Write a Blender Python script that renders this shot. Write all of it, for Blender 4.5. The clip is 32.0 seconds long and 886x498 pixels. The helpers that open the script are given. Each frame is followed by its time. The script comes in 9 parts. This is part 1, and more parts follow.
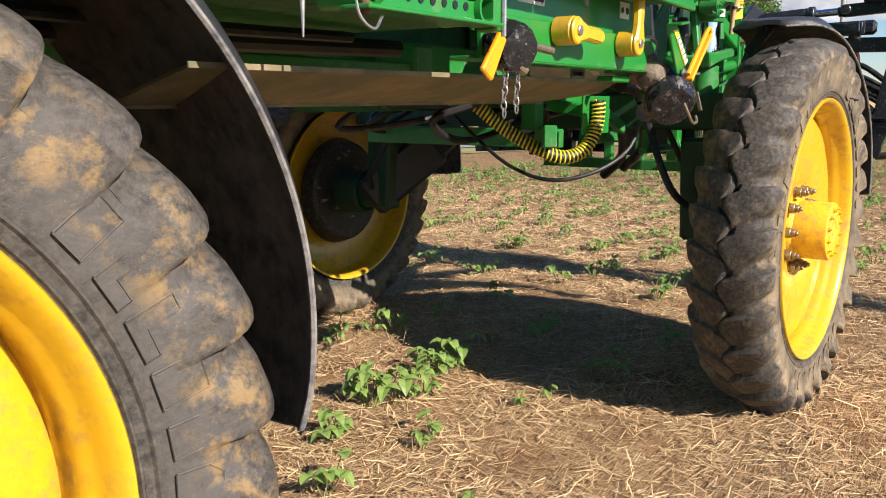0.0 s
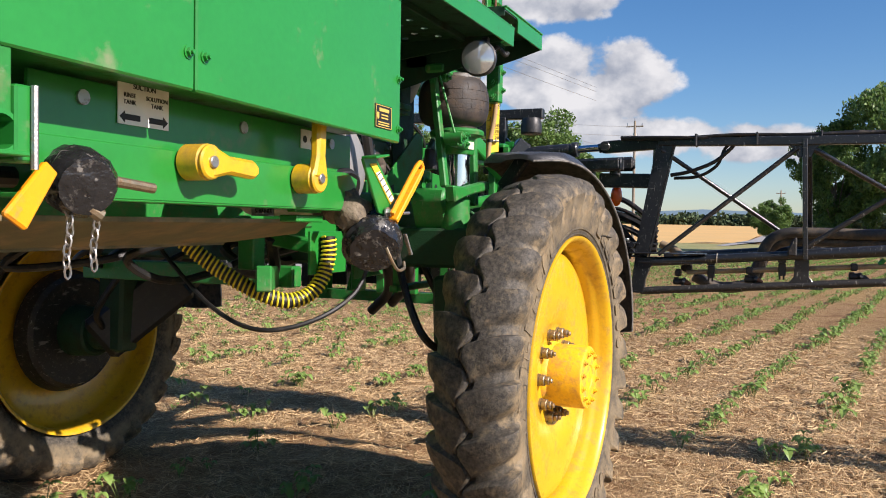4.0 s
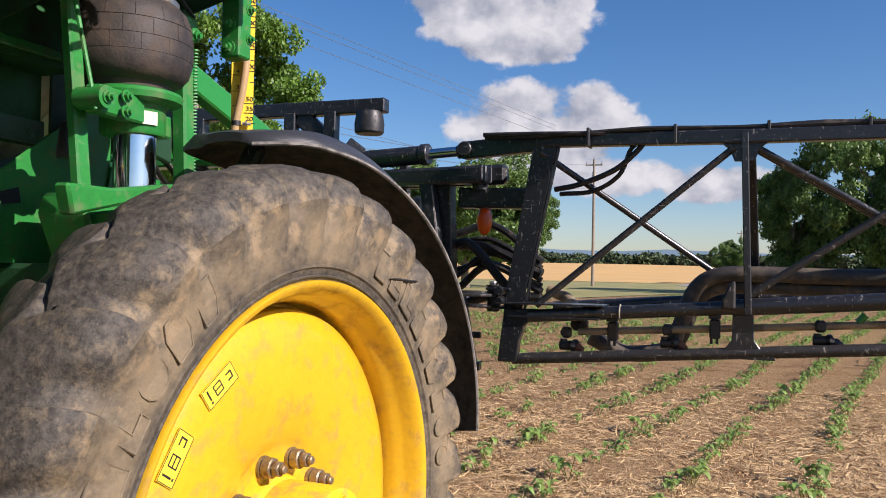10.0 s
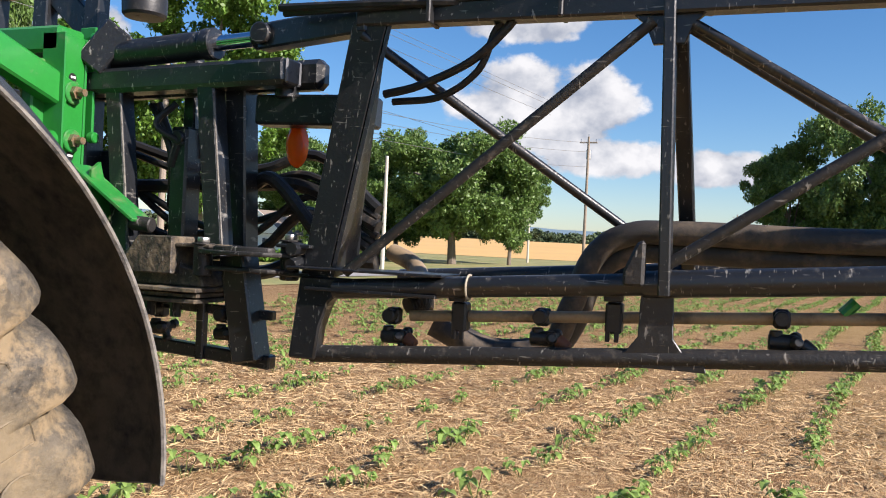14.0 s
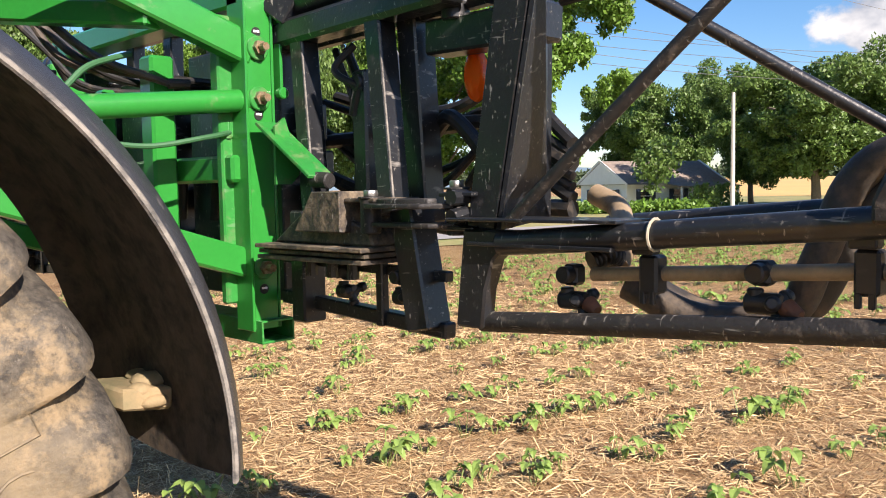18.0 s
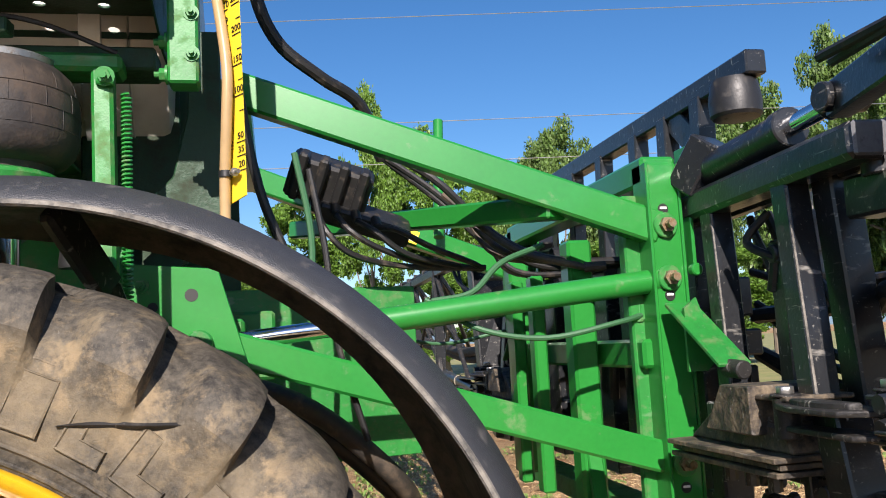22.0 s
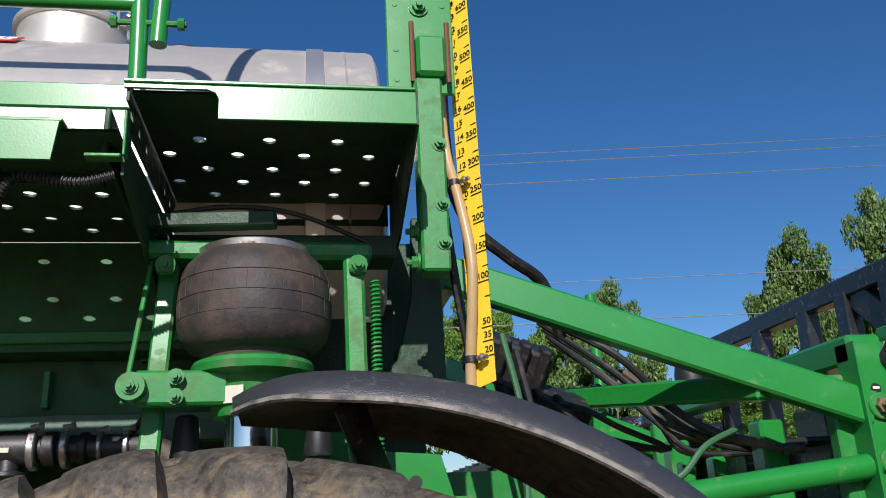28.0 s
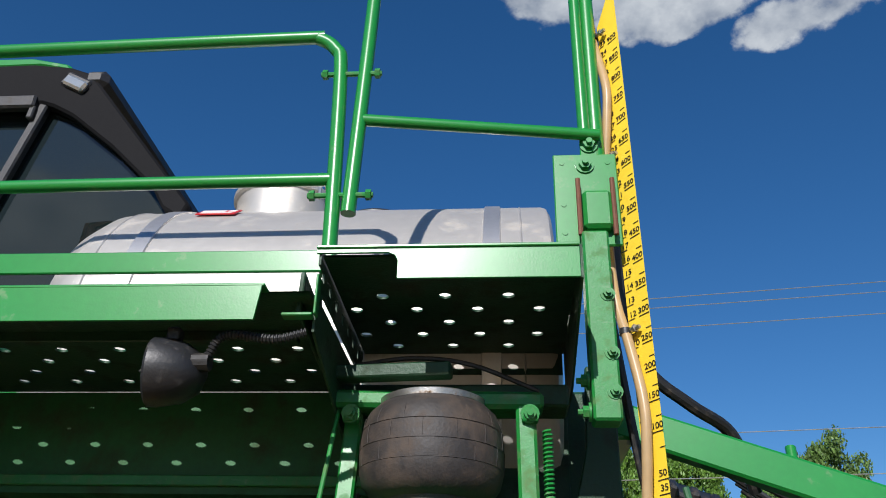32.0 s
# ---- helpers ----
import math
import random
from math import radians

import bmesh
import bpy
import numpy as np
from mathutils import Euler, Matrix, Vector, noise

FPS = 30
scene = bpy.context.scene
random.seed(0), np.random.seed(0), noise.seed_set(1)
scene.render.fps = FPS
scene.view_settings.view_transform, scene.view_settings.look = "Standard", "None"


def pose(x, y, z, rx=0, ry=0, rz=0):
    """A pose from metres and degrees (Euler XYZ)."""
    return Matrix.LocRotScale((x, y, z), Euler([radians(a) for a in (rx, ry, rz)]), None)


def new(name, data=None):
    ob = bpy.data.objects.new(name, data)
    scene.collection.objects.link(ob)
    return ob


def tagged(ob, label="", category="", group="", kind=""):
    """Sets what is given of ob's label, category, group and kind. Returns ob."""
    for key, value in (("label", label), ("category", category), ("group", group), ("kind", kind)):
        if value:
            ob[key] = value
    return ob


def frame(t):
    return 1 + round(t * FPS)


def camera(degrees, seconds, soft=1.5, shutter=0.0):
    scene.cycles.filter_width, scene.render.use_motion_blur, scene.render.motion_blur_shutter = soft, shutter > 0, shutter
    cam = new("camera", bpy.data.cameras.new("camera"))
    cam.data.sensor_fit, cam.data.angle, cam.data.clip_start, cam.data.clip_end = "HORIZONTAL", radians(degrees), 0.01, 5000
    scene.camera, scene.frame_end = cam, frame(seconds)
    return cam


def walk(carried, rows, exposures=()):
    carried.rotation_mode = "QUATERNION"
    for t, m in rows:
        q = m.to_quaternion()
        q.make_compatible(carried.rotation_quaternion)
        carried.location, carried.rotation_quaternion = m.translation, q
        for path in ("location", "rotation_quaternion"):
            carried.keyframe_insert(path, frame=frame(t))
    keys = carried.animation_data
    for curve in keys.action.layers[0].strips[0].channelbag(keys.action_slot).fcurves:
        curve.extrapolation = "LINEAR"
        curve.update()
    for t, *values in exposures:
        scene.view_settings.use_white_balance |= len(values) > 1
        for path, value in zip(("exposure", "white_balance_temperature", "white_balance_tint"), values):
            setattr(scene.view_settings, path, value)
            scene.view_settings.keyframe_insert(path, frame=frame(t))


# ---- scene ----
cam = camera(56.4, 32.0, soft=1.0)
METRES, EYE, TILT, LEAN, TURN = 6.5, 1.545, -10.0, 0.0, -55.4
ROWS = [
    (0.0, 0.0, 0.0, 0.0, 0.0, 0.0, -0.0),
    (0.5, 0.0047, -0.0015, 0.0044, -1.76, 1.66, 0.81),
    (1.0, 0.0091, 0.0018, 0.0088, -3.51, 5.15, 0.81),
    (1.5, 0.0145, 0.005, 0.0099, -6.83, 8.1, 1.36),
    (2.0, 0.0212, 0.0118, 0.011, -9.22, 9.04, 1.87),
    (2.5, 0.0312, 0.0214, 0.0108, -10.12, 8.09, 1.96),
    (4.5, 0.0967, 0.0981, 0.0285, -12.2, 8.2, 1.26),
    (5.0, 0.1211, 0.1317, 0.0304, -11.69, 6.63, 2.77),
    (5.5, 0.1367, 0.1698, 0.0409, -15.5, 6.82, 2.63),
    (6.0, 0.1616, 0.1919, 0.044, -16.23, 7.72, 1.77),
    (6.5, 0.1875, 0.2225, 0.0493, -13.1, 7.29, 0.41),
    (7.0, 0.2021, 0.2611, 0.0579, -11.64, 7.88, -0.36),
    (7.5, 0.2201, 0.2757, 0.0629, -10.46, 9.49, -0.13),
    (8.0, 0.2465, 0.287, 0.0664, -8.16, 12.27, 0.62),
    (8.5, 0.2573, 0.2982, 0.0715, -8.31, 14.12, 0.99),
    (9.0, 0.2618, 0.3057, 0.0697, -11.42, 13.13, 0.28),
    (9.5, 0.2646, 0.3095, 0.0671, -13.27, 11.47, 0.59),
    (10.0, 0.2655, 0.3132, 0.0662, -14.2, 10.82, 1.44),
    (10.5, 0.2627, 0.319, 0.0654, -14.87, 10.01, 2.7),
    (11.0, 0.2742, 0.3282, 0.0625, -15.81, 8.52, 3.0),
    (11.5, 0.2976, 0.3398, 0.0684, -15.73, 7.52, 0.22),
    (12.0, 0.3177, 0.373, 0.0697, -15.27, 7.22, -0.31),
    (12.5, 0.3369, 0.4053, 0.0764, -15.95, 7.43, -0.27),
    (13.0, 0.371, 0.431, 0.0815, -16.26, 8.55, -0.46),
    (13.5, 0.397, 0.4574, 0.0824, -15.55, 9.31, -0.17),
    (14.0, 0.4224, 0.4896, 0.086, -14.73, 9.18, -0.19),
    (14.5, 0.4507, 0.4993, 0.0876, -13.07, 8.09, -1.24),
    (16.5, 0.4929, 0.5582, 0.0954, -10.74, 8.09, -0.26),
    (17.0, 0.4945, 0.558, 0.0976, -2.13, 8.27, -0.33),
    (17.5, 0.503, 0.5557, 0.0975, 4.62, 7.31, -1.07),
    (18.0, 0.5005, 0.5598, 0.0955, 9.54, 5.64, -0.68),
    (18.5, 0.5025, 0.5786, 0.098, 12.5, 4.82, -0.09),
    (19.0, 0.5093, 0.5917, 0.1048, 20.35, 4.76, 0.71),
    (19.5, 0.5193, 0.5996, 0.1126, 29.27, 7.79, -1.89),
    (20.0, 0.5295, 0.6021, 0.1198, 34.58, 11.83, -4.65),
    (20.5, 0.5325, 0.6023, 0.1221, 38.48, 13.44, -5.25),
    (21.0, 0.5328, 0.6061, 0.1228, 41.02, 13.14, -5.46),
    (21.5, 0.5325, 0.6057, 0.1227, 42.47, 13.08, -5.06),
    (22.0, 0.5321, 0.601, 0.1242, 43.92, 13.79, -3.9),
    (22.5, 0.5249, 0.5925, 0.1252, 45.39, 14.27, -3.59),
    (23.0, 0.5111, 0.5773, 0.1242, 46.89, 15.05, -5.2),
    (23.5, 0.5018, 0.5623, 0.1241, 47.48, 19.09, -7.57),
    (24.0, 0.4938, 0.5537, 0.1266, 43.56, 23.58, -8.16),
    (24.5, 0.4883, 0.5498, 0.1276, 40.97, 26.46, -6.54),
    (26.5, 0.4853, 0.5455, 0.1313, 42.26, 29.77, -4.2),
    (27.0, 0.4854, 0.5436, 0.1309, 43.39, 31.13, -4.26),
    (27.5, 0.484, 0.5424, 0.1296, 45.97, 30.2, -4.53),
    (28.0, 0.4789, 0.5444, 0.1264, 46.56, 24.85, -4.47),
    (28.5, 0.4755, 0.5468, 0.1232, 45.96, 19.58, -3.89),
    (29.0, 0.4759, 0.5457, 0.1231, 46.58, 19.2, -4.22),
    (29.5, 0.4764, 0.5457, 0.1216, 47.83, 23.33, -6.03),
    (30.0, 0.476, 0.5439, 0.1198, 50.93, 27.04, -8.0),
    (30.5, 0.4762, 0.5416, 0.1186, 54.1, 27.65, -9.41),
    (31.0, 0.4784, 0.5412, 0.1191, 56.09, 28.66, -9.35),
    (31.5, 0.4865, 0.5439, 0.1213, 57.43, 31.12, -10.09),
    (32.0, 0.4943, 0.5447, 0.1238, 58.94, 33.27, -9.9),
]
walk(cam, [(t, pose(0, 0, EYE, TILT, LEAN, TURN) @ pose(METRES * x, METRES * y, METRES * z, 90 + pitch, roll, yaw)) for t, x, y, z, yaw, pitch, roll in ROWS],
     [(0.0, 0.83, 6550, 18), (1.0, 0.93, 6500, 18), (2.5, 0.82, 6550, 18), (6.0, 0.62, 6600, 21), (10.0, 0.58, 6500, 23), (12.0, 0.50, 6500, 25), (13.0, 0.66, 6500, 21), (14.5, 0.98, 6650, 18), (17.0, 1.12, 6900, 20), (19.0, 1.15, 6950, 21), (20.0, 0.92, 6600, 17),
      (21.0, 0.80, 6600, 18), (23.0, 0.72, 6550, 18), (24.5, 0.28, 6250, 17), (28.0, 0.20, 6150, 17), (28.8, 0.52, 6400, 18), (29.2, 0.52, 6400, 18), (30.0, 0.25, 6200, 16), (32.0, 0.22, 6050, 13)])

# ---- world, sun and exposure ----
SUN_WAY = Vector((0.19, 1.0, -0.62)).normalized()
world = bpy.data.worlds.new("sky")
scene.world = world
world.use_nodes = True
wn, wl = world.node_tree.nodes, world.node_tree.links
wn.clear()


def wnode(kind, **props):
    n = wn.new(kind)
    for k, v in props.items():
        if k == "operation":
            n.operation = v
        elif k == "ins":
            for i, val in v.items():
                n.inputs[i].default_value = val
    return n


w_out = wn.new("ShaderNodeOutputWorld")
w_bg = wn.new("ShaderNodeBackground")
w_sky = wn.new("ShaderNodeTexSky")
w_sky.sky_type, w_sky.sun_disc = "NISHITA", False
w_sky.sun_elevation = math.asin(-SUN_WAY.z)
w_sky.sun_rotation = math.atan2(-SUN_WAY.x, -SUN_WAY.y)
w_sky.air_density, w_sky.dust_density, w_sky.ozone_density = 1.0, 0.30, 4.5
w_co = wn.new("ShaderNodeTexCoord")


def cloud_bank(azimuth, elevation, spread_side, spread_up):
    """A soft oval in the sky's directions, one at its middle."""
    a, e = radians(azimuth), radians(elevation)
    mid = Vector((math.cos(e) * math.cos(a), math.cos(e) * math.sin(a), math.sin(e)))
    side = Vector((-math.sin(a), math.cos(a), 0))
    up = mid.cross(side)
    total = None
    for axis, size in ((side, spread_side), (up, spread_up)):
        d = wnode("ShaderNodeVectorMath", operation="DOT_PRODUCT", ins={1: axis})
        wl.new(w_co.outputs["Generated"], d.inputs[0])
        s = wnode("ShaderNodeMath", operation="SUBTRACT", ins={1: mid.dot(axis)})
        wl.new(d.outputs["Value"], s.inputs[0])
        m = wnode("ShaderNodeMath", operation="DIVIDE", ins={1: radians(size)})
        wl.new(s.outputs[0], m.inputs[0])
        q = wnode("ShaderNodeMath", operation="MULTIPLY")
        wl.new(m.outputs[0], q.inputs[0]), wl.new(m.outputs[0], q.inputs[1])
        if total is None:
            total = q
        else:
            add = wnode("ShaderNodeMath", operation="ADD")
            wl.new(total.outputs[0], add.inputs[0]), wl.new(q.outputs[0], add.inputs[1])
            total = add
    front = wnode("ShaderNodeVectorMath", operation="DOT_PRODUCT", ins={1: mid})
    wl.new(w_co.outputs["Generated"], front.inputs[0])
    ahead = wnode("ShaderNodeMath", operation="GREATER_THAN", ins={1: 0.2})
    wl.new(front.outputs["Value"], ahead.inputs[0])
    inv = wnode("ShaderNodeMath", operation="SUBTRACT", ins={0: 1.0})
    wl.new(total.outputs[0], inv.inputs[1])
    both = wnode("ShaderNodeMath", operation="MULTIPLY")
    wl.new(inv.outputs[0], both.inputs[0]), wl.new(ahead.outputs[0], both.inputs[1])
    clip = wnode("ShaderNodeMath", operation="MAXIMUM", ins={1: 0.0})
    wl.new(both.outputs[0], clip.inputs[0])
    return clip


banks = None
for az, el, sa, su in ((16.5, 16.8, 7.5, 3.6), (13.5, 9.4, 8.0, 4.0), (19.5, 18.3, 5.0, 3.0), (14.6, 15.0, 5.0, 1.7), (11.6, 17.8, 2.0, 1.2), (9.0, 6.3, 7.0, 1.7), (1.5, 5.5, 6.0, 1.6), (24.0, 27.0, 9.0, 5.0),
                       (65.0, 40.5, 5.0, 2.0), (74.5, 43.0, 6.5, 2.4), (84.0, 44.8, 5.5, 2.4), (46.4, 33.0, 3.2, 2.2), (43.6, 34.6, 3.2, 2.0), (51.4, 33.3, 1.2, 0.8), (45.0, 12.0, 6.0, 2.5), (-60, 30, 20, 8), (190, 35, 25, 9), (-120, 25, 18, 6)):
    b = cloud_bank(az, el, sa, su)
    if banks is None:
        banks = b
    else:
        mx = wnode("ShaderNodeMath", operation="MAXIMUM")
        wl.new(banks.outputs[0], mx.inputs[0]), wl.new(b.outputs[0], mx.inputs[1])
        banks = mx
w_map = wn.new("ShaderNodeMapping")
w_map.inputs["Scale"].default_value = (1.0, 1.0, 1.35)
wl.new(w_co.outputs["Generated"], w_map.inputs["Vector"])
w_noise = wn.new("ShaderNodeTexNoise")
w_noise.inputs["Scale"].default_value, w_noise.inputs["Detail"].default_value, w_noise.inputs["Roughness"].default_value = 17.0, 10.0, 0.54
wl.new(w_map.outputs["Vector"], w_noise.inputs["Vector"])
w_amp = wnode("ShaderNodeMath", operation="MULTIPLY_ADD", ins={1: 2.6, 2: -1.3})
wl.new(w_noise.outputs["Fac"], w_amp.inputs[0])
w_low = wnode("ShaderNodeMath", operation="MULTIPLY", ins={1: 1.15})
wl.new(banks.outputs[0], w_low.inputs[0])
w_sum = wnode("ShaderNodeMath", operation="ADD")
wl.new(w_amp.outputs[0], w_sum.inputs[0]), wl.new(w_low.outputs[0], w_sum.inputs[1])
w_near = wnode("ShaderNodeMath", operation="GREATER_THAN", ins={1: 0.001})
wl.new(banks.outputs[0], w_near.inputs[0])
w_gate = wnode("ShaderNodeMath", operation="MULTIPLY")
wl.new(w_sum.outputs[0], w_gate.inputs[0]), wl.new(w_near.outputs[0], w_gate.inputs[1])
w_ramp = wn.new("ShaderNodeValToRGB")
w_ramp.color_ramp.elements[0].position, w_ramp.color_ramp.elements[1].position = 0.28, 0.70
w_ramp.color_ramp.interpolation = "EASE"
wl.new(w_gate.outputs[0], w_ramp.inputs["Fac"])
# lit tops and greyer undersides
w_off = wn.new("ShaderNodeVectorMath")
w_off.operation = "ADD"
w_off.inputs[1].default_value = (-0.004, -0.014, 0.030)
wl.new(w_map.outputs["Vector"], w_off.inputs[0])
w_noise2 = wn.new("ShaderNodeTexNoise")
w_noise2.inputs["Scale"].default_value, w_noise2.inputs["Detail"].default_value, w_noise2.inputs["Roughness"].default_value = 17.0, 5.0, 0.5
wl.new(w_off.outputs["Vector"], w_noise2.inputs["Vector"])
w_dif = wnode("ShaderNodeMath", operation="SUBTRACT")
wl.new(w_noise.outputs["Fac"], w_dif.inputs[0]), wl.new(w_noise2.outputs["Fac"], w_dif.inputs[1])
w_tone = wn.new("ShaderNodeMapRange")
w_tone.inputs["From Min"].default_value, w_tone.inputs["From Max"].default_value = -0.20, 0.16
wl.new(w_dif.outputs[0], w_tone.inputs["Value"])
w_cc = wn.new("ShaderNodeMix")
w_cc.data_type = "RGBA"
w_cc.inputs[6].default_value, w_cc.inputs[7].default_value = (2.7, 3.15, 3.75, 1), (6.2, 6.5, 6.5, 1)
wl.new(w_tone.outputs["Result"], w_cc.inputs[0])
w_mix = wn.new("ShaderNodeMix")
w_mix.data_type = "RGBA"
wl.new(w_ramp.outputs["Color"], w_mix.inputs[0])
w_hue = wn.new("ShaderNodeHueSaturation")
w_hue.inputs["Saturation"].default_value, w_hue.inputs["Value"].default_value = 1.22, 1.0
wl.new(w_sky.outputs["Color"], w_hue.inputs["Color"])
wl.new(w_hue.outputs["Color"], w_mix.inputs[6])
wl.new(w_cc.outputs[2], w_mix.inputs[7])
wl.new(w_mix.outputs[2], w_bg.inputs["Color"])
w_bg.inputs["Strength"].default_value = 0.080
wl.new(w_bg.outputs["Background"], w_out.inputs["Surface"])

sun = new("sun", bpy.data.lights.new("sun", "SUN"))
sun.data.energy, sun.data.angle, sun.data.color = 5.0, radians(0.53), (1.0, 0.94, 0.85)
sun.matrix_world = Matrix.Translation((-20, -60, 60)) @ SUN_WAY.to_track_quat("-Z", "Y").to_matrix().to_4x4()


# ---- materials ----
def material(name, colour, rough=0.5, metal=0.0, vary=0.12, grain=60.0, dirt=None, dirt_amount=0.0, dirt_scale=3.0, bump=0.05, bump_scale=200.0, coat=0.0, scratches=0.0, spec=0.5,
             random_tint=0.0, island_tint=0.0, translucent=0.0):
    """A surface with fine grain, broad blotches, dirt with its own outline and fine relief, in world metres."""
    m = bpy.data.materials.new(name)
    m.use_nodes = True
    n, l = m.node_tree.nodes, m.node_tree.links
    p = n["Principled BSDF"]
    co = n.new("ShaderNodeTexCoord")
    geo = n.new("ShaderNodeNewGeometry")
    src = geo.outputs["Position"]
    fine = n.new("ShaderNodeTexNoise")
    fine.inputs["Scale"].default_value, fine.inputs["Detail"].default_value = grain, 5.0
    l.new(src, fine.inputs["Vector"])
    broad = n.new("ShaderNodeTexNoise")
    broad.inputs["Scale"].default_value, broad.inputs["Detail"].default_value, broad.inputs["Roughness"].default_value = dirt_scale, 8.0, 0.62
    l.new(src, broad.inputs["Vector"])
    both = n.new("ShaderNodeMath")
    both.operation = "MULTIPLY_ADD"
    both.inputs[1].default_value = 0.5
    l.new(fine.outputs["Fac"], both.inputs[0])
    half = n.new("ShaderNodeMath")
    half.operation = "MULTIPLY"
    half.inputs[1].default_value = 0.5
    l.new(broad.outputs["Fac"], half.inputs[0])
    l.new(half.outputs[0], both.inputs[2])
    value = n.new("ShaderNodeMapRange")
    value.inputs["From Min"].default_value, value.inputs["From Max"].default_value = 0.3, 0.7
    value.inputs["To Min"].default_value, value.inputs["To Max"].default_value = 1 - vary, 1 + vary
    l.new(both.outputs[0], value.inputs["Value"])
    tint = n.new("ShaderNodeHueSaturation")
    tint.inputs["Color"].default_value = (*colour, 1)
    vout = value.outputs["Result"]
    if random_tint or island_tint:
        rnd = n.new("ShaderNodeMapRange")
        amt = random_tint or island_tint
        rnd.inputs["To Min"].default_value, rnd.inputs["To Max"].default_value = 1 - amt, 1 + amt
        if random_tint:
            info = n.new("ShaderNodeObjectInfo")
            l.new(info.outputs["Random"], rnd.inputs["Value"])
        else:
            l.new(geo.outputs["Random Per Island"], rnd.inputs["Value"])
        mul = n.new("ShaderNodeMath")
        mul.operation = "MULTIPLY"
        l.new(vout, mul.inputs[0]), l.new(rnd.outputs["Result"], mul.inputs[1])
        vout = mul.outputs[0]
    l.new(vout, tint.inputs["Value"])
    colour_out = tint.outputs["Color"]
    r_out = None
    if dirt:
        mask = n.new("ShaderNodeMapRange")
        mask.inputs["From Min"].default_value, mask.inputs["From Max"].default_value = 0.62 - 0.45 * dirt_amount, 0.78 - 0.25 * dirt_amount
        blotch = n.new("ShaderNodeTexNoise")
        blotch.inputs["Scale"].default_value, blotch.inputs["Detail"].default_value, blotch.inputs["Roughness"].default_value = dirt_scale * 1.7, 10.0, 0.66
        shift = n.new("ShaderNodeVectorMath")
        shift.operation = "ADD"
        shift.inputs[1].default_value = (7.3, 1.9, 4.4)
        l.new(src, shift.inputs[0]), l.new(shift.outputs["Vector"], blotch.inputs["Vector"])
        l.new(blotch.outputs["Fac"], mask.inputs["Value"])
        mix = n.new("ShaderNodeMix")
        mix.data_type = "RGBA"
        l.new(mask.outputs["Result"], mix.inputs[0])
        l.new(colour_out, mix.inputs[6])
        mix.inputs[7].default_value = (*dirt, 1)
        colour_out = mix.outputs[2]
        rr = n.new("ShaderNodeMapRange")
        rr.inputs["To Min"].default_value, rr.inputs["To Max"].default_value = rough, 0.9
        l.new(mask.outputs["Result"], rr.inputs["Value"])
        r_out = rr.outputs["Result"]
    if scratches:
        for turn, stretch, lo, amount in (((0.5, 0.9, 0.3), (9, 90, 30), 0.64, scratches), ((1.2, 0.3, 1.9), (70, 12, 110), 0.66, 0.8 * scratches), ((0, 0, 0), (55, 55, 55), 0.68, scratches)):
            st = n.new("ShaderNodeMapping")
            st.inputs["Rotation"].default_value, st.inputs["Scale"].default_value = turn, stretch
            l.new(src, st.inputs["Vector"])
            sc = n.new("ShaderNodeTexNoise")
            sc.inputs["Scale"].default_value, sc.inputs["Detail"].default_value = 1.0, 4.0
            l.new(st.outputs["Vector"], sc.inputs["Vector"])
            ms = n.new("ShaderNodeMapRange")
            ms.inputs["From Min"].default_value, ms.inputs["From Max"].default_value = lo, lo + 0.07
            ms.inputs["To Max"].default_value = amount
            l.new(sc.outputs["Fac"], ms.inputs["Value"])
            mx = n.new("ShaderNodeMix")
            mx.data_type = "RGBA"
            l.new(ms.outputs["Result"], mx.inputs[0]), l.new(colour_out, mx.inputs[6])
            mx.inputs[7].default_value = (0.40, 0.38, 0.34, 1)
            colour_out = mx.outputs[2]
    l.new(colour_out, p.inputs["Base Color"])
    p.inputs["Roughness"].default_value, p.inputs["Metallic"].default_value = rough, metal
    if r_out:
        l.new(r_out, p.inputs["Roughness"])
    p.inputs["Specular IOR Level"].default_value = spec
    p.inputs["Coat Weight"].default_value, p.inputs["Coat Roughness"].default_value = coat, 0.12
    if bump:
        bn = n.new("ShaderNodeTexNoise")
        bn.inputs["Scale"].default_value, bn.inputs["Detail"].default_value = bump_scale, 4.0
        l.new(src, bn.inputs["Vector"])
        bp = n.new("ShaderNodeBump")
        bp.inputs["Strength"].default_value, bp.inputs["Distance"].default_value = bump, 0.01
        l.new(bn.outputs["Fac"], bp.inputs["Height"])
        l.new(bp.outputs["Normal"], p.inputs["Normal"])
    if translucent:
        tr = n.new("ShaderNodeBsdfTranslucent")
        l.new(colour_out, tr.inputs["Color"])
        ms2 = n.new("ShaderNodeMixShader")
        ms2.inputs[0].default_value = translucent
        l.new(p.outputs[0], ms2.inputs[1]), l.new(tr.outputs[0], ms2.inputs[2])
        l.new(ms2.outputs[0], n["Material Output"].inputs["Surface"])
    return m


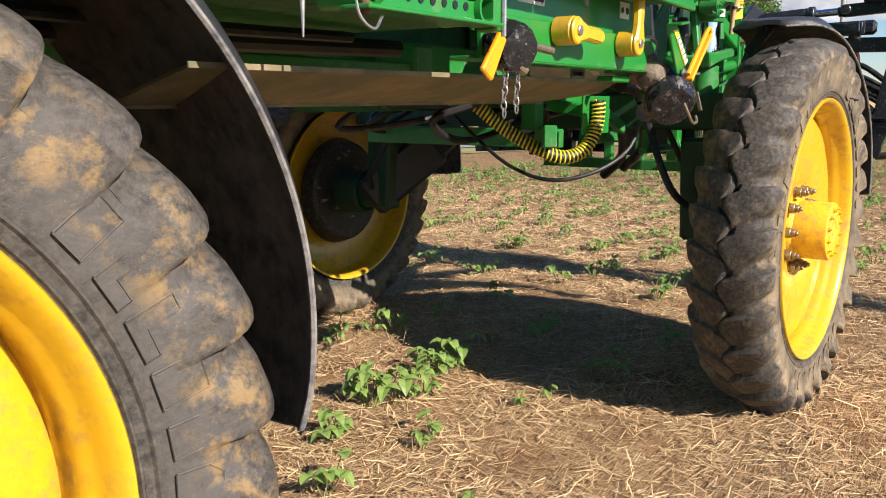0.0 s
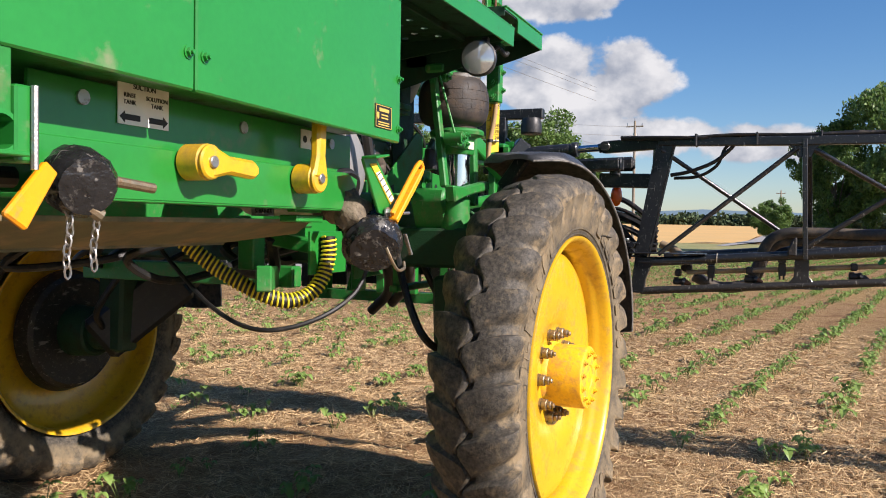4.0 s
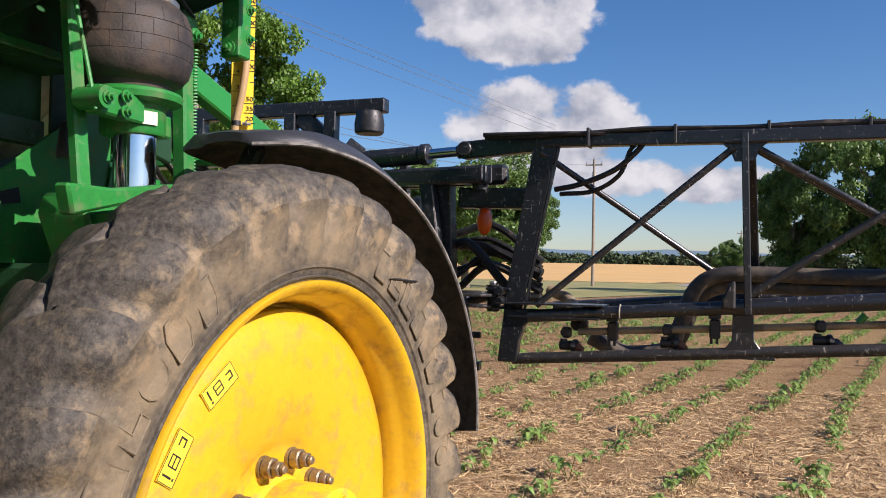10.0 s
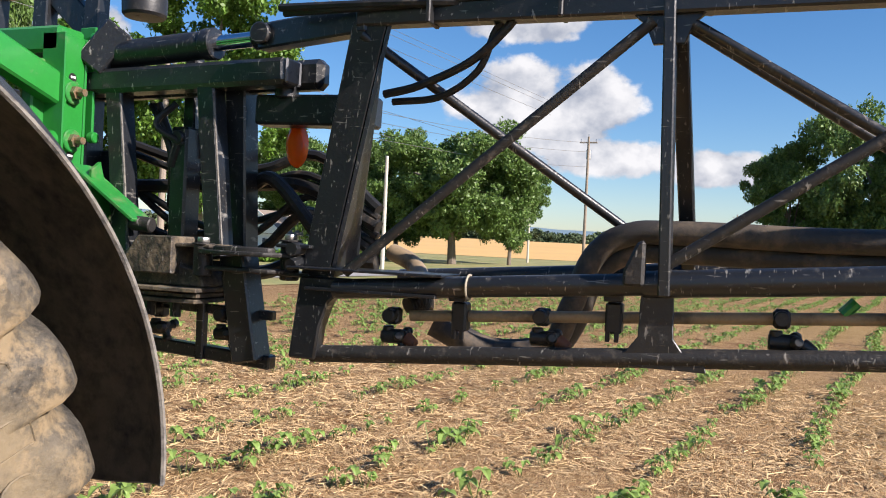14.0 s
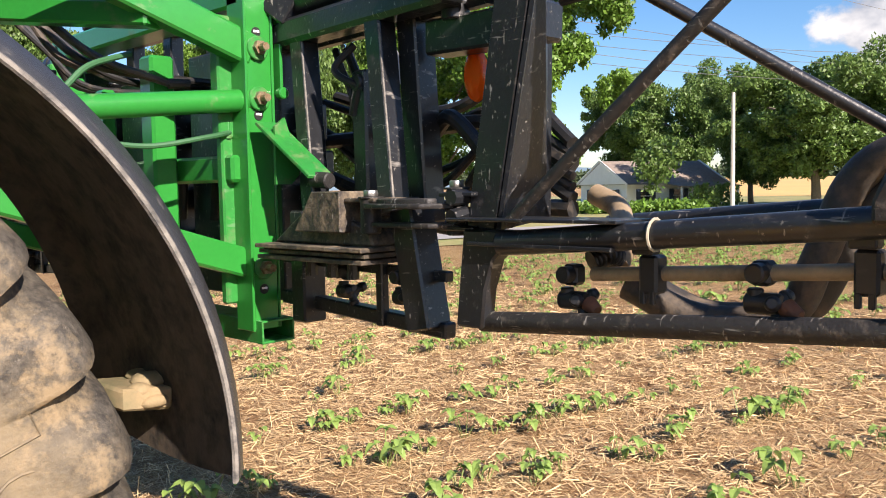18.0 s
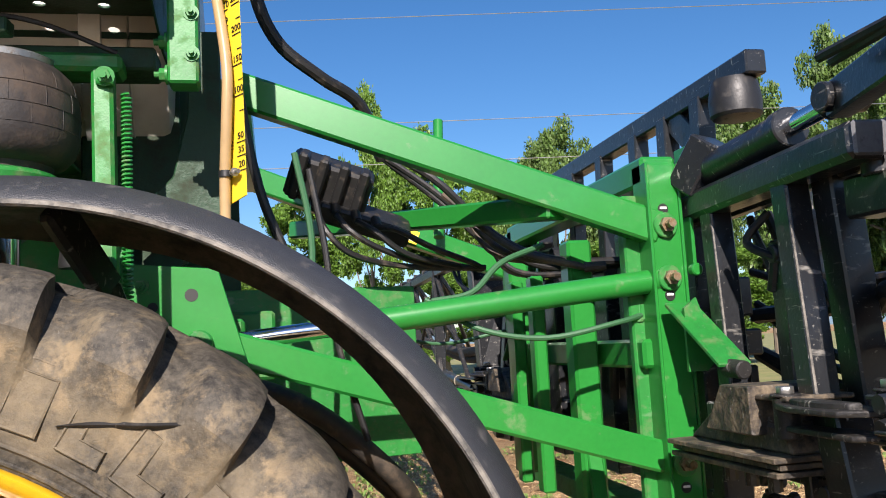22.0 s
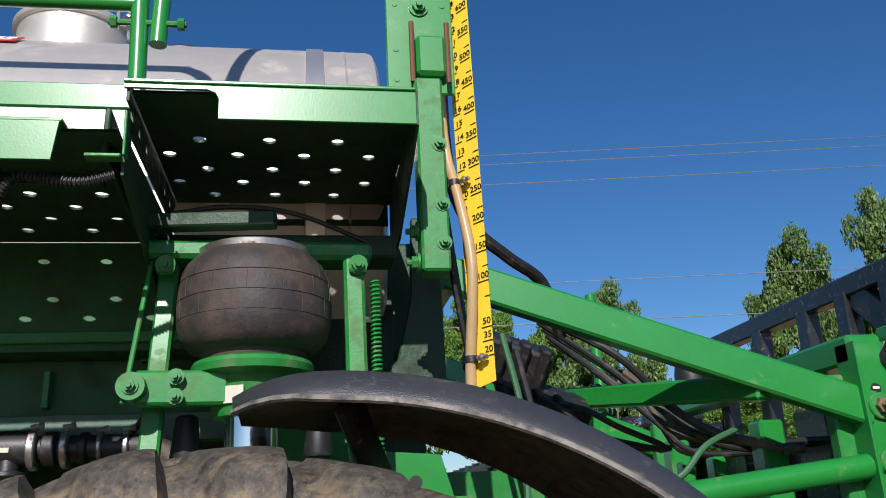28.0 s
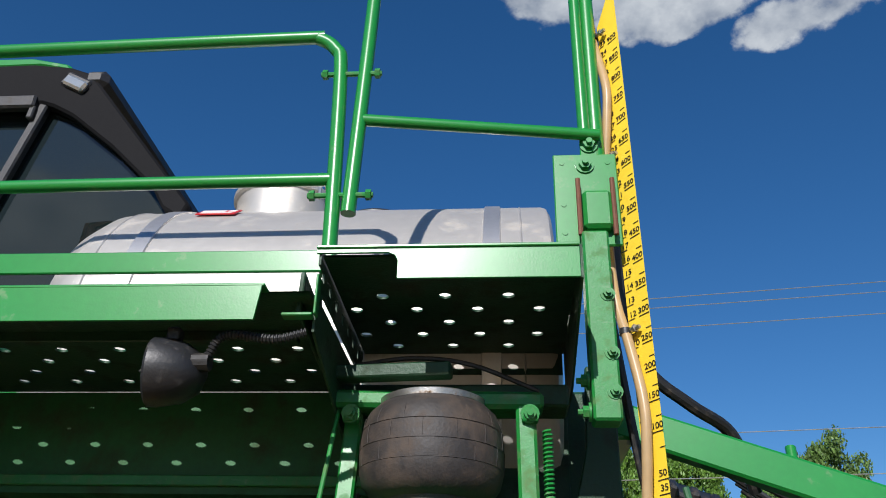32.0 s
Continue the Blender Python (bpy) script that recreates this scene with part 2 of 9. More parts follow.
DUST = (0.34, 0.25, 0.15)
GREEN = material("green_paint", (0.013, 0.205, 0.030), 0.32, vary=0.10, dirt=(0.16, 0.21, 0.10), dirt_amount=0.03, dirt_scale=5, bump=0.02, coat=0.35)
GREEN_WORN = material("worn_green_paint", (0.013, 0.19, 0.031), 0.46, vary=0.16, dirt=(0.10, 0.17, 0.06), dirt_amount=0.24, dirt_scale=11, bump=0.05, coat=0.04, scratches=0.16)
# body green darkened, so the walkway's shade sits in the panel colour
GREEN_SHADED = material("shaded_green_panel", (0.010, 0.105, 0.024), 0.55, vary=0.2, dirt=(0.035, 0.055, 0.025), dirt_amount=0.3, dirt_scale=4, bump=0.05)
# green of the castings; its darkness also stands in for shade on decks and gusset
GREEN_DARK = material("casting_and_shade_green", (0.007, 0.046, 0.016), 0.55, vary=0.2, dirt=(0.030, 0.034, 0.020), dirt_amount=0.25, dirt_scale=6, bump=0.2, bump_scale=120)
YELLOW = material("yellow_rim_paint", (0.63, 0.375, 0.012), 0.32, vary=0.10, dirt=(0.40, 0.235, 0.035), dirt_amount=0.24, dirt_scale=9, bump=0.015, coat=0.4)
YELLOW_WORN = material("worn_yellow_paint", (0.80, 0.46, 0.012), 0.45, vary=0.10, dirt=(0.50, 0.24, 0.05), dirt_amount=0.36, dirt_scale=14, bump=0.12, bump_scale=70, scratches=0.2)
ORANGE = material("orange_yellow_lever", (0.85, 0.33, 0.006), 0.4, vary=0.06, dirt=(0.4, 0.2, 0.05), dirt_amount=0.15, dirt_scale=20, bump=0.05)
FENDER_OUT = material("black_plastic_grain", (0.034, 0.036, 0.040), 0.38, vary=0.14, dirt=(0.10, 0.095, 0.09), dirt_amount=0.06, dirt_scale=12, bump=0.24, bump_scale=360, scratches=0.07)
FENDER_IN = material("dusty_fender_inside", (0.080, 0.061, 0.042), 0.85, vary=0.35, grain=30, dirt=(0.012, 0.010, 0.008), dirt_amount=0.38, dirt_scale=8, bump=0.3, bump_scale=40)
BLACK = material("black_boom_paint", (0.013, 0.0145, 0.017), 0.36, vary=0.2, dirt=(0.080, 0.076, 0.070), dirt_amount=0.07, dirt_scale=14, bump=0.10, bump_scale=80, coat=0.2, scratches=0.5)
ARM_CAP = material("pale_grey_end", (0.13, 0.135, 0.145), 0.5, vary=0.2, dirt=(0.05, 0.05, 0.05), dirt_amount=0.2, dirt_scale=20, bump=0.1)
DUSTY_HINGE = material("dusty_greased_steel", (0.040, 0.034, 0.028), 0.6, vary=0.35, grain=30, dirt=(0.22, 0.17, 0.11), dirt_amount=0.42, dirt_scale=12, bump=0.3, bump_scale=90, scratches=0.4)
BLACK_RUSTY = material("scraped_black_rod", (0.018, 0.017, 0.016), 0.55, vary=0.3, dirt=(0.115, 0.095, 0.075), dirt_amount=0.15, dirt_scale=16, bump=0.2, bump_scale=120, scratches=0.5)
BLACK_PLASTIC = material("black_plastic", (0.016, 0.016, 0.017), 0.45, vary=0.15, dirt=(0.06, 0.055, 0.05), dirt_amount=0.16, dirt_scale=16, bump=0.06, bump_scale=150)
HOSE_BLACK = material("black_hose_rubber", (0.012, 0.012, 0.012), 0.5, vary=0.2, dirt=(0.09, 0.07, 0.05), dirt_amount=0.16, dirt_scale=12, bump=0.1)
HOSE_BROWN = material("dusty_brown_hose", (0.034, 0.030, 0.026), 0.55, vary=0.25, dirt=(0.15, 0.112, 0.075), dirt_amount=0.30, dirt_scale=6, bump=0.15)
WRAP = material("scuffed_wrap", (0.016, 0.016, 0.017), 0.22, vary=0.3, dirt=(0.20, 0.18, 0.15), dirt_amount=0.12, dirt_scale=16, bump=0.8, bump_scale=34, scratches=0.4)
MUD_WRAP = material("muddy_torn_wrap", (0.17, 0.135, 0.09), 0.8, vary=0.35, grain=40, dirt=(0.03, 0.028, 0.025), dirt_amount=0.34, dirt_scale=18, bump=0.6, bump_scale=60)
CANISTER = material("grey_canister_steel", (0.29, 0.285, 0.28), 0.45, 0.30, vary=0.08, grain=25, dirt=(0.24, 0.22, 0.19), dirt_amount=0.22, dirt_scale=7, bump=0.04)
WORN_EDGE = material("dusty_worn_edge", (0.20, 0.185, 0.16), 0.75, vary=0.35, grain=30, dirt=(0.05, 0.05, 0.05), dirt_amount=0.4, dirt_scale=18, bump=0.2)
AIRBAG = material("air_spring_rubber", (0.030, 0.026, 0.024), 0.6, vary=0.22, dirt=(0.085, 0.060, 0.042), dirt_amount=0.45, dirt_scale=5, bump=0.12, bump_scale=120)
CHROME = material("chrome", (0.72, 0.74, 0.77), 0.10, 1.0, vary=0.04, bump=0.0)
STEEL = material("steel", (0.46, 0.45, 0.43), 0.35, 0.9, vary=0.18, dirt=(0.20, 0.13, 0.07), dirt_amount=0.22, dirt_scale=25, bump=0.08)
PAPER = material("faded_paper_label", (0.55, 0.52, 0.42), 0.5, vary=0.08, bump=0.02)
# dusty green with the bluish skylight mixed into its base colour
DUSTY_SKYLIT_GREEN = material("dusty_skylit_green", (0.075, 0.155, 0.105), 0.6, vary=0.2, dirt=(0.20, 0.20, 0.16), dirt_amount=0.25, dirt_scale=9, bump=0.05, scratches=0.2)
BRASSY = material("zinc_fastener", (0.30, 0.25, 0.17), 0.42, 0.8, vary=0.2, dirt=(0.20, 0.11, 0.05), dirt_amount=0.36, dirt_scale=30, bump=0.1)
RUST = material("rust_pin", (0.15, 0.060, 0.032), 0.7, 0.2, vary=0.3, bump=0.2)
STAINLESS = material("brushed_stainless", (0.58, 0.55, 0.50), 0.42, 0.60, vary=0.07, grain=25, dirt=(0.47, 0.43, 0.37), dirt_amount=0.14, dirt_scale=3, bump=0.03)
STAINLESS_BAND = material("bright_steel_band", (0.70, 0.68, 0.65), 0.4, 0.9, vary=0.06, bump=0.02)
TAN_PIPE = material("tan_plastic_pipe", (0.27, 0.20, 0.12), 0.5, vary=0.22, dirt=(0.12, 0.085, 0.05), dirt_amount=0.34, dirt_scale=6, bump=0.05)
SIGHT = material("cloudy_sight_tube", (0.55, 0.38, 0.19), 0.35, vary=0.12, grain=30, bump=0.02, translucent=0.25)
BELLY = material("muddy_belly_pan", (0.135, 0.125, 0.065), 0.7, vary=0.25, grain=12, dirt=(0.30, 0.22, 0.12), dirt_amount=0.42, dirt_scale=4, bump=0.1)
WHITE = material("white_label", (0.78, 0.78, 0.75), 0.45, vary=0.04, bump=0.0)
INK = material("black_ink", (0.012, 0.012, 0.012), 0.5, vary=0.05, bump=0.0)
DECAL_GOLD = material("gold_decal", (0.55, 0.38, 0.08), 0.4, vary=0.06, bump=0.0)
DECAL_YELLOW = material("yellow_decal", (0.85, 0.60, 0.03), 0.6, vary=0.03, bump=0.0)
RED = material("red_label", (0.50, 0.02, 0.02), 0.4, vary=0.05, bump=0.0)
AMBER = material("amber_lens", (0.95, 0.16, 0.008), 0.2, vary=0.05, bump=0.0, coat=0.5, translucent=0.35)
LAMP_GLASS = material("work_lamp_glass", (0.5, 0.52, 0.5), 0.08, 0.6, vary=0.05, bump=0.0, coat=0.6)
CAB_TRIM = material("matt_black_cab_trim", (0.008, 0.008, 0.009), 0.8, vary=0.2, bump=0.04, bump_scale=200, spec=0.15)
CAB_GLASS = material("tinted_cab_glass", (0.010, 0.016, 0.018), 0.06, vary=0.1, bump=0.0, coat=0.3)
HOSE_YELLOW = material("yellow_spiral_sleeve", (0.80, 0.66, 0.03), 0.5, vary=0.06, dirt=(0.2, 0.15, 0.05), dirt_amount=0.2, dirt_scale=20, bump=0.0)
HOSE_GREEN = material("green_hydraulic_hose", (0.035, 0.12, 0.05), 0.45, vary=0.12, bump=0.03)
CLOTH = material("pale_zip_tie", (0.36, 0.32, 0.24), 0.6, vary=0.1, bump=0.05)
LEAF = material("soybean_leaf", (0.22, 0.335, 0.08), 0.45, vary=0.18, grain=30, island_tint=0.25, bump=0.05, translucent=0.3)
STEM = material("soybean_stem", (0.17, 0.22, 0.06), 0.6, vary=0.2, bump=0.0)
STRAW = material("straw", (0.60, 0.42, 0.215), 0.75, vary=0.12, grain=20, island_tint=0.4, bump=0.0)
BARK = material("tree_bark", (0.16, 0.13, 0.10), 0.9, vary=0.3, grain=12, bump=0.5, bump_scale=20)
TREE_LEAF = material("tree_leaves", (0.120, 0.205, 0.048), 0.5, vary=0.25, grain=3, island_tint=0.4, bump=0.0, translucent=0.32)
TREE_LEAF_B = material("bright_tree_leaves", (0.12, 0.23, 0.03), 0.5, vary=0.2, grain=3, island_tint=0.35, bump=0.0, translucent=0.3)
GRASS = material("roadside_grass", (0.215, 0.225, 0.075), 0.85, vary=0.28, grain=4, dirt=(0.36, 0.29, 0.13), dirt_amount=0.42, dirt_scale=0.3, bump=0.4, bump_scale=12)
WHEAT = material("ripe_wheat", (0.62, 0.38, 0.13), 0.85, vary=0.14, grain=2.5, dirt=(0.55, 0.36, 0.14), dirt_amount=0.4, dirt_scale=0.05, bump=0.5, bump_scale=6)
ROAD = material("pale_asphalt", (0.30, 0.29, 0.28), 0.9, vary=0.1, grain=8, bump=0.1)
SIDING = material("white_siding", (0.80, 0.80, 0.78), 0.6, vary=0.04, grain=3, bump=0.02)
SHINGLE = material("brown_shingles", (0.23, 0.185, 0.15), 0.85, vary=0.2, grain=6, bump=0.3, bump_scale=14)
SHUTTER = material("dark_blue_shutter", (0.010, 0.022, 0.055), 0.5, vary=0.05, bump=0.0)
WOOD_PALE = material("pale_bleached_pole", (0.50, 0.46, 0.39), 0.85, vary=0.15, grain=15, bump=0.2, bump_scale=40)
WOOD_POLE = material("weathered_pole", (0.27, 0.22, 0.17), 0.85, vary=0.2, grain=15, bump=0.3, bump_scale=40)
# distance haze is painted into the ridge as blue-grey
HILL = material("haze_tinted_wooded_hill", (0.15, 0.22, 0.27), 1.0, vary=0.08, grain=0.05, dirt_scale=0.01, bump=0.0, spec=0.0)
FAR_TREES = material("far_tree_line", (0.075, 0.105, 0.055), 0.9, vary=0.35, grain=0.4, island_tint=0.3, dirt_scale=0.1, bump=0.0, spec=0.1)


def soil():
    """Brown field soil under a thin mat of bleached straw."""
    m = bpy.data.materials.new("field_soil")
    m.use_nodes = True
    n, l = m.node_tree.nodes, m.node_tree.links
    p = n["Principled BSDF"]
    geo = n.new("ShaderNodeNewGeometry")

    def noise_at(scale, detail=6.0, rough=0.6, stretch=None, turn=0.0):
        t = n.new("ShaderNodeTexNoise")
        t.inputs["Scale"].default_value, t.inputs["Detail"].default_value, t.inputs["Roughness"].default_value = scale, detail, rough
        if stretch:
            mp = n.new("ShaderNodeMapping")
            mp.inputs["Scale"].default_value, mp.inputs["Rotation"].default_value = stretch, (0, 0, turn)
            l.new(geo.outputs["Position"], mp.inputs["Vector"]), l.new(mp.outputs["Vector"], t.inputs["Vector"])
        else:
            l.new(geo.outputs["Position"], t.inputs["Vector"])
        return t.outputs["Fac"]

    def ramp(src, lo, hi):
        r = n.new("ShaderNodeMapRange")
        r.inputs["From Min"].default_value, r.inputs["From Max"].default_value = lo, hi
        l.new(src, r.inputs["Value"])
        return r.outputs["Result"]

    def mixed(fac, a, b):
        x = n.new("ShaderNodeMix")
        x.data_type = "RGBA"
        l.new(fac, x.inputs[0])
        for i, c in ((6, a), (7, b)):
            if isinstance(c, tuple):
                x.inputs[i].default_value = (*c, 1)
            else:
                l.new(c, x.inputs[i])
        return x.outputs[2]

    base = mixed(ramp(noise_at(9), 0.35, 0.65), (0.125, 0.060, 0.030), (0.32, 0.170, 0.082))
    s1 = ramp(noise_at(1.0, 3, 0.5, (14, 150, 10), 0.5), 0.44, 0.58)
    s2 = ramp(noise_at(1.0, 3, 0.5, (150, 13, 10), 0.2), 0.47, 0.61)
    s3 = ramp(noise_at(1.0, 3, 0.5, (110, 16, 10), -0.9), 0.52, 0.64)
    c = mixed(s1, base, (0.50, 0.325, 0.16))
    c = mixed(s2, c, (0.55, 0.372, 0.19))
    c = mixed(s3, c, (0.41, 0.265, 0.13))
    c = mixed(ramp(noise_at(1.6, 8, 0.65), 0.50, 0.66), c, (0.25, 0.135, 0.062))
    c = mixed(ramp(noise_at(22, 8, 0.75), 0.55, 0.68), c, (0.10, 0.055, 0.030))
    c = mixed(ramp(noise_at(5, 9, 0.7), 0.58, 0.72), c, (0.46, 0.335, 0.19))
    c = mixed(ramp(noise_at(0.06, 6, 0.6), 0.5, 0.75), c, (0.42, 0.285, 0.125))
    l.new(c, p.inputs["Base Color"])
    p.inputs["Roughness"].default_value, p.inputs["Specular IOR Level"].default_value = 0.92, 0.15
    bp = n.new("ShaderNodeBump")
    bp.inputs["Strength"].default_value, bp.inputs["Distance"].default_value = 0.8, 0.02
    add = n.new("ShaderNodeMath")
    add.operation = "ADD"
    l.new(s1, add.inputs[0]), l.new(noise_at(40, 8, 0.7), add.inputs[1])
    l.new(add.outputs[0], bp.inputs["Height"]), l.new(bp.outputs["Normal"], p.inputs["Normal"])
    return m


SOIL = soil()


def tyre_rubber(name, centre, grit, crust):
    """Worn tyre rubber: a grey bead ring, a dusty sidewall and dark lugs flecked with chips and dried mud, told by the distance from the axle."""
    m = bpy.data.materials.new(name)
    m.use_nodes = True
    n, l = m.node_tree.nodes, m.node_tree.links
    p = n["Principled BSDF"]
    geo = n.new("ShaderNodeNewGeometry")

    def math_node(op, a, b=0.0, c=0.0):
        x = n.new("ShaderNodeMath")
        x.operation = op
        for i, v in enumerate((a, b, c)):
            if isinstance(v, (int, float)):
                x.inputs[i].default_value = v
            else:
                l.new(v, x.inputs[i])
        return x.outputs[0]

    def noise_at(scale, detail=6.0, rough=0.6, shift=0.0):
        t = n.new("ShaderNodeTexNoise")
        t.inputs["Scale"].default_value, t.inputs["Detail"].default_value, t.inputs["Roughness"].default_value = scale, detail, rough
        v = n.new("ShaderNodeVectorMath")
        v.operation = "ADD"
        v.inputs[1].default_value = (shift, 2 * shift, 0.7 * shift)
        l.new(geo.outputs["Position"], v.inputs[0]), l.new(v.outputs["Vector"], t.inputs["Vector"])
        return t.outputs["Fac"]

    def ramp(src, lo, hi, top=1.0):
        r = n.new("ShaderNodeMapRange")
        r.inputs["From Min"].default_value, r.inputs["From Max"].default_value, r.inputs["To Max"].default_value = lo, hi, top
        l.new(src, r.inputs["Value"])
        return r.outputs["Result"]

    def mixed(fac, a, b):
        x = n.new("ShaderNodeMix")
        x.data_type = "RGBA"
        l.new(fac, x.inputs[0])
        for i, c in ((6, a), (7, b)):
            if isinstance(c, tuple):
                x.inputs[i].default_value = (*c, 1)
            else:
                l.new(c, x.inputs[i])
        return x.outputs[2]

    off = n.new("ShaderNodeVectorMath")
    off.operation = "SUBTRACT"
    off.inputs[1].default_value = centre
    l.new(geo.outputs["Position"], off.inputs[0])
    flat = n.new("ShaderNodeVectorMath")
    flat.operation = "MULTIPLY"
    flat.inputs[1].default_value = (1, 0, 1)
    l.new(off.outputs["Vector"], flat.inputs[0])
    size = n.new("ShaderNodeVectorMath")
    size.operation = "LENGTH"
    l.new(flat.outputs["Vector"], size.inputs[0])
    wob = math_node("MULTIPLY_ADD", noise_at(9, 8, 0.65), 0.10, -0.05)
    rad = math_node("ADD", size.outputs["Value"], wob)
    # rubber with fine grain and paler scuffs
    rubber = mixed(ramp(noise_at(55, 8, 0.75), 0.38, 0.66), (0.023, 0.021, 0.018), (0.104, 0.091, 0.071))
    rubber = mixed(ramp(noise_at(5, 6, 0.6, 3.0), 0.48, 0.75, 0.4), rubber, (0.095, 0.082, 0.062))
    # dust on the sidewall between the bead and the lugs, thinning out in blotches
    band = math_node("MULTIPLY", ramp(rad, 0.690, 0.735), math_node("SUBTRACT", 1.0, ramp(rad, 0.800, 0.900)))
    band = math_node("MULTIPLY", band, ramp(noise_at(7, 10, 0.68, 5.0), 0.34, 0.58, 0.92))
    c = mixed(band, rubber, grit)
    mud = math_node("MULTIPLY", ramp(noise_at(13, 10, 0.70, 9.0), 0.49, 0.60, 0.92), math_node("SUBTRACT", 1.0, ramp(rad, 0.880, 0.935)))
    mud = math_node("MULTIPLY", mud, ramp(rad, 0.74, 0.80))
    c = mixed(mud, c, crust)
    c = mixed(ramp(noise_at(19, 10, 0.72, 12.0), 0.52, 0.66, 0.62), c, grit)
    chips = ramp(noise_at(210, 4, 0.6, 1.0), 0.66, 0.72, 0.5)
    c = mixed(chips, c, (0.24, 0.22, 0.19))
    l.new(c, p.inputs["Base Color"])
    p.inputs["Roughness"].default_value, p.inputs["Specular IOR Level"].default_value = 0.66, 0.4
    bp = n.new("ShaderNodeBump")
    bp.inputs["Strength"].default_value, bp.inputs["Distance"].default_value = 0.5, 0.006
    l.new(math_node("ADD", noise_at(60, 8, 0.7), math_node("MULTIPLY", noise_at(14, 6, 0.6), 1.5)), bp.inputs["Height"])
    l.new(bp.outputs["Normal"], p.inputs["Normal"])
    return m


# ---- building helpers ----
SPLIT = {"inner_panel", "strut_portal", "lamp_bracket", "folding_step", "step_bracket", "lanyard", "lift_mast", "hinge_block", "valve_panel", "tilt_arm", "frame_rail", "cross_member", "rack_strut", "deck_side", "tilt_post", "inner_post", "hinge_bolt", "hub_cap_bolt", "arm_bolt", "portal_bolt", "mast_bolt", "door_screw", "panel_stud", "tape_wrap", "line_clamp",
         "drive_hose", "underbody_hose", "underbody_line", "hose_bundle", "plumbing_hose", "top_hose", "feed_hose", "boom_hose", "gate_bar", "cab_pillar", "panel_rib", "frame_tab", "lower_strut", "ladder_post", "chain_link", "sidewall_bead",
         "raised_letter", "lever_bolt", "bump_stop", "pivot_nut", "pin_collar", "grease_decal", "decal_bar", "hinge_pin", "brown_line", "green_line", "gate_post", "lid_clamp", "moulding_ridge", "scale_mark", "step_hole", "plate_hole", "under_brace",
         "underbody_pump", "centre_nozzle", "emblem", "arrow", "symbol", "label_bar", "warning_decal", "loop_hose", "frame_gusset", "kick_rail", "deck_bearer", "fender_bracket", "upper_crossbeam", "side_beam", "arm_tie"}


STRICT = {"rack_strut", "boom_hose", "lock_pin", "valve_block", "folding_step", "lift_mast", "tilt_post", "lower_strut", "under_brace"}


def islands(bm, strict=False):
    """The loose pieces of a mesh, those that touch taken together unless strict."""
    bm.verts.ensure_lookup_table()
    bm.verts.index_update()
    seen, groups = set(), []
    for v in bm.verts:
        if v.index in seen:
            continue
        stack, got = [v], []
        seen.add(v.index)
        while stack:
            w = stack.pop()
            got.append(w)
            for e in w.link_edges:
                o = e.other_vert(w)
                if o.index not in seen:
                    seen.add(o.index)
                    stack.append(o)
        lo = [min(w.co[k] for w in got) - 0.0015 for k in range(3)]
        hi = [max(w.co[k] for w in got) + 0.0015 for k in range(3)]
        hit = [] if strict else [g for g in groups if all(g[1][k] <= hi[k] and g[2][k] >= lo[k] for k in range(3))]
        for g in hit:
            got += g[0]
            lo, hi = [min(a, b) for a, b in zip(lo, g[1])], [max(a, b) for a, b in zip(hi, g[2])]
            groups.remove(g)
        groups.append((got, lo, hi))
    return [g[0] for g in groups]


def part(name, bm, mat, parent=None, label="", angle=35):
    mats = mat if isinstance(mat, (list, tuple)) else [mat]
    meshes = []
    if name in SPLIT or name in STRICT:
        for verts in islands(bm, name in STRICT):
            ids = {v.index: i for i, v in enumerate(verts)}
            faces = {f for v in verts for f in v.link_faces}
            me = bpy.data.meshes.new(name)
            me.from_pydata([tuple(v.co) for v in verts], [], [tuple(ids[v.index] for v in f.verts) for f in sorted(faces, key=lambda f: min(v.index for v in f.verts))])
            meshes.append(me)
    else:
        me = bpy.data.meshes.new(name)
        bm.to_mesh(me)
        meshes.append(me)
    bm.free()
    first = None
    for me in meshes:
        for mm in mats:
            me.materials.append(mm)
        me.polygons.foreach_set("use_smooth", [True] * len(me.polygons))
        me.set_sharp_from_angle(angle=radians(angle))
        ob = new(name, me)
        ob.parent = parent
        if label:
            ob["label"] = label
        first = first or ob
    return first


def twin(ob, m, parent):
    """A second part on the same mesh."""
    c = ob.copy()
    scene.collection.objects.link(c)
    c.parent = parent
    c.matrix_basis = m
    return c


def B():
    return bmesh.new()


def bevel_new(bm, verts, bev, seg=1):
    if bev > 0:
        vs = set(verts)
        edges = [e for e in bm.edges if e.verts[0] in vs and e.verts[1] in vs and (len(e.link_faces) < 2 or e.calc_face_angle(0) > 0.5)]
        bmesh.ops.bevel(bm, geom=edges, offset=bev, segments=seg, affect="EDGES", clamp_overlap=True)


def box(bm, c, s, rot=(0, 0, 0), bev=0.004, m=None):
    mat = (m or Matrix()) @ pose(*c, *rot) @ Matrix.Diagonal((*s, 1))
    r = bmesh.ops.create_cube(bm, size=1.0, matrix=mat)
    bevel_new(bm, r["verts"], min(bev, 0.35 * min(s)))
    return bm


def frame_between(a, b, up=(0, 0, 1)):
    a, b = Vector(a), Vector(b)
    x = (b - a).normalized()
    u = Vector(up)
    if abs(x.dot(u)) > 0.98:
        u = Vector((1, 0, 0))
    y = u.cross(x).normalized()
    z = x.cross(y)
    m = Matrix((x, y, z)).transposed().to_4x4()
    m.translation = (a + b) / 2
    return m, (b - a).length


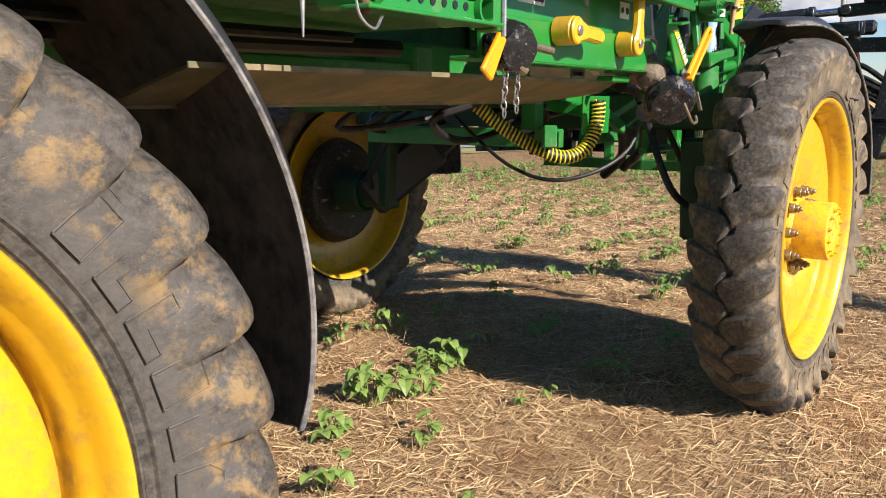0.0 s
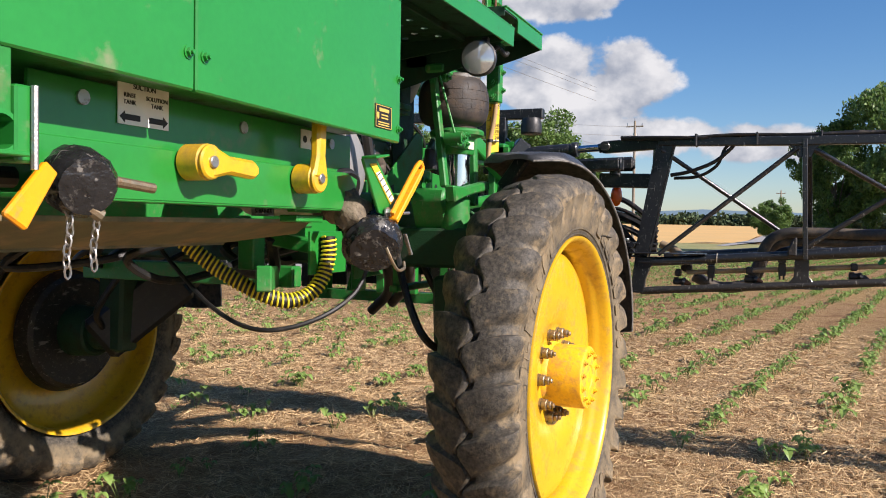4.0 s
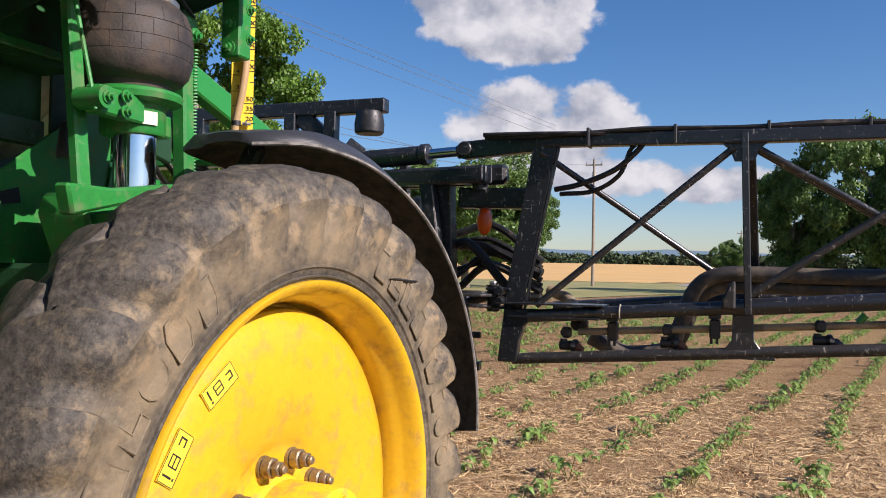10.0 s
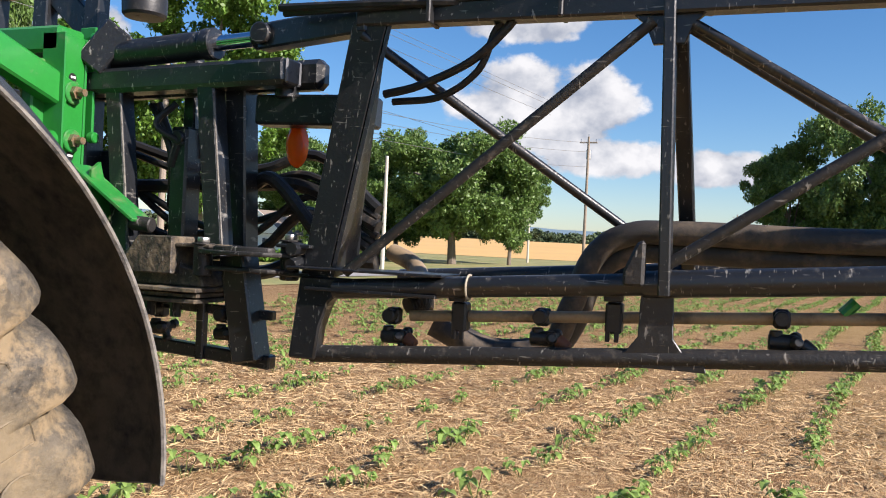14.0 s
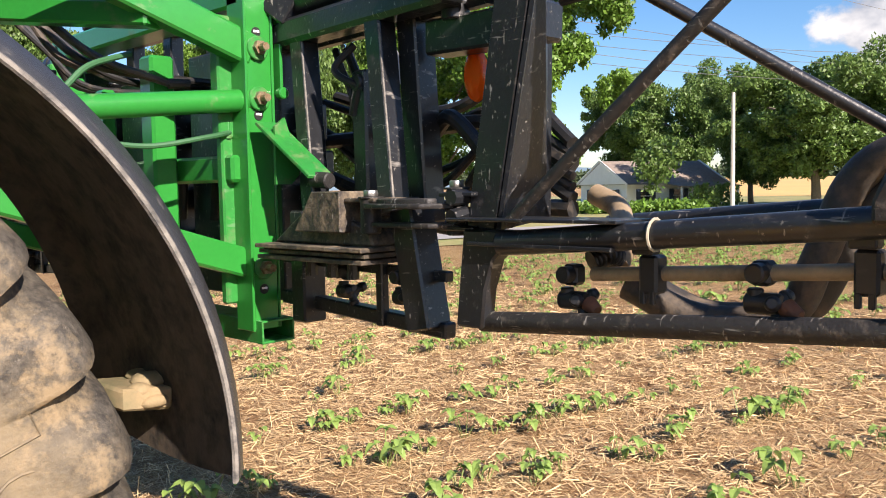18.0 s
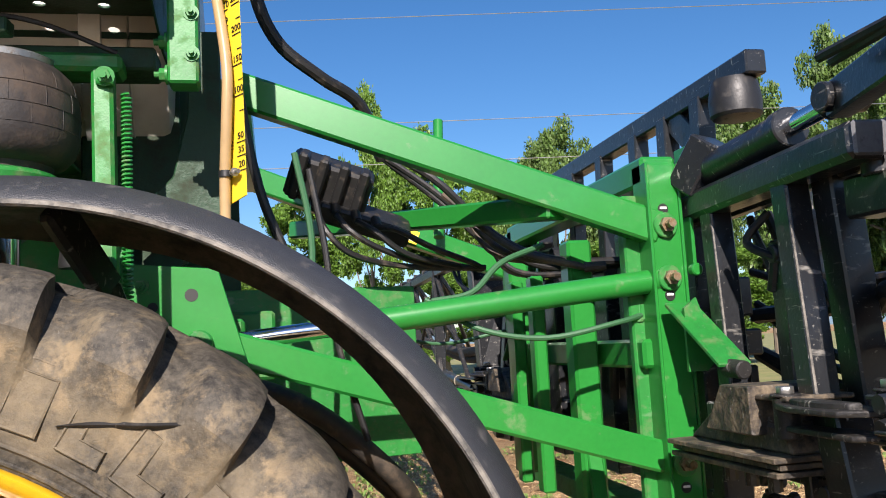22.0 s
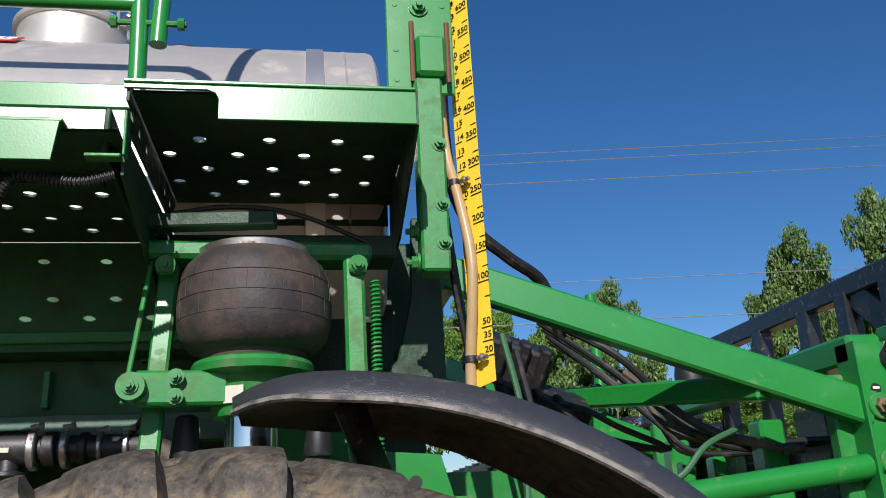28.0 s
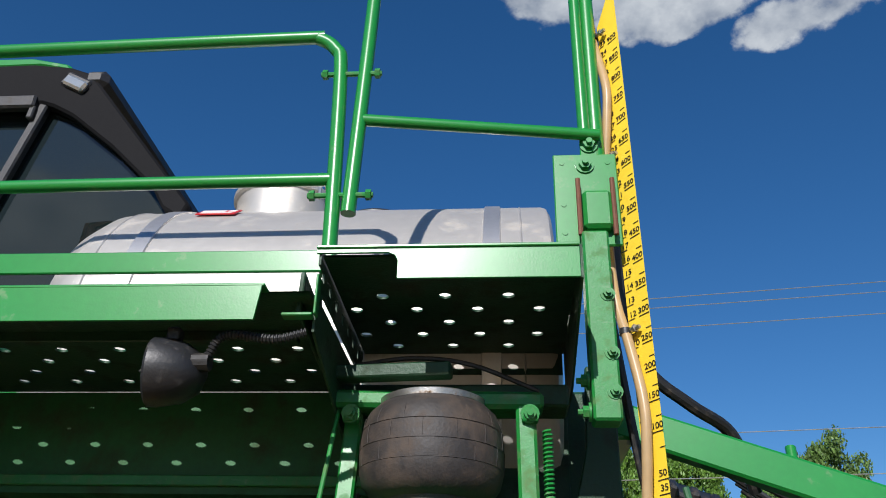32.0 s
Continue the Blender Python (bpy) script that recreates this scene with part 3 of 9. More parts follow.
def beam(bm, a, b, w, h, bev=0.006, up=(0, 0, 1)):
    """A rectangular bar from a to b: w across, h high."""
    m, length = frame_between(a, b, up)
    r = bmesh.ops.create_cube(bm, size=1.0, matrix=m @ Matrix.Diagonal((length, w, h, 1)))
    bevel_new(bm, r["verts"], min(bev, 0.35 * min(w, h)))
    return bm


def rod(bm, a, b, r, n=16, r2=None, bev=0.0):
    m, length = frame_between(a, b)
    m = m @ Matrix.Rotation(radians(90), 4, "Y")
    res = bmesh.ops.create_cone(bm, cap_ends=True, segments=n, radius1=r, radius2=r if r2 is None else r2, depth=length, matrix=m)
    if bev:
        bevel_new(bm, res["verts"], bev)
    return bm


def bolt(bm, p, way, r=0.012, h=0.012):
    p, way = Vector(p), Vector(way).normalized()
    rod(bm, p, p + way * h * 0.3, r * 1.5, 12)
    rod(bm, p + way * h * 0.3, p + way * h, r, 6)
    rod(bm, p + way * h, p + way * h * 1.6, r * 0.5, 8)
    return bm


def smooth_path(pts, steps=6):
    pts = [Vector(p) for p in pts]
    if len(pts) < 3:
        return pts
    ext = [2 * pts[0] - pts[1]] + pts + [2 * pts[-1] - pts[-2]]
    out = []
    for i in range(1, len(ext) - 2):
        p0, p1, p2, p3 = ext[i - 1:i + 3]
        for k in range(steps):
            t = k / steps
            out.append(0.5 * ((2 * p1) + (p2 - p0) * t + (2 * p0 - 5 * p1 + 4 * p2 - p3) * t * t + (3 * p1 - p0 - 3 * p2 + p3) * t ** 3))
    out.append(pts[-1])
    return out


def pipe(bm, pts, r, n=10, steps=6, ribs=None):
    """A round hose through the points; ribs: (pitch, depth) of a corrugated one."""
    path = smooth_path(pts, steps)
    if ribs:
        pitch, depth = ribs
        dense, carry = [path[0]], 0.0
        for a, b in zip(path, path[1:]):
            length = (b - a).length
            d = pitch / 4 - carry
            while d <= length:
                dense.append(a + (b - a) * (d / length))
                d += pitch / 4
            carry = length - (d - pitch / 4)
        path = dense
    rings, prev = [], None
    for i, p in enumerate(path):
        t = (path[min(i + 1, len(path) - 1)] - path[max(i - 1, 0)]).normalized()
        if prev is None:
            u = t.orthogonal().normalized()
        else:
            u = (prev - t * prev.dot(t)).normalized()
        prev = u
        v = t.cross(u)
        rr = r
        if ribs:
            rr = r + (ribs[1] if i % 4 in (0, 1) else -ribs[1])
        rings.append([bm.verts.new(p + rr * (math.cos(2 * math.pi * k / n) * u + math.sin(2 * math.pi * k / n) * v)) for k in range(n)])
    for a, b in zip(rings, rings[1:]):
        for k in range(n):
            bm.faces.new((a[k], a[(k + 1) % n], b[(k + 1) % n], b[k]))
    bm.faces.new(list(reversed(rings[0])))
    bm.faces.new(rings[-1])
    return bm


def prism(bm, pts, thick, m=None, bev=0.0):
    """A flat outline in local x, y, given depth thick along local z about zero."""
    m = m or Matrix()
    lo = [bm.verts.new(m @ Vector((x, y, -thick / 2))) for x, y in pts]
    hi = [bm.verts.new(m @ Vector((x, y, thick / 2))) for x, y in pts]
    n = len(pts)
    faces = [bm.faces.new(list(reversed(lo))), bm.faces.new(hi)]
    for i in range(n):
        faces.append(bm.faces.new((lo[i], lo[(i + 1) % n], hi[(i + 1) % n], hi[i])))
    bmesh.ops.recalc_face_normals(bm, faces=faces)
    bevel_new(bm, lo + hi, bev)
    return bm


def side(y):
    """Local x, y drawn on a wall across the machine at depth y: x along the machine, y up."""
    return Matrix.Translation((0, y, 0)) @ Matrix.Rotation(radians(90), 4, "X")


def end(x):
    """Local x, y drawn on a wall along the machine at x: x across, y up."""
    return Matrix(((0, 0, 1, x), (1, 0, 0, 0), (0, 1, 0, 0), (0, 0, 0, 1)))


def lathe(bm, profile, m, n=48, close=False):
    """profile: (radius, along) about local y."""
    rings = []
    for r, h in profile:
        rings.append([bm.verts.new(m @ Vector((r * math.cos(2 * math.pi * k / n), h, r * math.sin(2 * math.pi * k / n)))) for k in range(n)])
    if close:
        rings.append(rings[0])
    faces = []
    for a, b in zip(rings, rings[1:]):
        for k in range(n):
            faces.append(bm.faces.new((a[k], a[(k + 1) % n], b[(k + 1) % n], b[k])))
    if not close:
        most = max(r for r, _ in profile)
        for ring, flip, rr in ((rings[0], False, profile[0][0]), (rings[-1], True, profile[-1][0])):
            if rr > 0.4 * most:
                continue
            faces.append(bm.faces.new(ring if not flip else list(reversed(ring))))
    bmesh.ops.recalc_face_normals(bm, faces=faces)
    return bm


def perforated(bm, x0, x1, y0, y1, rows, pitch, start, r, z, thick, n=12):
    """A deck plate with staggered round holes."""
    ys = [y0] + [(a + b) / 2 for a, b in zip(rows, rows[1:])] + [y1]

    def quad(xa, ya, xb, yb):
        for h in (z, z - thick):
            bm.faces.new([bm.verts.new((x, y, h)) for x, y in ((xa, ya), (xb, ya), (xb, yb), (xa, yb))])

    for j, row in enumerate(rows):
        xs, x = [], start + (pitch / 2 if j % 2 else 0)
        while x - pitch / 2 > x0:
            x -= pitch
        while x < x1 - r * 1.5:
            if x > x0 + r * 1.5:
                xs.append(x)
            x += pitch
        bounds = [x0] + [(a + b) / 2 for a, b in zip(xs, xs[1:])] + [x1]
        ya, yb = ys[j], ys[j + 1]
        for i, hx in enumerate(xs):
            xa, xb = bounds[i], bounds[i + 1]
            tops, bots, outs_t, outs_b = [], [], [], []
            for k in range(n):
                a = 2 * math.pi * (k + 0.5) / n
                c, s = math.cos(a), math.sin(a)
                t = min(((xb - hx) if c > 0 else (hx - xa)) / max(abs(c), 1e-6), ((yb - row) if s > 0 else (row - ya)) / max(abs(s), 1e-6))
                tops.append(bm.verts.new((hx + r * c, row + r * s, z)))
                bots.append(bm.verts.new((hx + r * c, row + r * s, z - thick)))
                outs_t.append((hx + t * c, row + t * s, z))
            ring_t = [bm.verts.new(p) for p in outs_t]
            ring_b = [bm.verts.new((p[0], p[1], z - thick)) for p in outs_t]
            corners = {}
            for k in range(n):
                k2 = (k + 1) % n
                bm.faces.new((tops[k], ring_t[k], ring_t[k2], tops[k2]))
                bm.faces.new((bots[k2], ring_b[k2], ring_b[k], bots[k]))
                bm.faces.new((tops[k2], bots[k2], bots[k], tops[k]))
                pa, pb = outs_t[k], outs_t[k2]
                if abs(pa[0] - pb[0]) > 1e-6 and abs(pa[1] - pb[1]) > 1e-6:
                    cx = pa[0] if abs(pa[0] - xa) < 1e-6 or abs(pa[0] - xb) < 1e-6 else pb[0]
                    cy = pa[1] if abs(pa[1] - ya) < 1e-6 or abs(pa[1] - yb) < 1e-6 else pb[1]
                    ct, cb = bm.verts.new((cx, cy, z)), bm.verts.new((cx, cy, z - thick))
                    bm.faces.new((ring_t[k], ct, ring_t[k2]))
                    bm.faces.new((ring_b[k2], cb, ring_b[k]))
    bmesh.ops.remove_doubles(bm, verts=bm.verts[:], dist=0.0004)
    bmesh.ops.recalc_face_normals(bm, faces=bm.faces[:])
    return bm


def writing(name, text, size, m, mat, parent, label=""):
    cu = bpy.data.curves.new(name, "FONT")
    cu.body, cu.size, cu.align_x, cu.align_y, cu.extrude = text, size, "CENTER", "CENTER", 0.0006
    tmp = bpy.data.objects.new(name, cu)
    scene.collection.objects.link(tmp)
    bpy.context.view_layer.update()
    me = bpy.data.meshes.new_from_object(tmp.evaluated_get(bpy.context.evaluated_depsgraph_get()))
    bpy.data.objects.remove(tmp)
    me.materials.clear()
    me.materials.append(mat)
    ob = new(name, me)
    ob.parent = parent
    ob.matrix_basis = m
    if label:
        ob["label"] = label
    return ob


# ---- ground and distance ----
def spaced(near_lo, near_hi, step, far, grow=1.22):
    v = list(np.arange(near_lo, near_hi + 1e-6, step))
    d = step
    while v[-1] < far:
        d *= grow
        v.append(v[-1] + d)
    d = step
    while v[0] > -far:
        d *= grow
        v.insert(0, v[0] - d)
    return v


def bumps(x, y):
    d = max(0.0, 1 - max(abs(x - 6) / 22, abs(y - 2) / 18))
    return d * (0.026 * noise.noise((x * 1.3, y * 1.3, 0)) + 0.022 * noise.noise((x * 4.1, y * 4.1, 3)) + 0.010 * noise.noise((x * 13, y * 13, 5)))


gx, gy = spaced(-2.0, 13.0, 0.065, 2600), spaced(-3.0, 7.0, 0.065, 2600)
gv = [(x, y, bumps(x, y) - 0.004) for y in gy for x in gx]
gw = len(gx)
gf = [(j * gw + i, j * gw + i + 1, (j + 1) * gw + i + 1, (j + 1) * gw + i) for j in range(len(gy) - 1) for i in range(gw - 1)]
gme = bpy.data.meshes.new("ground")
gme.from_pydata(gv, [], gf)
gme.materials.append(SOIL)
gme.polygons.foreach_set("use_smooth", [True] * len(gme.polygons))
ground = tagged(new("ground", gme), "brown field soil matted with bleached straw stubble", "ground", kind="structure")


def strip(name, pts, mat, label, category):
    """A low sheet over the ground: outline points with their heights."""
    bm = B()
    f = bm.faces.new([bm.verts.new(p) for p in pts])
    bmesh.ops.triangulate(bm, faces=[f])
    ob = part(name, bm, mat)
    return tagged(ob, label, category, kind="structure")


def polar(d, az, z=0.0):
    return (4.7 + d * math.cos(radians(az)), -0.4 + d * math.sin(radians(az)), z)


# verge, road and wheat beyond the field
strip("grass_verge", [polar(62, -30, 0.02), (58, 4.5, 0.02), (40, 10.4, 0.02), (25, 12.9, 0.02), (10, 18.0, 0.02), (4.7, 21.0, 0.02), polar(24, 150, 0.02), polar(300, 150, 0.02), polar(300, 90, 0.02),
                      polar(300, 60, 0.02), polar(120, 36, 0.02), polar(98, 12, 0.02), polar(100, -30, 0.02)], GRASS, "mown green roadside grass with dry patches", "grass")
strip("country_road", [(-40, 26, 0.05), (12, 18.4, 0.05), (28, 14.8, 0.05), (41, 12.2, 0.05), (47, 12.6, 0.05), (44, 15.2, 0.05), (30, 18.0, 0.05), (14, 22.0, 0.05), (-40, 30, 0.05)], ROAD, "pale grey country road past the field", "road")
strip("country_road", [(84, 5.4, 0.06), (110, 2.3, 0.30), (190, 1.2, 0.8), (190, 3.9, 0.8), (112, 4.4, 0.30), (86, 6.4, 0.06)], ROAD, "pale grey country road running off to the horizon", "road")
strip("wheat_field", [polar(92, 3.2, 0.05), polar(94, 9, 0.05), polar(96, 15, 0.05), polar(100, 25, 0.05), polar(100, 30, 0.05), polar(420, 28, 4.2), polar(440, 15, 3.9), polar(440, 8, 3.9), polar(430, 1.5, 3.4), polar(210, 1.5, 0.9)], WHEAT,
      "golden field of ripe wheat", "field")


def ridge(name, d, az0, az1, height, mat, seed, label, z0=-2.0, rough=1.0):
    bm = B()
    prev = None
    for i in range(121):
        az = az0 + (az1 - az0) * i / 120
        h = height * (0.72 + 0.28 * rough * noise.noise((az * 0.09 + seed, seed, 0)) + 0.10 * rough * noise.noise((az * 0.5 + seed, 0, seed)))
        lo, hi, back = bm.verts.new(polar(d, az, z0)), bm.verts.new(polar(d * 1.05, az, h)), bm.verts.new(polar(d * 1.3, az, z0))
        if prev:
            bm.faces.new((prev[0], lo, hi, prev[1]))
            bm.faces.new((prev[1], hi, back, prev[2]))
        prev = (lo, hi, back)
    return tagged(part(name, bm, mat, angle=80), label, "hill", kind="structure")


ridge("backdrop_hills", 1900, -50, 120, 58, HILL, 3.1, "long wooded ridge on the horizon, tinted blue-grey with haze")


def leaf_mesh(name, blobs, per, leaf, seed, mat, squash=0.8):
    """A crown of many small leaf faces gathered in uneven clumps."""
    rng = np.random.default_rng(seed)
    vs, fs = [], []
    for cx, cy, cz, r in blobs:
        k = int(per * (r ** 2))
        d = rng.normal(size=(k, 3))
        d /= np.linalg.norm(d, axis=1)[:, None]
        rad = r * (0.25 + 0.75 * rng.random(k) ** 0.5 + 0.22 * np.abs(rng.normal(size=k)))
        c = np.array((cx, cy, cz)) + d * rad[:, None] * np.array((1, 1, squash))
        a = rng.normal(size=(k, 3)) + d * 0.3
        b = rng.normal(size=(k, 3))
        a /= np.linalg.norm(a, axis=1)[:, None]
        b -= a * (a * b).sum(1)[:, None]
        b /= np.linalg.norm(b, axis=1)[:, None]
        s = leaf * (0.6 + 0.8 * rng.random(k))[:, None]
        base = len(vs)
        q = np.stack((c - a * s, c + b * s * 0.55, c + a * s, c - b * s * 0.55), 1).reshape(-1, 3)
        vs.extend(map(tuple, q))
        fs.extend((base + 4 * i, base + 4 * i + 1, base + 4 * i + 2, base + 4 * i + 3) for i in range(k))
    me = bpy.data.meshes.new(name)
    me.from_pydata(vs, [], fs)
    me.materials.append(mat)
    return me


def tree_meshes(seed, height, width, trunk_h, leaf, per, mat, trunk_r=0.28):
    rng = random.Random(seed)
    blobs = []
    mid, half = (height + trunk_h) / 2, (height - trunk_h) / 2
    lobes = []
    for i in range(34):
        a, u = i * 2.4 + rng.uniform(-0.5, 0.5), rng.uniform(-0.94, 0.94)
        prof = math.sqrt(max(0.05, 1 - abs(u) ** 2.3))
        rr = width / 2 * prof * rng.uniform(0.45, 0.86)
        lobes.append((rr * math.cos(a), rr * math.sin(a), mid + u * half * rng.uniform(0.82, 1.0), width * rng.uniform(0.09, 0.17)))
    for lx, ly, lz, lr in lobes:
        for j in range(11):
            d = Vector((rng.gauss(0, 1), rng.gauss(0, 1), rng.gauss(0.15, 0.8))).normalized() * lr * rng.uniform(0.45, 1.15)
            blobs.append((lx + d.x, ly + d.y, lz + d.z * 0.8, lr * rng.choice((0.24, 0.36, 0.50))))
    crown = leaf_mesh("crown", blobs, per, leaf, seed, mat)
    bm = B()
    pipe(bm, [(0, 0, -0.1), (0.05, 0.03, trunk_h * 0.6), (0.0, 0.1, trunk_h * 1.2), (0.1, 0, mid)], trunk_r * 0.8, 9, 3)
    for v in bm.verts:
        f = 1.35 - 0.95 * min(1, max(0, v.co.z / mid))
        v.co.x *= f
        v.co.y *= f
    for i in range(9):
        bx, by, bz, br = lobes[i * 3 % len(lobes)]
        z0 = rng.uniform(trunk_h * 0.7, mid)
        pipe(bm, [(0, 0, z0), (bx * 0.45, by * 0.45, z0 + (bz - z0) * 0.55), (bx * 0.9, by * 0.9, bz)], trunk_r * 0.26, 6, 3)
    return crown, bm


def plant_tree(proto, place, turn, scale, label, group="roadside trees"):
    crown, trunk_me = proto
    e = tagged(new("tree"), label, "tree", group)
    e.matrix_basis = pose(*place, 0, 0, turn) @ Matrix.Diagonal((scale[0], scale[0], scale[1], 1))
    for nm, me in (("trunk", trunk_me), ("crown", crown)):
        o = new(nm, me)
        o.parent = e
    return e


protos = []
for sd, (h, w, th, lf, per, mt) in enumerate(((11, 10, 2.2, 0.115, 900, TREE_LEAF), (13, 9, 1.6, 0.115, 900, TREE_LEAF_B), (9, 11, 2.0, 0.115, 900, TREE_LEAF))):
    cr, tb = tree_meshes(sd + 5, h, w, th, lf, per, mt)
    tm = bpy.data.meshes.new("trunk")
    tb.to_mesh(tm)
    tb.free()
    tm.materials.append(BARK)
    protos.append((cr, tm))
TALL, BRIGHT, BROAD = "tall leafy green tree in dense summer leaf", "bright green leafy tree lit by the sun", "broad dark green shade tree by the road"
for k, d, az, turn, sc, lb in ((2, 57, 19.6, 40, (1.08, 1.06), BROAD), (0, 62, 15.6, 200, (0.55, 0.74), BROAD), (0, 63, 23.5, 100, (0.7, 0.86), BROAD), (2, 80, 28.5, 10, (1.0, 1.3), TALL), (0, 84, 31.5, 70, (0.9, 1.05), TALL),
                               (1, 37, 37.0, 70, (0.84, 1.0), BRIGHT), (1, 42, 44.5, 160, (0.85, 0.86), BRIGHT), (0, 45, 50.5, 250, (0.62, 1.42), TALL), (0, 47, 56.0, 20, (0.62, 1.32), TALL), (1, 47, 62.0, 80, (0.62, 0.72), BRIGHT),
                               (0, 46, 69.5, 80, (0.62, 1.16), TALL), (1, 45, 78.0, 300, (0.62, 1.00), BRIGHT), (1, 44, 82.5, 10, (0.42, 1.16), BRIGHT), (1, 50, 88.0, 30, (0.8, 0.80), BRIGHT), (0, 52, 98.0, 60, (1.0, 0.8), TALL),
                               (2, 44, 47.5, 130, (0.6, 1.0), TALL), (1, 48, 73.5, 190, (0.5, 0.9), BRIGHT), (0, 60, -2.6, 15, (0.62, 0.82), BROAD), (2, 58, -8.2, 110, (0.95, 1.26), BROAD), (0, 60, -14.5, 210, (1.1, 1.1), BROAD),
                               (2, 64, -21, 320, (1.1, 1.1), BROAD), (2, 95, 1.2, 50, (0.42, 0.55), BROAD), (1, 41, 59.0, 210, (0.70, 0.42), BRIGHT), (1, 42, 66.0, 330, (0.72, 0.46), BRIGHT), (1, 42, 72.0, 120, (0.66, 0.44), BRIGHT), (1, 43, 77.5, 40, (0.66, 0.40), BRIGHT)):
    plant_tree(protos[k], polar(d, az), turn, sc, lb)

# far line of trees behind the wheat
rngf = random.Random(4)
far_blobs = []
for i in range(420):
    az = -12 + 55 * i / 420
    h = 9 * (0.7 + 0.5 * noise.noise((az * 0.7, 2, 2)))
    for kk in range(2):
        x, y, _ = polar(rngf.uniform(440, 470), az + rngf.uniform(-0.1, 0.1))
        far_blobs.append((x, y, 2.5 + h * rngf.uniform(0.1, 0.75), 3.2))
tagged(new("far_woods", leaf_mesh("far_woods", far_blobs, 9, 1.1, 9, FAR_TREES)), "distant line of dark green woods beyond the wheat", "woods", kind="stuff")


# power poles and lines
def power_pole(place, height, label, arm=True):
    e = tagged(new("power_pole"), label, "power pole", "power line poles")
    e.matrix_basis = pose(*place, 0, 0, place[3] if len(place) > 3 else 0)
    part("shaft", rod(B(), (0, 0, -0.3), (0, 0, height), 0.15 if arm else 0.11, 10, 0.10 if arm else 0.08), WOOD_POLE if arm else WOOD_PALE, e)
    if arm:
        part("crossarm", box(B(), (0, 0, height - 0.5), (0.10, 1.5, 0.12), bev=0.01), WOOD_POLE, e)
        for yy in (-0.65, 0.0, 0.65):
            part("insulator", rod(B(), (0, yy, height - (0.42 if yy else -0.02)), (0, yy, height - (0.2 if yy else -0.22)), 0.05, 8, 0.035), STEEL, e)
        part("transformer", rod(B(), (0.28, 0, height - 1.9), (0.28, 0, height - 1.1), 0.22, 12, bev=0.02), STEEL, e)
    return e


P1 = polar(72, 10.5)
power_pole((*P1[:3],), 11.2, "tall weathered wooden power pole with crossarm")
power_pole((*polar(150, 0.6),), 8.5, "distant wooden power pole by the road")
power_pole((*polar(75, 14.3),), 5.0, "short weathered pole at the field edge", False)
power_pole((*polar(40, 24.5),), 5.6, "plain pale wooden pole beside the road", False)
power_pole((*polar(34, 39.5),), 8.8, "weathered wooden power pole among the trees")


def wire(a, b, sag, r=0.012):
    a, b = Vector(a), Vector(b)
    pts = []
    for i in range(25):
        t = i / 24
        p = a.lerp(b, t)
        p.z -= sag * 4 * t * (1 - t)
        pts.append(p)
    return tagged(part("power_line", pipe(B(), pts, r, 5, 1), STEEL), "thin pale overhead power line", "cable", "power lines")


WC, WD = Vector(polar(30, 80)), Vector((0.985, -0.174, 0))
for zz in (15.3, 14.9, 14.05, 9.95, 8.4):
    wire(WC - WD * 70 + Vector((0, 0, zz + 0.4)), WC + WD * 70 + Vector((0, 0, zz - 0.4)), 0.0, 0.016)
for zz in (10.7, 9.9, 8.6):
    wire(Vector(P1) + Vector((0, 0, zz)), Vector(polar(34, 39.5)) + Vector((0, 0, 0.55 * zz + 2.2)), 0.6, 0.014)


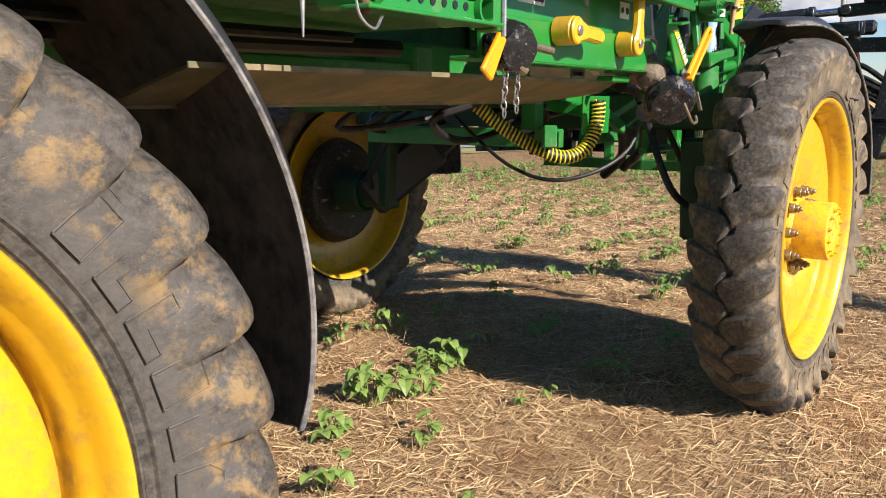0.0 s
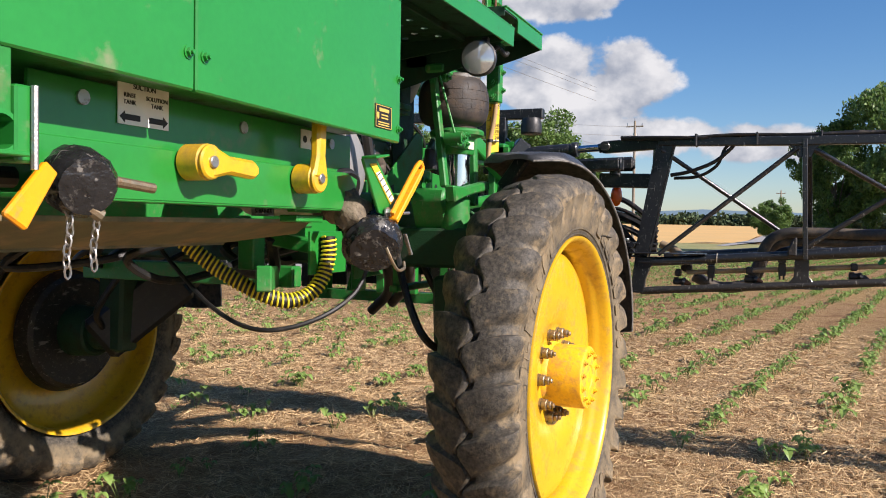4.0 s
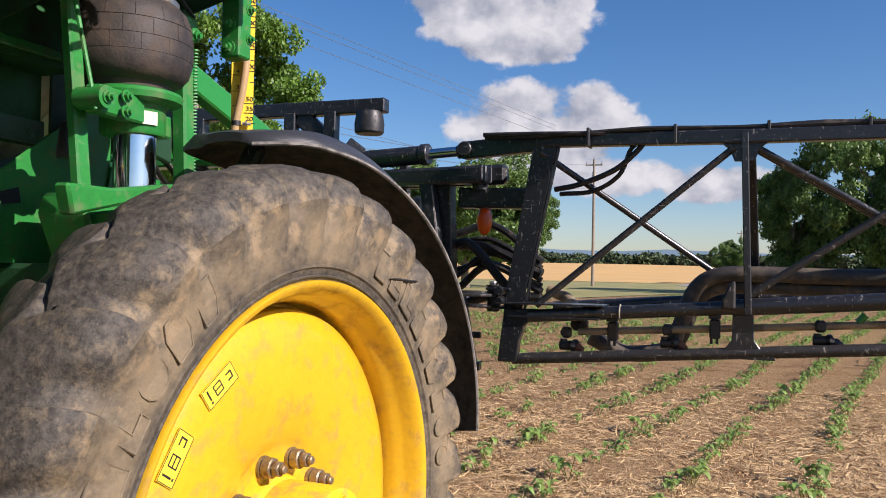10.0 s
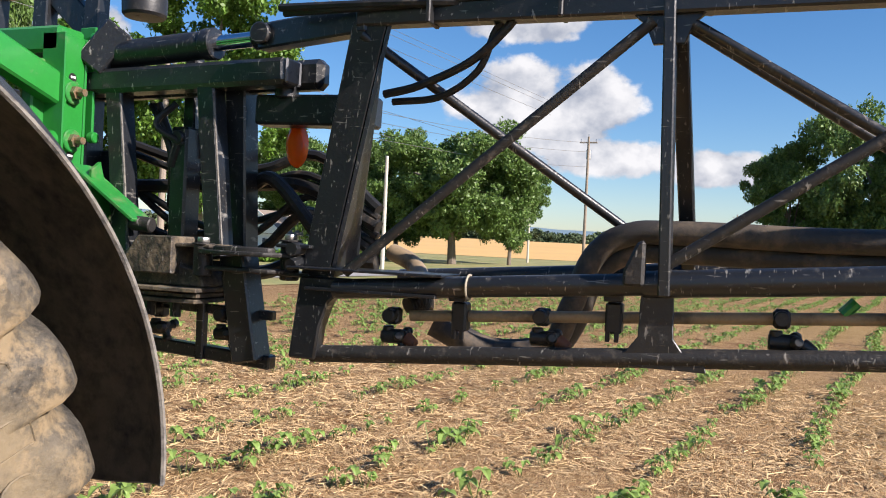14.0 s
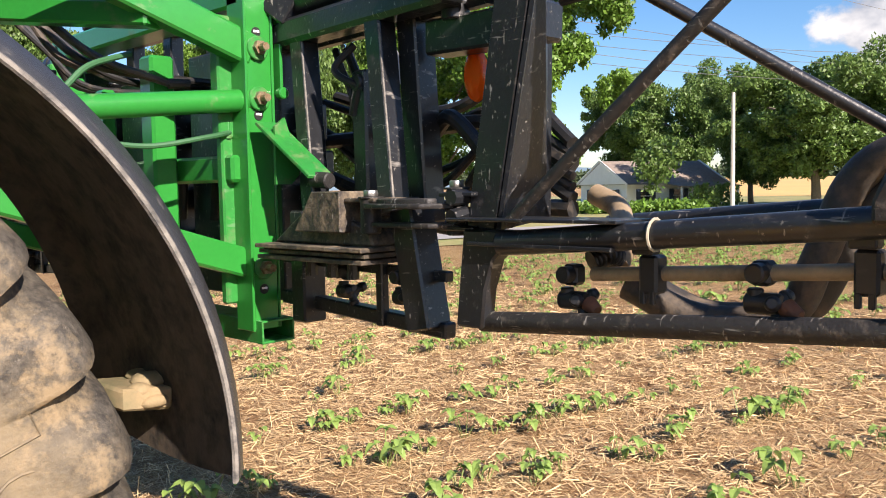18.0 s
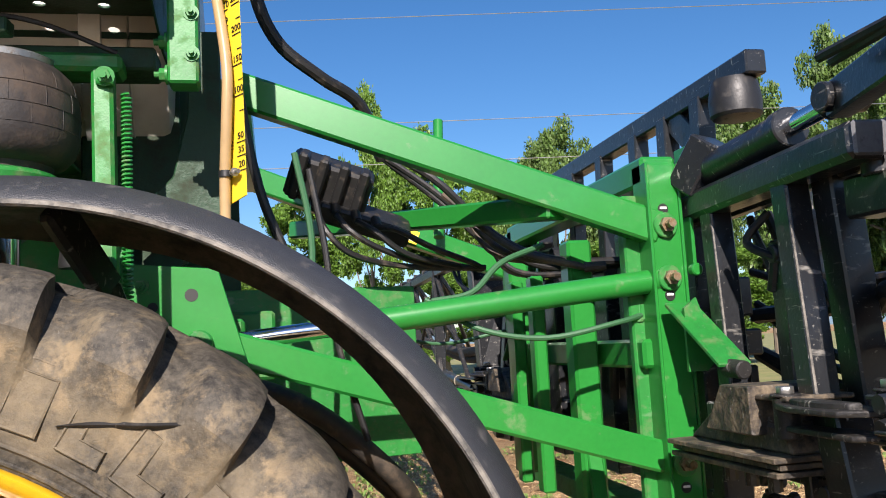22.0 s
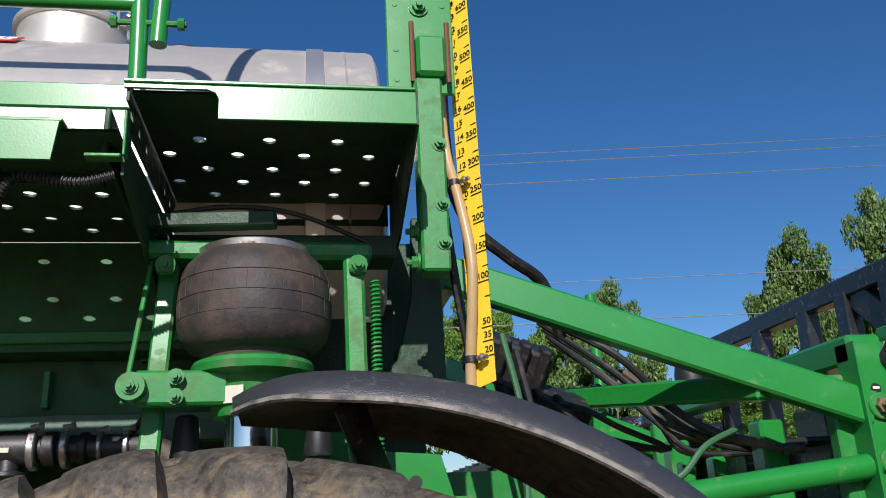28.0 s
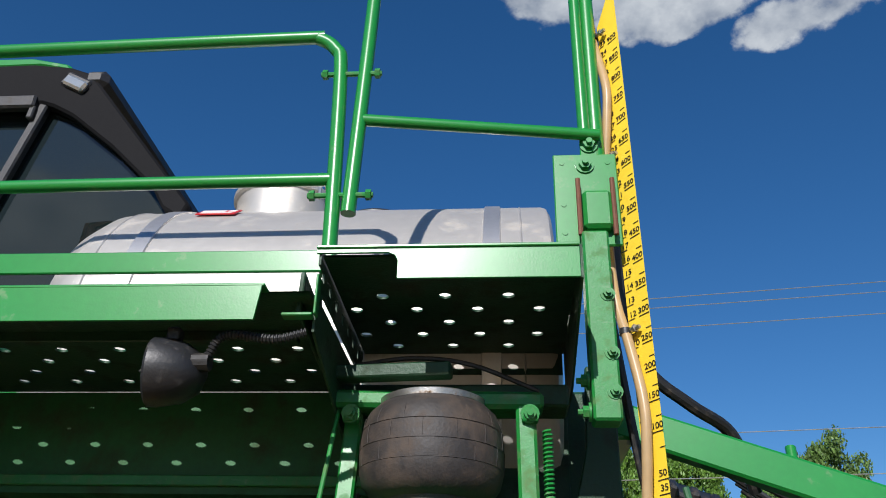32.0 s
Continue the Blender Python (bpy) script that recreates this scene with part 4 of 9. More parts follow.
# white farmhouse
def farmhouse():
    e = tagged(new("farmhouse"), "small white farmhouse with brown shingle roof and dark shutters", "house")
    e.matrix_basis = pose(*polar(63, 29.6, -0.45), 0, 0, -26) @ Matrix.Diagonal((0.90, 0.90, 0.74, 1)) @ Matrix.Translation((0, -3, 0))
    # local x along the front, local y towards the back
    part("wall", box(B(), (0, 3.5, 1.4), (9.0, 7.0, 2.8), bev=0), SIDING, e)
    across = pose(0, 3.5, 0) @ Matrix.Rotation(radians(90), 4, "Z") @ Matrix.Rotation(radians(90), 4, "X")
    part("roof", prism(B(), [(-4.0, 2.68), (4.0, 2.68), (0, 5.0)], 9.4, across), SHINGLE, e)
    for x in (-4.72, 4.72):
        part("gable", prism(B(), [(-3.6, 2.72), (3.6, 2.72), (0, 4.82)], 0.06, Matrix.Translation((x, 0, 0)) @ across), SIDING, e)
        for y0 in (-0.5, 7.5):
            part("bargeboard", beam(B(), (x * 1.01, y0, 2.66), (x * 1.01, 3.5, 5.02), 0.06, 0.20, 0.0), SIDING, e)
    part("porch_roof", box(B(), (1.6, -1.0, 2.62), (5.6, 2.6, 0.12), (9, 0, 0)), SHINGLE, e)
    for x in (-1.0, 0.6, 2.2, 4.2):
        part("porch_post", box(B(), (x, -2.1, 1.2), (0.14, 0.14, 2.4)), SIDING, e)
    part("chimney", box(B(), (1.2, 4.4, 4.9), (0.6, 0.6, 1.3)), SHINGLE, e)
    for x, y, end_wall in ((-2.8, -0.03, False), (0.2, -0.03, False), (2.6, -0.03, False), (-4.53, 1.8, True), (-4.53, 5.0, True)):
        size = (0.06, 0.9, 1.2) if end_wall else (0.9, 0.06, 1.2)
        w = part("window", box(B(), (x, y, 1.6), size, bev=0), CAB_GLASS, e)
        out = (x - 0.04, y) if end_wall else (x, y - 0.04)
        part("frame", box(B(), (*out, 1.6), (0.03, 1.0, 0.07) if end_wall else (1.0, 0.03, 0.07), bev=0), SIDING, w)
        for s in (-0.68, 0.68):
            part("shutter", box(B(), (out[0], y + s, 1.6) if end_wall else (x + s, out[1], 1.6), (0.05, 0.36, 1.3) if end_wall else (0.36, 0.05, 1.3), bev=0), SHUTTER, e)
    return e


farmhouse()


rngc = random.Random(12)
corn = [(*polar(rngc.uniform(44, 47), az)[:2], rngc.uniform(0.15, 0.5), 0.30) for az in np.linspace(26.3, 34.5, 150)]
tagged(new("corn_patch", leaf_mesh("corn_patch", corn, 420, 0.11, 31, TREE_LEAF_B)), "strip of young green corn before the house", "crop", kind="stuff")
for d, az, r in ((56, 26.3, 0.9), (58, 25.0, 0.9)):
    x, y, _ = polar(d, az)
    me = leaf_mesh("shrub", [(0, 0, r * 0.8, r), (r * 0.6, 0, r * 0.6, r * 0.7), (0, r * 0.5, r * 1.1, r * 0.7)], 260, 0.14, 40 + int(r * 10), TREE_LEAF)
    o = tagged(new("shrub", me), "rounded green shrub beside the farmhouse", "shrub")
    o.location = (x, y, 0)
x, y, _ = polar(57, 29.4)
ornamental = tagged(new("shrub", leaf_mesh("shrub", [(0, 0, 3.2, 1.3), (0.5, 0.3, 2.7, 1.2), (-0.5, 0, 2.6, 1.1), (0, -0.4, 3.8, 0.9), (0.1, 0.2, 1.4, 0.6)], 260, 0.16, 55, TREE_LEAF)), "small round-topped ornamental tree before the farmhouse", "tree")
ornamental.location = (x, y, 0)


# ---- the sprayer ----
sprayer = tagged(new("field_sprayer"), "green self-propelled field sprayer with yellow wheels and unfolded boom", "farm sprayer")
YC = 2.55


def make_wheel(m, label="", decals=False, grit=(0.215, 0.168, 0.102), crust=(0.255, 0.19, 0.11)):
    """A tall narrow wheel: local y runs along the axle from outside to inside, with the outer rim flange at zero."""
    W = 0.34
    c = W / 2 - 0.005
    bm = B()
    front = [(0.10, 0.116), (0.190, 0.115), (0.232, 0.112), (0.246, 0.104), (0.275, 0.092), (0.330, 0.078), (0.400, 0.070), (0.470, 0.072), (0.530, 0.080), (0.570, 0.092), (0.592, 0.108), (0.598, 0.130), (0.598, 0.165),
             (0.609, 0.165), (0.611, 0.125), (0.614, 0.085), (0.620, 0.066), (0.628, 0.054), (0.634, 0.038), (0.640, 0.014), (0.650, -0.004), (0.660, -0.014), (0.668, -0.016), (0.672, -0.010), (0.672, 0.002), (0.655, 0.014)]
    back = [(0.640, 0.330), (0.645, 0.345), (0.630, 0.343), (0.618, 0.330), (0.612, 0.290), (0.610, 0.262), (0.606, 0.200), (0.590, 0.175), (0.520, 0.140), (0.420, 0.112), (0.300, 0.120), (0.10, 0.138)]
    lathe(bm, back + front, m, 96)
    rim = part("wheel", bm, YELLOW, sprayer, label or "yellow painted steel wheel")
    if decals:
        for a in (157, 135):
            dm = m @ Matrix.Rotation(-radians(a), 4, "Y") @ Matrix.Translation((0.515, 0.0755, 0)) @ Matrix.Rotation(radians(90), 4, "X") @ Matrix.Rotation(radians(-90), 4, "Z") @ Matrix.Rotation(radians(-7), 4, "X")
            dec = part("safety_decal", box(B(), (0, 0, 0), (0.12, 0.05, 0.002), bev=0, m=dm), DECAL_YELLOW, rim, "yellow safety decal with black pictograms")
            bmd = B()
            for cx, cy, w, h in ((0, 0.0235, 0.116, 0.0016), (0, -0.0235, 0.116, 0.0016), (-0.058, 0, 0.0016, 0.047), (0.058, 0, 0.0016, 0.047), (-0.042, 0.004, 0.005, 0.026), (-0.042, -0.015, 0.006, 0.005), (-0.008, 0, 0.028, 0.003),
                                 (-0.008, 0.012, 0.028, 0.003), (-0.008, -0.012, 0.028, 0.003), (-0.021, 0, 0.003, 0.026), (0.005, 0, 0.003, 0.026), (0.036, 0.008, 0.018, 0.004), (0.036, -0.008, 0.018, 0.004), (0.045, 0, 0.004, 0.02)):
                box(bmd, (cx, cy, 0.0014), (w, h, 0.001), bev=0, m=dm)
            part("pictogram", bmd, INK, dec)
    # carcass with worn lugs: sidewalls and shoulders swept round, the tread raised in two staggered banks
    half = [(0.640, 0.030), (0.660, 0.008), (0.686, -0.006), (0.720, -0.015), (0.760, -0.020), (0.800, -0.021), (0.834, -0.017), (0.861, -0.010), (0.877, 0.002), (0.891, 0.014), (0.905, 0.028), (0.919, 0.046), (0.928, 0.064),
            (0.931, 0.084), (0.933, 0.105), (0.934, 0.122), (0.934, 0.136), (0.934, 0.148), (0.934, c - 0.0115), (0.934, c - 0.0055), (0.934, c)]
    lug = [0, 0, 0, 0, 0.001, 0.006, 0.022, 0.045, 0.061, 0.066, 0.062, 0.052, 0.044, 0.040, 0.037, 0.036, 0.036, 0.036, 0.034, 0.024, 0.004]
    normals = []
    for k in range(len(half)):
        (ra, ya), (rb, yb) = half[max(0, k - 1)], half[min(len(half) - 1, k + 1)]
        n = Vector((-(ya - yb), ra - rb)).normalized()
        normals.append((abs(n.x) if k > 4 else n.x, n.y if k < 12 else 0.0))
    N = 31
    steps = (0.0, 0.05, 0.10, 0.15, 0.22, 0.30, 0.40, 0.52, 0.64, 0.72, 0.76, 0.815, 0.86, 0.93)
    total = N * len(steps)
    rlug = random.Random(2)
    tall = [rlug.uniform(0.88, 1.0) for _ in range(2 * N)]

    def saw(f, floor, rise):
        """Height of a lug over its pitch: a worn back that rises to a broad top, then a steep face down to the groove."""
        if f < rise:
            s = f / rise
            return floor + (0.80 - floor) * s * s * (3 - 2 * s)
        if f < 0.70:
            return 0.80 + 0.20 * math.sin((f - rise) / (0.70 - rise) * math.pi / 2)
        if f < 0.76:
            return 1.0 - 0.05 * ((f - 0.70) / 0.06) ** 2
        if f < 0.815:
            return 0.95 + (floor - 0.95) * (f - 0.76) / 0.055
        return floor

    bm, bw = B(), B()
    for bank in (0, 1):
        rings = []
        for k, (r, y) in enumerate(half):
            u = 1 - min(1.0, max(0.0, (y + 0.02) / (c + 0.02)))
            lean = 0.075 * u if k > 6 else 0.075
            # grooves run shallow out at the shoulder and deep towards the middle
            inner = min(1.0, max(0.0, (y - 0.02) / 0.11))
            floor = (0.12 if k > 8 else 0.07) + 0.10 * inner + (0.12 if bank else 0.0)
            ring = []
            for q in range(total):
                ph = q // len(steps) + steps[q % len(steps)]
                a = -2 * math.pi * (ph - 0.5 * bank) / N - lean
                h = lug[k] * saw(ph % 1.0, floor, 0.34 - 0.22 * inner) * tall[int(ph) + N * bank]
                if 15 < k < 20 and 0.82 < ph % 1.0:
                    h -= 0.024
                if bank:
                    h *= 0.82
                nr, ny = normals[k]
                # the two banks meet in a zigzag
                yz = y + 0.026 * max(0.0, (y - 0.06) / (c - 0.06)) ** 2 * math.sin(2 * math.pi * (ph - 0.32))
                ripple = 0.0022 * noise.noise((a * 17, k * 0.9, 3.0 + bank)) if k > 5 else 0.0
                # the far bank is worn lower towards its shoulder
                worn = 0.045 * (1 - inner) ** 1.5 + 0.02 * min(1.0, (c - y) / 0.06) * inner if bank and k > 5 else 0.0
                rr, yy = r - worn + (h + ripple) * nr, yz + (h + ripple) * ny
                if bank:
                    yy = 2 * c - yy
                p = m @ Vector((rr * math.cos(a), yy, rr * math.sin(a)))
                p.z = max(p.z, -0.03)
                ring.append(p)
            rings.append(ring)
        for dest, lo, hi in ((bw, 0, 8), (bm, 7, len(half))):
            vr = [[dest.verts.new(p) for p in ring] for ring in rings[lo:hi]]
            for ra, rb in zip(vr, vr[1:]):
                for q in range(total):
                    f = (ra[q], ra[(q + 1) % total], rb[(q + 1) % total], rb[q])
                    dest.faces.new(f[::-1] if not bank else f)
    skin = tyre_rubber("tyre_rubber", m.translation, grit, crust)
    tyre = part("tyre", bw, skin, rim, "worn black tractor tyre with dusty sidewall", 60)
    part("tread", bm, skin, tyre, "worn rubber tread lugs", 42)
    # raised sidewall lettering, as plain outlined blocks
    rl = random.Random(5)
    for start in (0.30, 2.40, 4.50):
        for i in range(9):
            a = start + i * 0.132
            w, h = rl.choice((0.034, 0.040, 0.030)), 0.044
            pts = rl.choice(([(-w, -h), (w, -h), (w, h), (-w, h)], [(-w, -h), (w * 0.4, -h), (w, -h * 0.2), (w, h), (-w * 0.5, h), (-w, h * 0.4)],
                             [(w * math.cos(q * 0.4488), h * math.sin(q * 0.4488)) for q in range(14)], [(-w, -h), (w, -h), (w, -h * 0.4), (-w * 0.2, -h * 0.4), (-w * 0.2, h), (-w, h)]))
            mm = m @ Matrix.Rotation(-a, 4, "Y") @ Matrix.Translation((0.778, -0.0212, 0)) @ Matrix.Rotation(radians(90), 4, "X") @ Matrix.Rotation(radians(-90), 4, "Z")
            bm = B()
            prism(bm, pts, 0.0036, mm, 0.001)
            pipe(bm, [mm @ Vector((x, y, 0.0018)) for x, y in pts + pts[:1]], 0.0027, 5, 1)
            part("raised_letter", bm, skin, tyre)
    for prof in ([(0.700, -0.008), (0.706, -0.0165), (0.711, -0.0165), (0.714, -0.010)], [(0.676, 0.000), (0.680, -0.0075), (0.684, -0.0085), (0.688, -0.004)], [(0.8385, -0.010), (0.841, -0.0175), (0.844, -0.0165), (0.846, -0.010)]):
        part("sidewall_bead", lathe(B(), prof, m, 96, close=True), skin, rim)
    # hub with studs
    bm = B()
    lathe(bm, [(0.165, 0.14), (0.165, 0.118), (0.158, 0.10), (0.150, 0.09), (0.150, -0.060), (0.146, -0.070), (0.138, -0.074), (0.06, -0.074), (0.055, -0.070), (0.02, -0.070)], m, 40)
    hub = part("hub", bm, YELLOW_WORN, rim, "chipped yellow hub drum")
    bm = B()
    for i in range(12):
        a = 2 * math.pi * i / 12
        p, w = m @ Vector((0.118 * math.cos(a), -0.073, 0.118 * math.sin(a))), m.to_3x3() @ Vector((0, -1, 0))
        bolt(bm, p, w, 0.011, 0.012)
    part("hub_cap_bolt", bm, YELLOW_WORN, rim)
    stud = None
    for i in range(10):
        a = 2 * math.pi * (i + 0.3) / 10
        p = Vector((0.204 * math.cos(a), 0.110, 0.204 * math.sin(a)))
        if stud is None:
            bm = B()
            rod(bm, (0, 0.005, 0), (0, -0.006, 0), 0.029, 16)
            rod(bm, (0, -0.006, 0), (0, -0.034, 0), 0.026, 20, bev=0.003)
            rod(bm, (0, -0.034, 0), (0, -0.054, 0), 0.021, 6, bev=0.002)
            rod(bm, (0, -0.054, 0), (0, -0.068, 0), 0.012, 12, bev=0.003)
            stud = part("wheel_stud", bm, BRASSY, rim, "weathered zinc wheel stud with nut")
            stud.matrix_basis = m @ Matrix.Translation(p)
        else:
            twin(stud, m @ Matrix.Translation(p), rim)
    return rim


rear_left = make_wheel(pose(4.565, 0.80, 0.900, 0, 12, -3.1), "sunlit yellow rear wheel with chipped paint", True)
front_left = make_wheel(pose(0.10, 1.245, 0.888, 0, 40, -8.6), "yellow front wheel", False, (0.088, 0.081, 0.069), (0.25, 0.165, 0.070))
rear_right = make_wheel(pose(4.66, 4.36, 0.893, 0, 25, 176.5), "yellow rear wheel in shade")
front_right = make_wheel(pose(0.12, 2 * YC - 1.1, 0.893, 0, 70, 171.4), "yellow front wheel in shade")


# torn flap of rubber on the sidewall
WM = pose(4.565, 0.80, 0.900, 0, 12, -3.1)
tear_a, tear_b = WM.inverted() @ Vector((4.925, 0.775, 1.572)), WM.inverted() @ Vector((5.165, 0.775, 1.556))
bm = B()
rows = []
for i in range(13):
    t = i / 12
    p = tear_a.lerp(tear_b, t)
    r, a = math.hypot(p.x, p.z), math.atan2(p.z, p.x)
    w = 0.008 * math.sin(math.pi * t) ** 0.8 * (1 + 0.35 * math.sin(9 * t)) + 0.0012
    y0 = -0.0205 + max(0.0, r - 0.82) * 0.30 - 0.012 * max(0.0, r - 0.80) / 0.05
    rows.append([bm.verts.new(WM @ Vector(((r + d) * math.cos(a), y0 + e, (r + d) * math.sin(a)))) for d, e in ((-w, 0.004), (-0.25 * w, -0.006), (0.3 * w, -0.010), (0.9 * w, -0.005), (0.8 * w, 0.006))])
for ra, rb in zip(rows, rows[1:]):
    for j in range(4):
        bm.faces.new((ra[j], rb[j], rb[j + 1], ra[j + 1]))
bmesh.ops.recalc_face_normals(bm, faces=bm.faces[:])
part("torn_flap", bm, BLACK_RUSTY, rear_left, "torn flap of sidewall rubber")


def make_fender(place, mirror=False, foot_at=-3.5, label="black plastic fender with dusty underside"):
    """A curved mudguard shell over the back and top of a wheel."""
    bm = B()
    na, nv = 44, 10
    px, py, pz, turn = place
    cs, sn = math.cos(radians(turn)), math.sin(radians(turn))

    def at(p):
        x, y = p[0] - 4.542, p[1] - 0.78
        if mirror:
            y = -y
        return Vector((px + cs * x - sn * y, py + sn * x + cs * y, p[2] + pz))

    outer, inner = [], []
    for i in range(na + 1):
        s = i / na
        a = radians(foot_at + (99 - foot_at) * s)
        tip = max(0.0, (s - 0.90) / 0.10)
        foot = max(0.0, (0.06 - s) / 0.06)
        ro, ri = [], []
        for j in range(nv + 1):
            v = j / nv
            x0 = 4.73 + 0.972 * math.cos(a)
            y_out = 0.887 - 0.1695 * (x0 - 4.73) + 0.13 * tip ** 2.6
            y_in = 1.35 - 0.14 * tip ** 3
            lip = 0.044 * (1 - 0.6 * tip) * (math.exp(-(v / 0.03) ** 2) + math.exp(-((1 - v) / 0.03) ** 2)) + 0.012 * (1 - 4 * v * (1 - v))
            r = 0.972 - lip - 0.012 * tip ** 2
            y = y_out + (y_in - y_out) * (v + 0.0)
            extra = foot * 0.03 * (1 - 4 * v * (1 - v))
            for lst, rr in ((ro, r), (ri, r - 0.013 - (0.012 if 0 < j < nv else 0))):
                x, z = 4.73 + rr * math.cos(a) , 1.013 + rr * math.sin(a) + extra
                lst.append(bm.verts.new(at((x, y, z))))
        outer.append(ro), inner.append(ri)
    for i in range(na):
        for j in range(nv):
            f = bm.faces.new((outer[i][j], outer[i + 1][j], outer[i + 1][j + 1], outer[i][j + 1]))
            g = bm.faces.new((inner[i][j + 1], inner[i + 1][j + 1], inner[i + 1][j], inner[i][j]))
            g.material_index = 1
        bm.faces.new((outer[i][0], inner[i][0], inner[i + 1][0], outer[i + 1][0]))
        bm.faces.new((outer[i][nv], outer[i + 1][nv], inner[i + 1][nv], inner[i][nv]))
    for i in (0, na):
        for j in range(nv):
            bm.faces.new((outer[i][j], outer[i][j + 1], inner[i][j + 1], inner[i][j]))
    bmesh.ops.recalc_face_normals(bm, faces=bm.faces[:])
    rim_line = [(outer[i][0].co + inner[i][0].co) / 2 for i in range(na + 1)]
    foot_line = [(outer[0][j].co + inner[0][j].co) / 2 for j in range(nv, -1, -1)]
    f = part("fender", bm, [FENDER_OUT, FENDER_IN], sprayer, label, 60)
    part("fender_edge", pipe(B(), foot_line[:-1] + rim_line, 0.0065, 6, 1), WORN_EDGE, f, "dusty worn fender edge")
    bm = B()
    beam(bm, at((4.79, 1.15, 1.965)), at((4.87, 1.30, 1.80)), 0.035, 0.085, 0.010)
    beam(bm, at((4.865, 1.29, 1.815)), at((4.93, 1.37, 1.60)), 0.035, 0.060, 0.010)
    part("fender_bracket", bm, BLACK, f)
    return f


rear_fender = make_fender((4.575, 0.776, 0.012, 0))
bm = B()
box(bm, (5.650, 1.09, 1.105), (0.11, 0.16, 0.045), (0, 6, 0), bev=0.006)
for k, (dx, dy, dz, r) in enumerate(((0.03, -0.06, 0.02, 0.030), (-0.01, -0.10, 0.012, 0.024), (0.035, 0.0, 0.022, 0.020), (0.01, -0.115, -0.012, 0.026))):
    bmesh.ops.create_icosphere(bm, subdivisions=2, radius=r, matrix=Matrix.Translation((5.655 + dx, 1.13 + dy, 1.11 + dz)) @ Matrix.Diagonal((1.2, 1.0, 0.6, 1)))
for v in bm.verts:
    v.co += 0.006 * noise.noise_vector(v.co * 28)
part("muddy_ledge", bm, BELLY, rear_fender, "bracket ledge caked with dried mud")
make_fender((0.041, 1.272, 0.118, -7.3), foot_at=-15)
make_fender((4.66, 4.36, 0, 0), True)
make_fender((0.12, 2 * YC - 1.1, 0, 7.3), True)


# axle legs and wheel motors
def axle_leg(x, y_rim, flip):
    s = -1 if flip else 1
    yy = lambda d: y_rim + s * d
    bm = B()
    rod(bm, (x, yy(0.16), 0.905), (x, yy(0.46), 0.905), 0.175, 28, 0.15, bev=0.012)
    rod(bm, (x, yy(0.40), 0.905), (x, yy(0.58), 0.905), 0.11, 24, bev=0.01)
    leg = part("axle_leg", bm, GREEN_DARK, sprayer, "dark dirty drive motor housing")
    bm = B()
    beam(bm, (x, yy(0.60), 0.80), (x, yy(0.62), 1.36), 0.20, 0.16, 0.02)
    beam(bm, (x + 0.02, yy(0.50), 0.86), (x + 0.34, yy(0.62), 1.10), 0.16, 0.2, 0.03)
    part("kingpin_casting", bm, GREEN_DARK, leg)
    bm = B()
    rod(bm, (x, yy(0.15), 0.90), (x, yy(0.27), 0.90), 0.40, 36, 0.36, bev=0.02)
    part("brake_drum", bm, BLACK_RUSTY, leg, "large dark brake drum")
    part("strut_rod", rod(B(), (x, yy(0.62), 1.30), (x, yy(0.62), 1.56), 0.042, 20), CHROME, leg)
    bm = B()
    rod(bm, (x, yy(0.62), 1.50), (x, yy(0.63), 1.74 if x > 3 else 1.98), 0.075, 24)
    part("strut_sleeve", bm, GREEN_WORN, leg)
    bm = B()
    pipe(bm, [(x - 0.10, yy(0.58), 0.95), (x - 0.25, yy(0.70), 1.10), (x - 0.10, yy(0.9), 1.45), (x + 0.15, yy(1.0), 1.55)], 0.020, 8)
    pipe(bm, [(x + 0.10, yy(0.58), 0.92), (x + 0.28, yy(0.72), 1.02), (x + 0.22, yy(0.9), 1.40), (x + 0.3, yy(1.0), 1.55)], 0.018, 8)
    part("drive_hose", bm, HOSE_BLACK, leg)
    return leg


axle_leg(4.56, 0.80, False)
axle_leg(0.20, 1.27, False)
far_leg = axle_leg(4.66, 4.34, True)
bm = B()
beam(bm, (4.62, 3.86, 0.86), (4.98, 3.52, 1.26), 0.26, 0.30, 0.03)
beam(bm, (4.90, 3.58, 1.18), (5.06, 3.46, 1.36), 0.22, 0.24, 0.03)
part("motor_shield", bm, BLACK_PLASTIC, far_leg, "black hydraulic motor shield")
axle_leg(0.10, 2 * YC - 1.12, True)

# main frame
bm = B()
for y in (2.20, 2 * YC - 2.20):
    beam(bm, (-0.4, y, 1.69), (5.25, y, 1.69), 0.10, 0.22, 0.01)
frame_rails = part("frame_rail", bm, GREEN_WORN, sprayer, "green painted steel main frame rails")
bm = B()
for x in (0.1, 1.4, 2.7, 4.0, 5.1):
    beam(bm, (x, 1.95, 1.68), (x, 2 * YC - 1.95, 1.68), 0.12, 0.18, 0.01)
part("cross_member", bm, GREEN_WORN, frame_rails)
for x in (0.05, 4.58):
    bm = B()
    beam(bm, (x, 1.25, 1.50), (x, 2 * YC - 1.25, 1.50), 0.20, 0.20, 0.015)
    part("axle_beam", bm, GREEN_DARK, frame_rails)

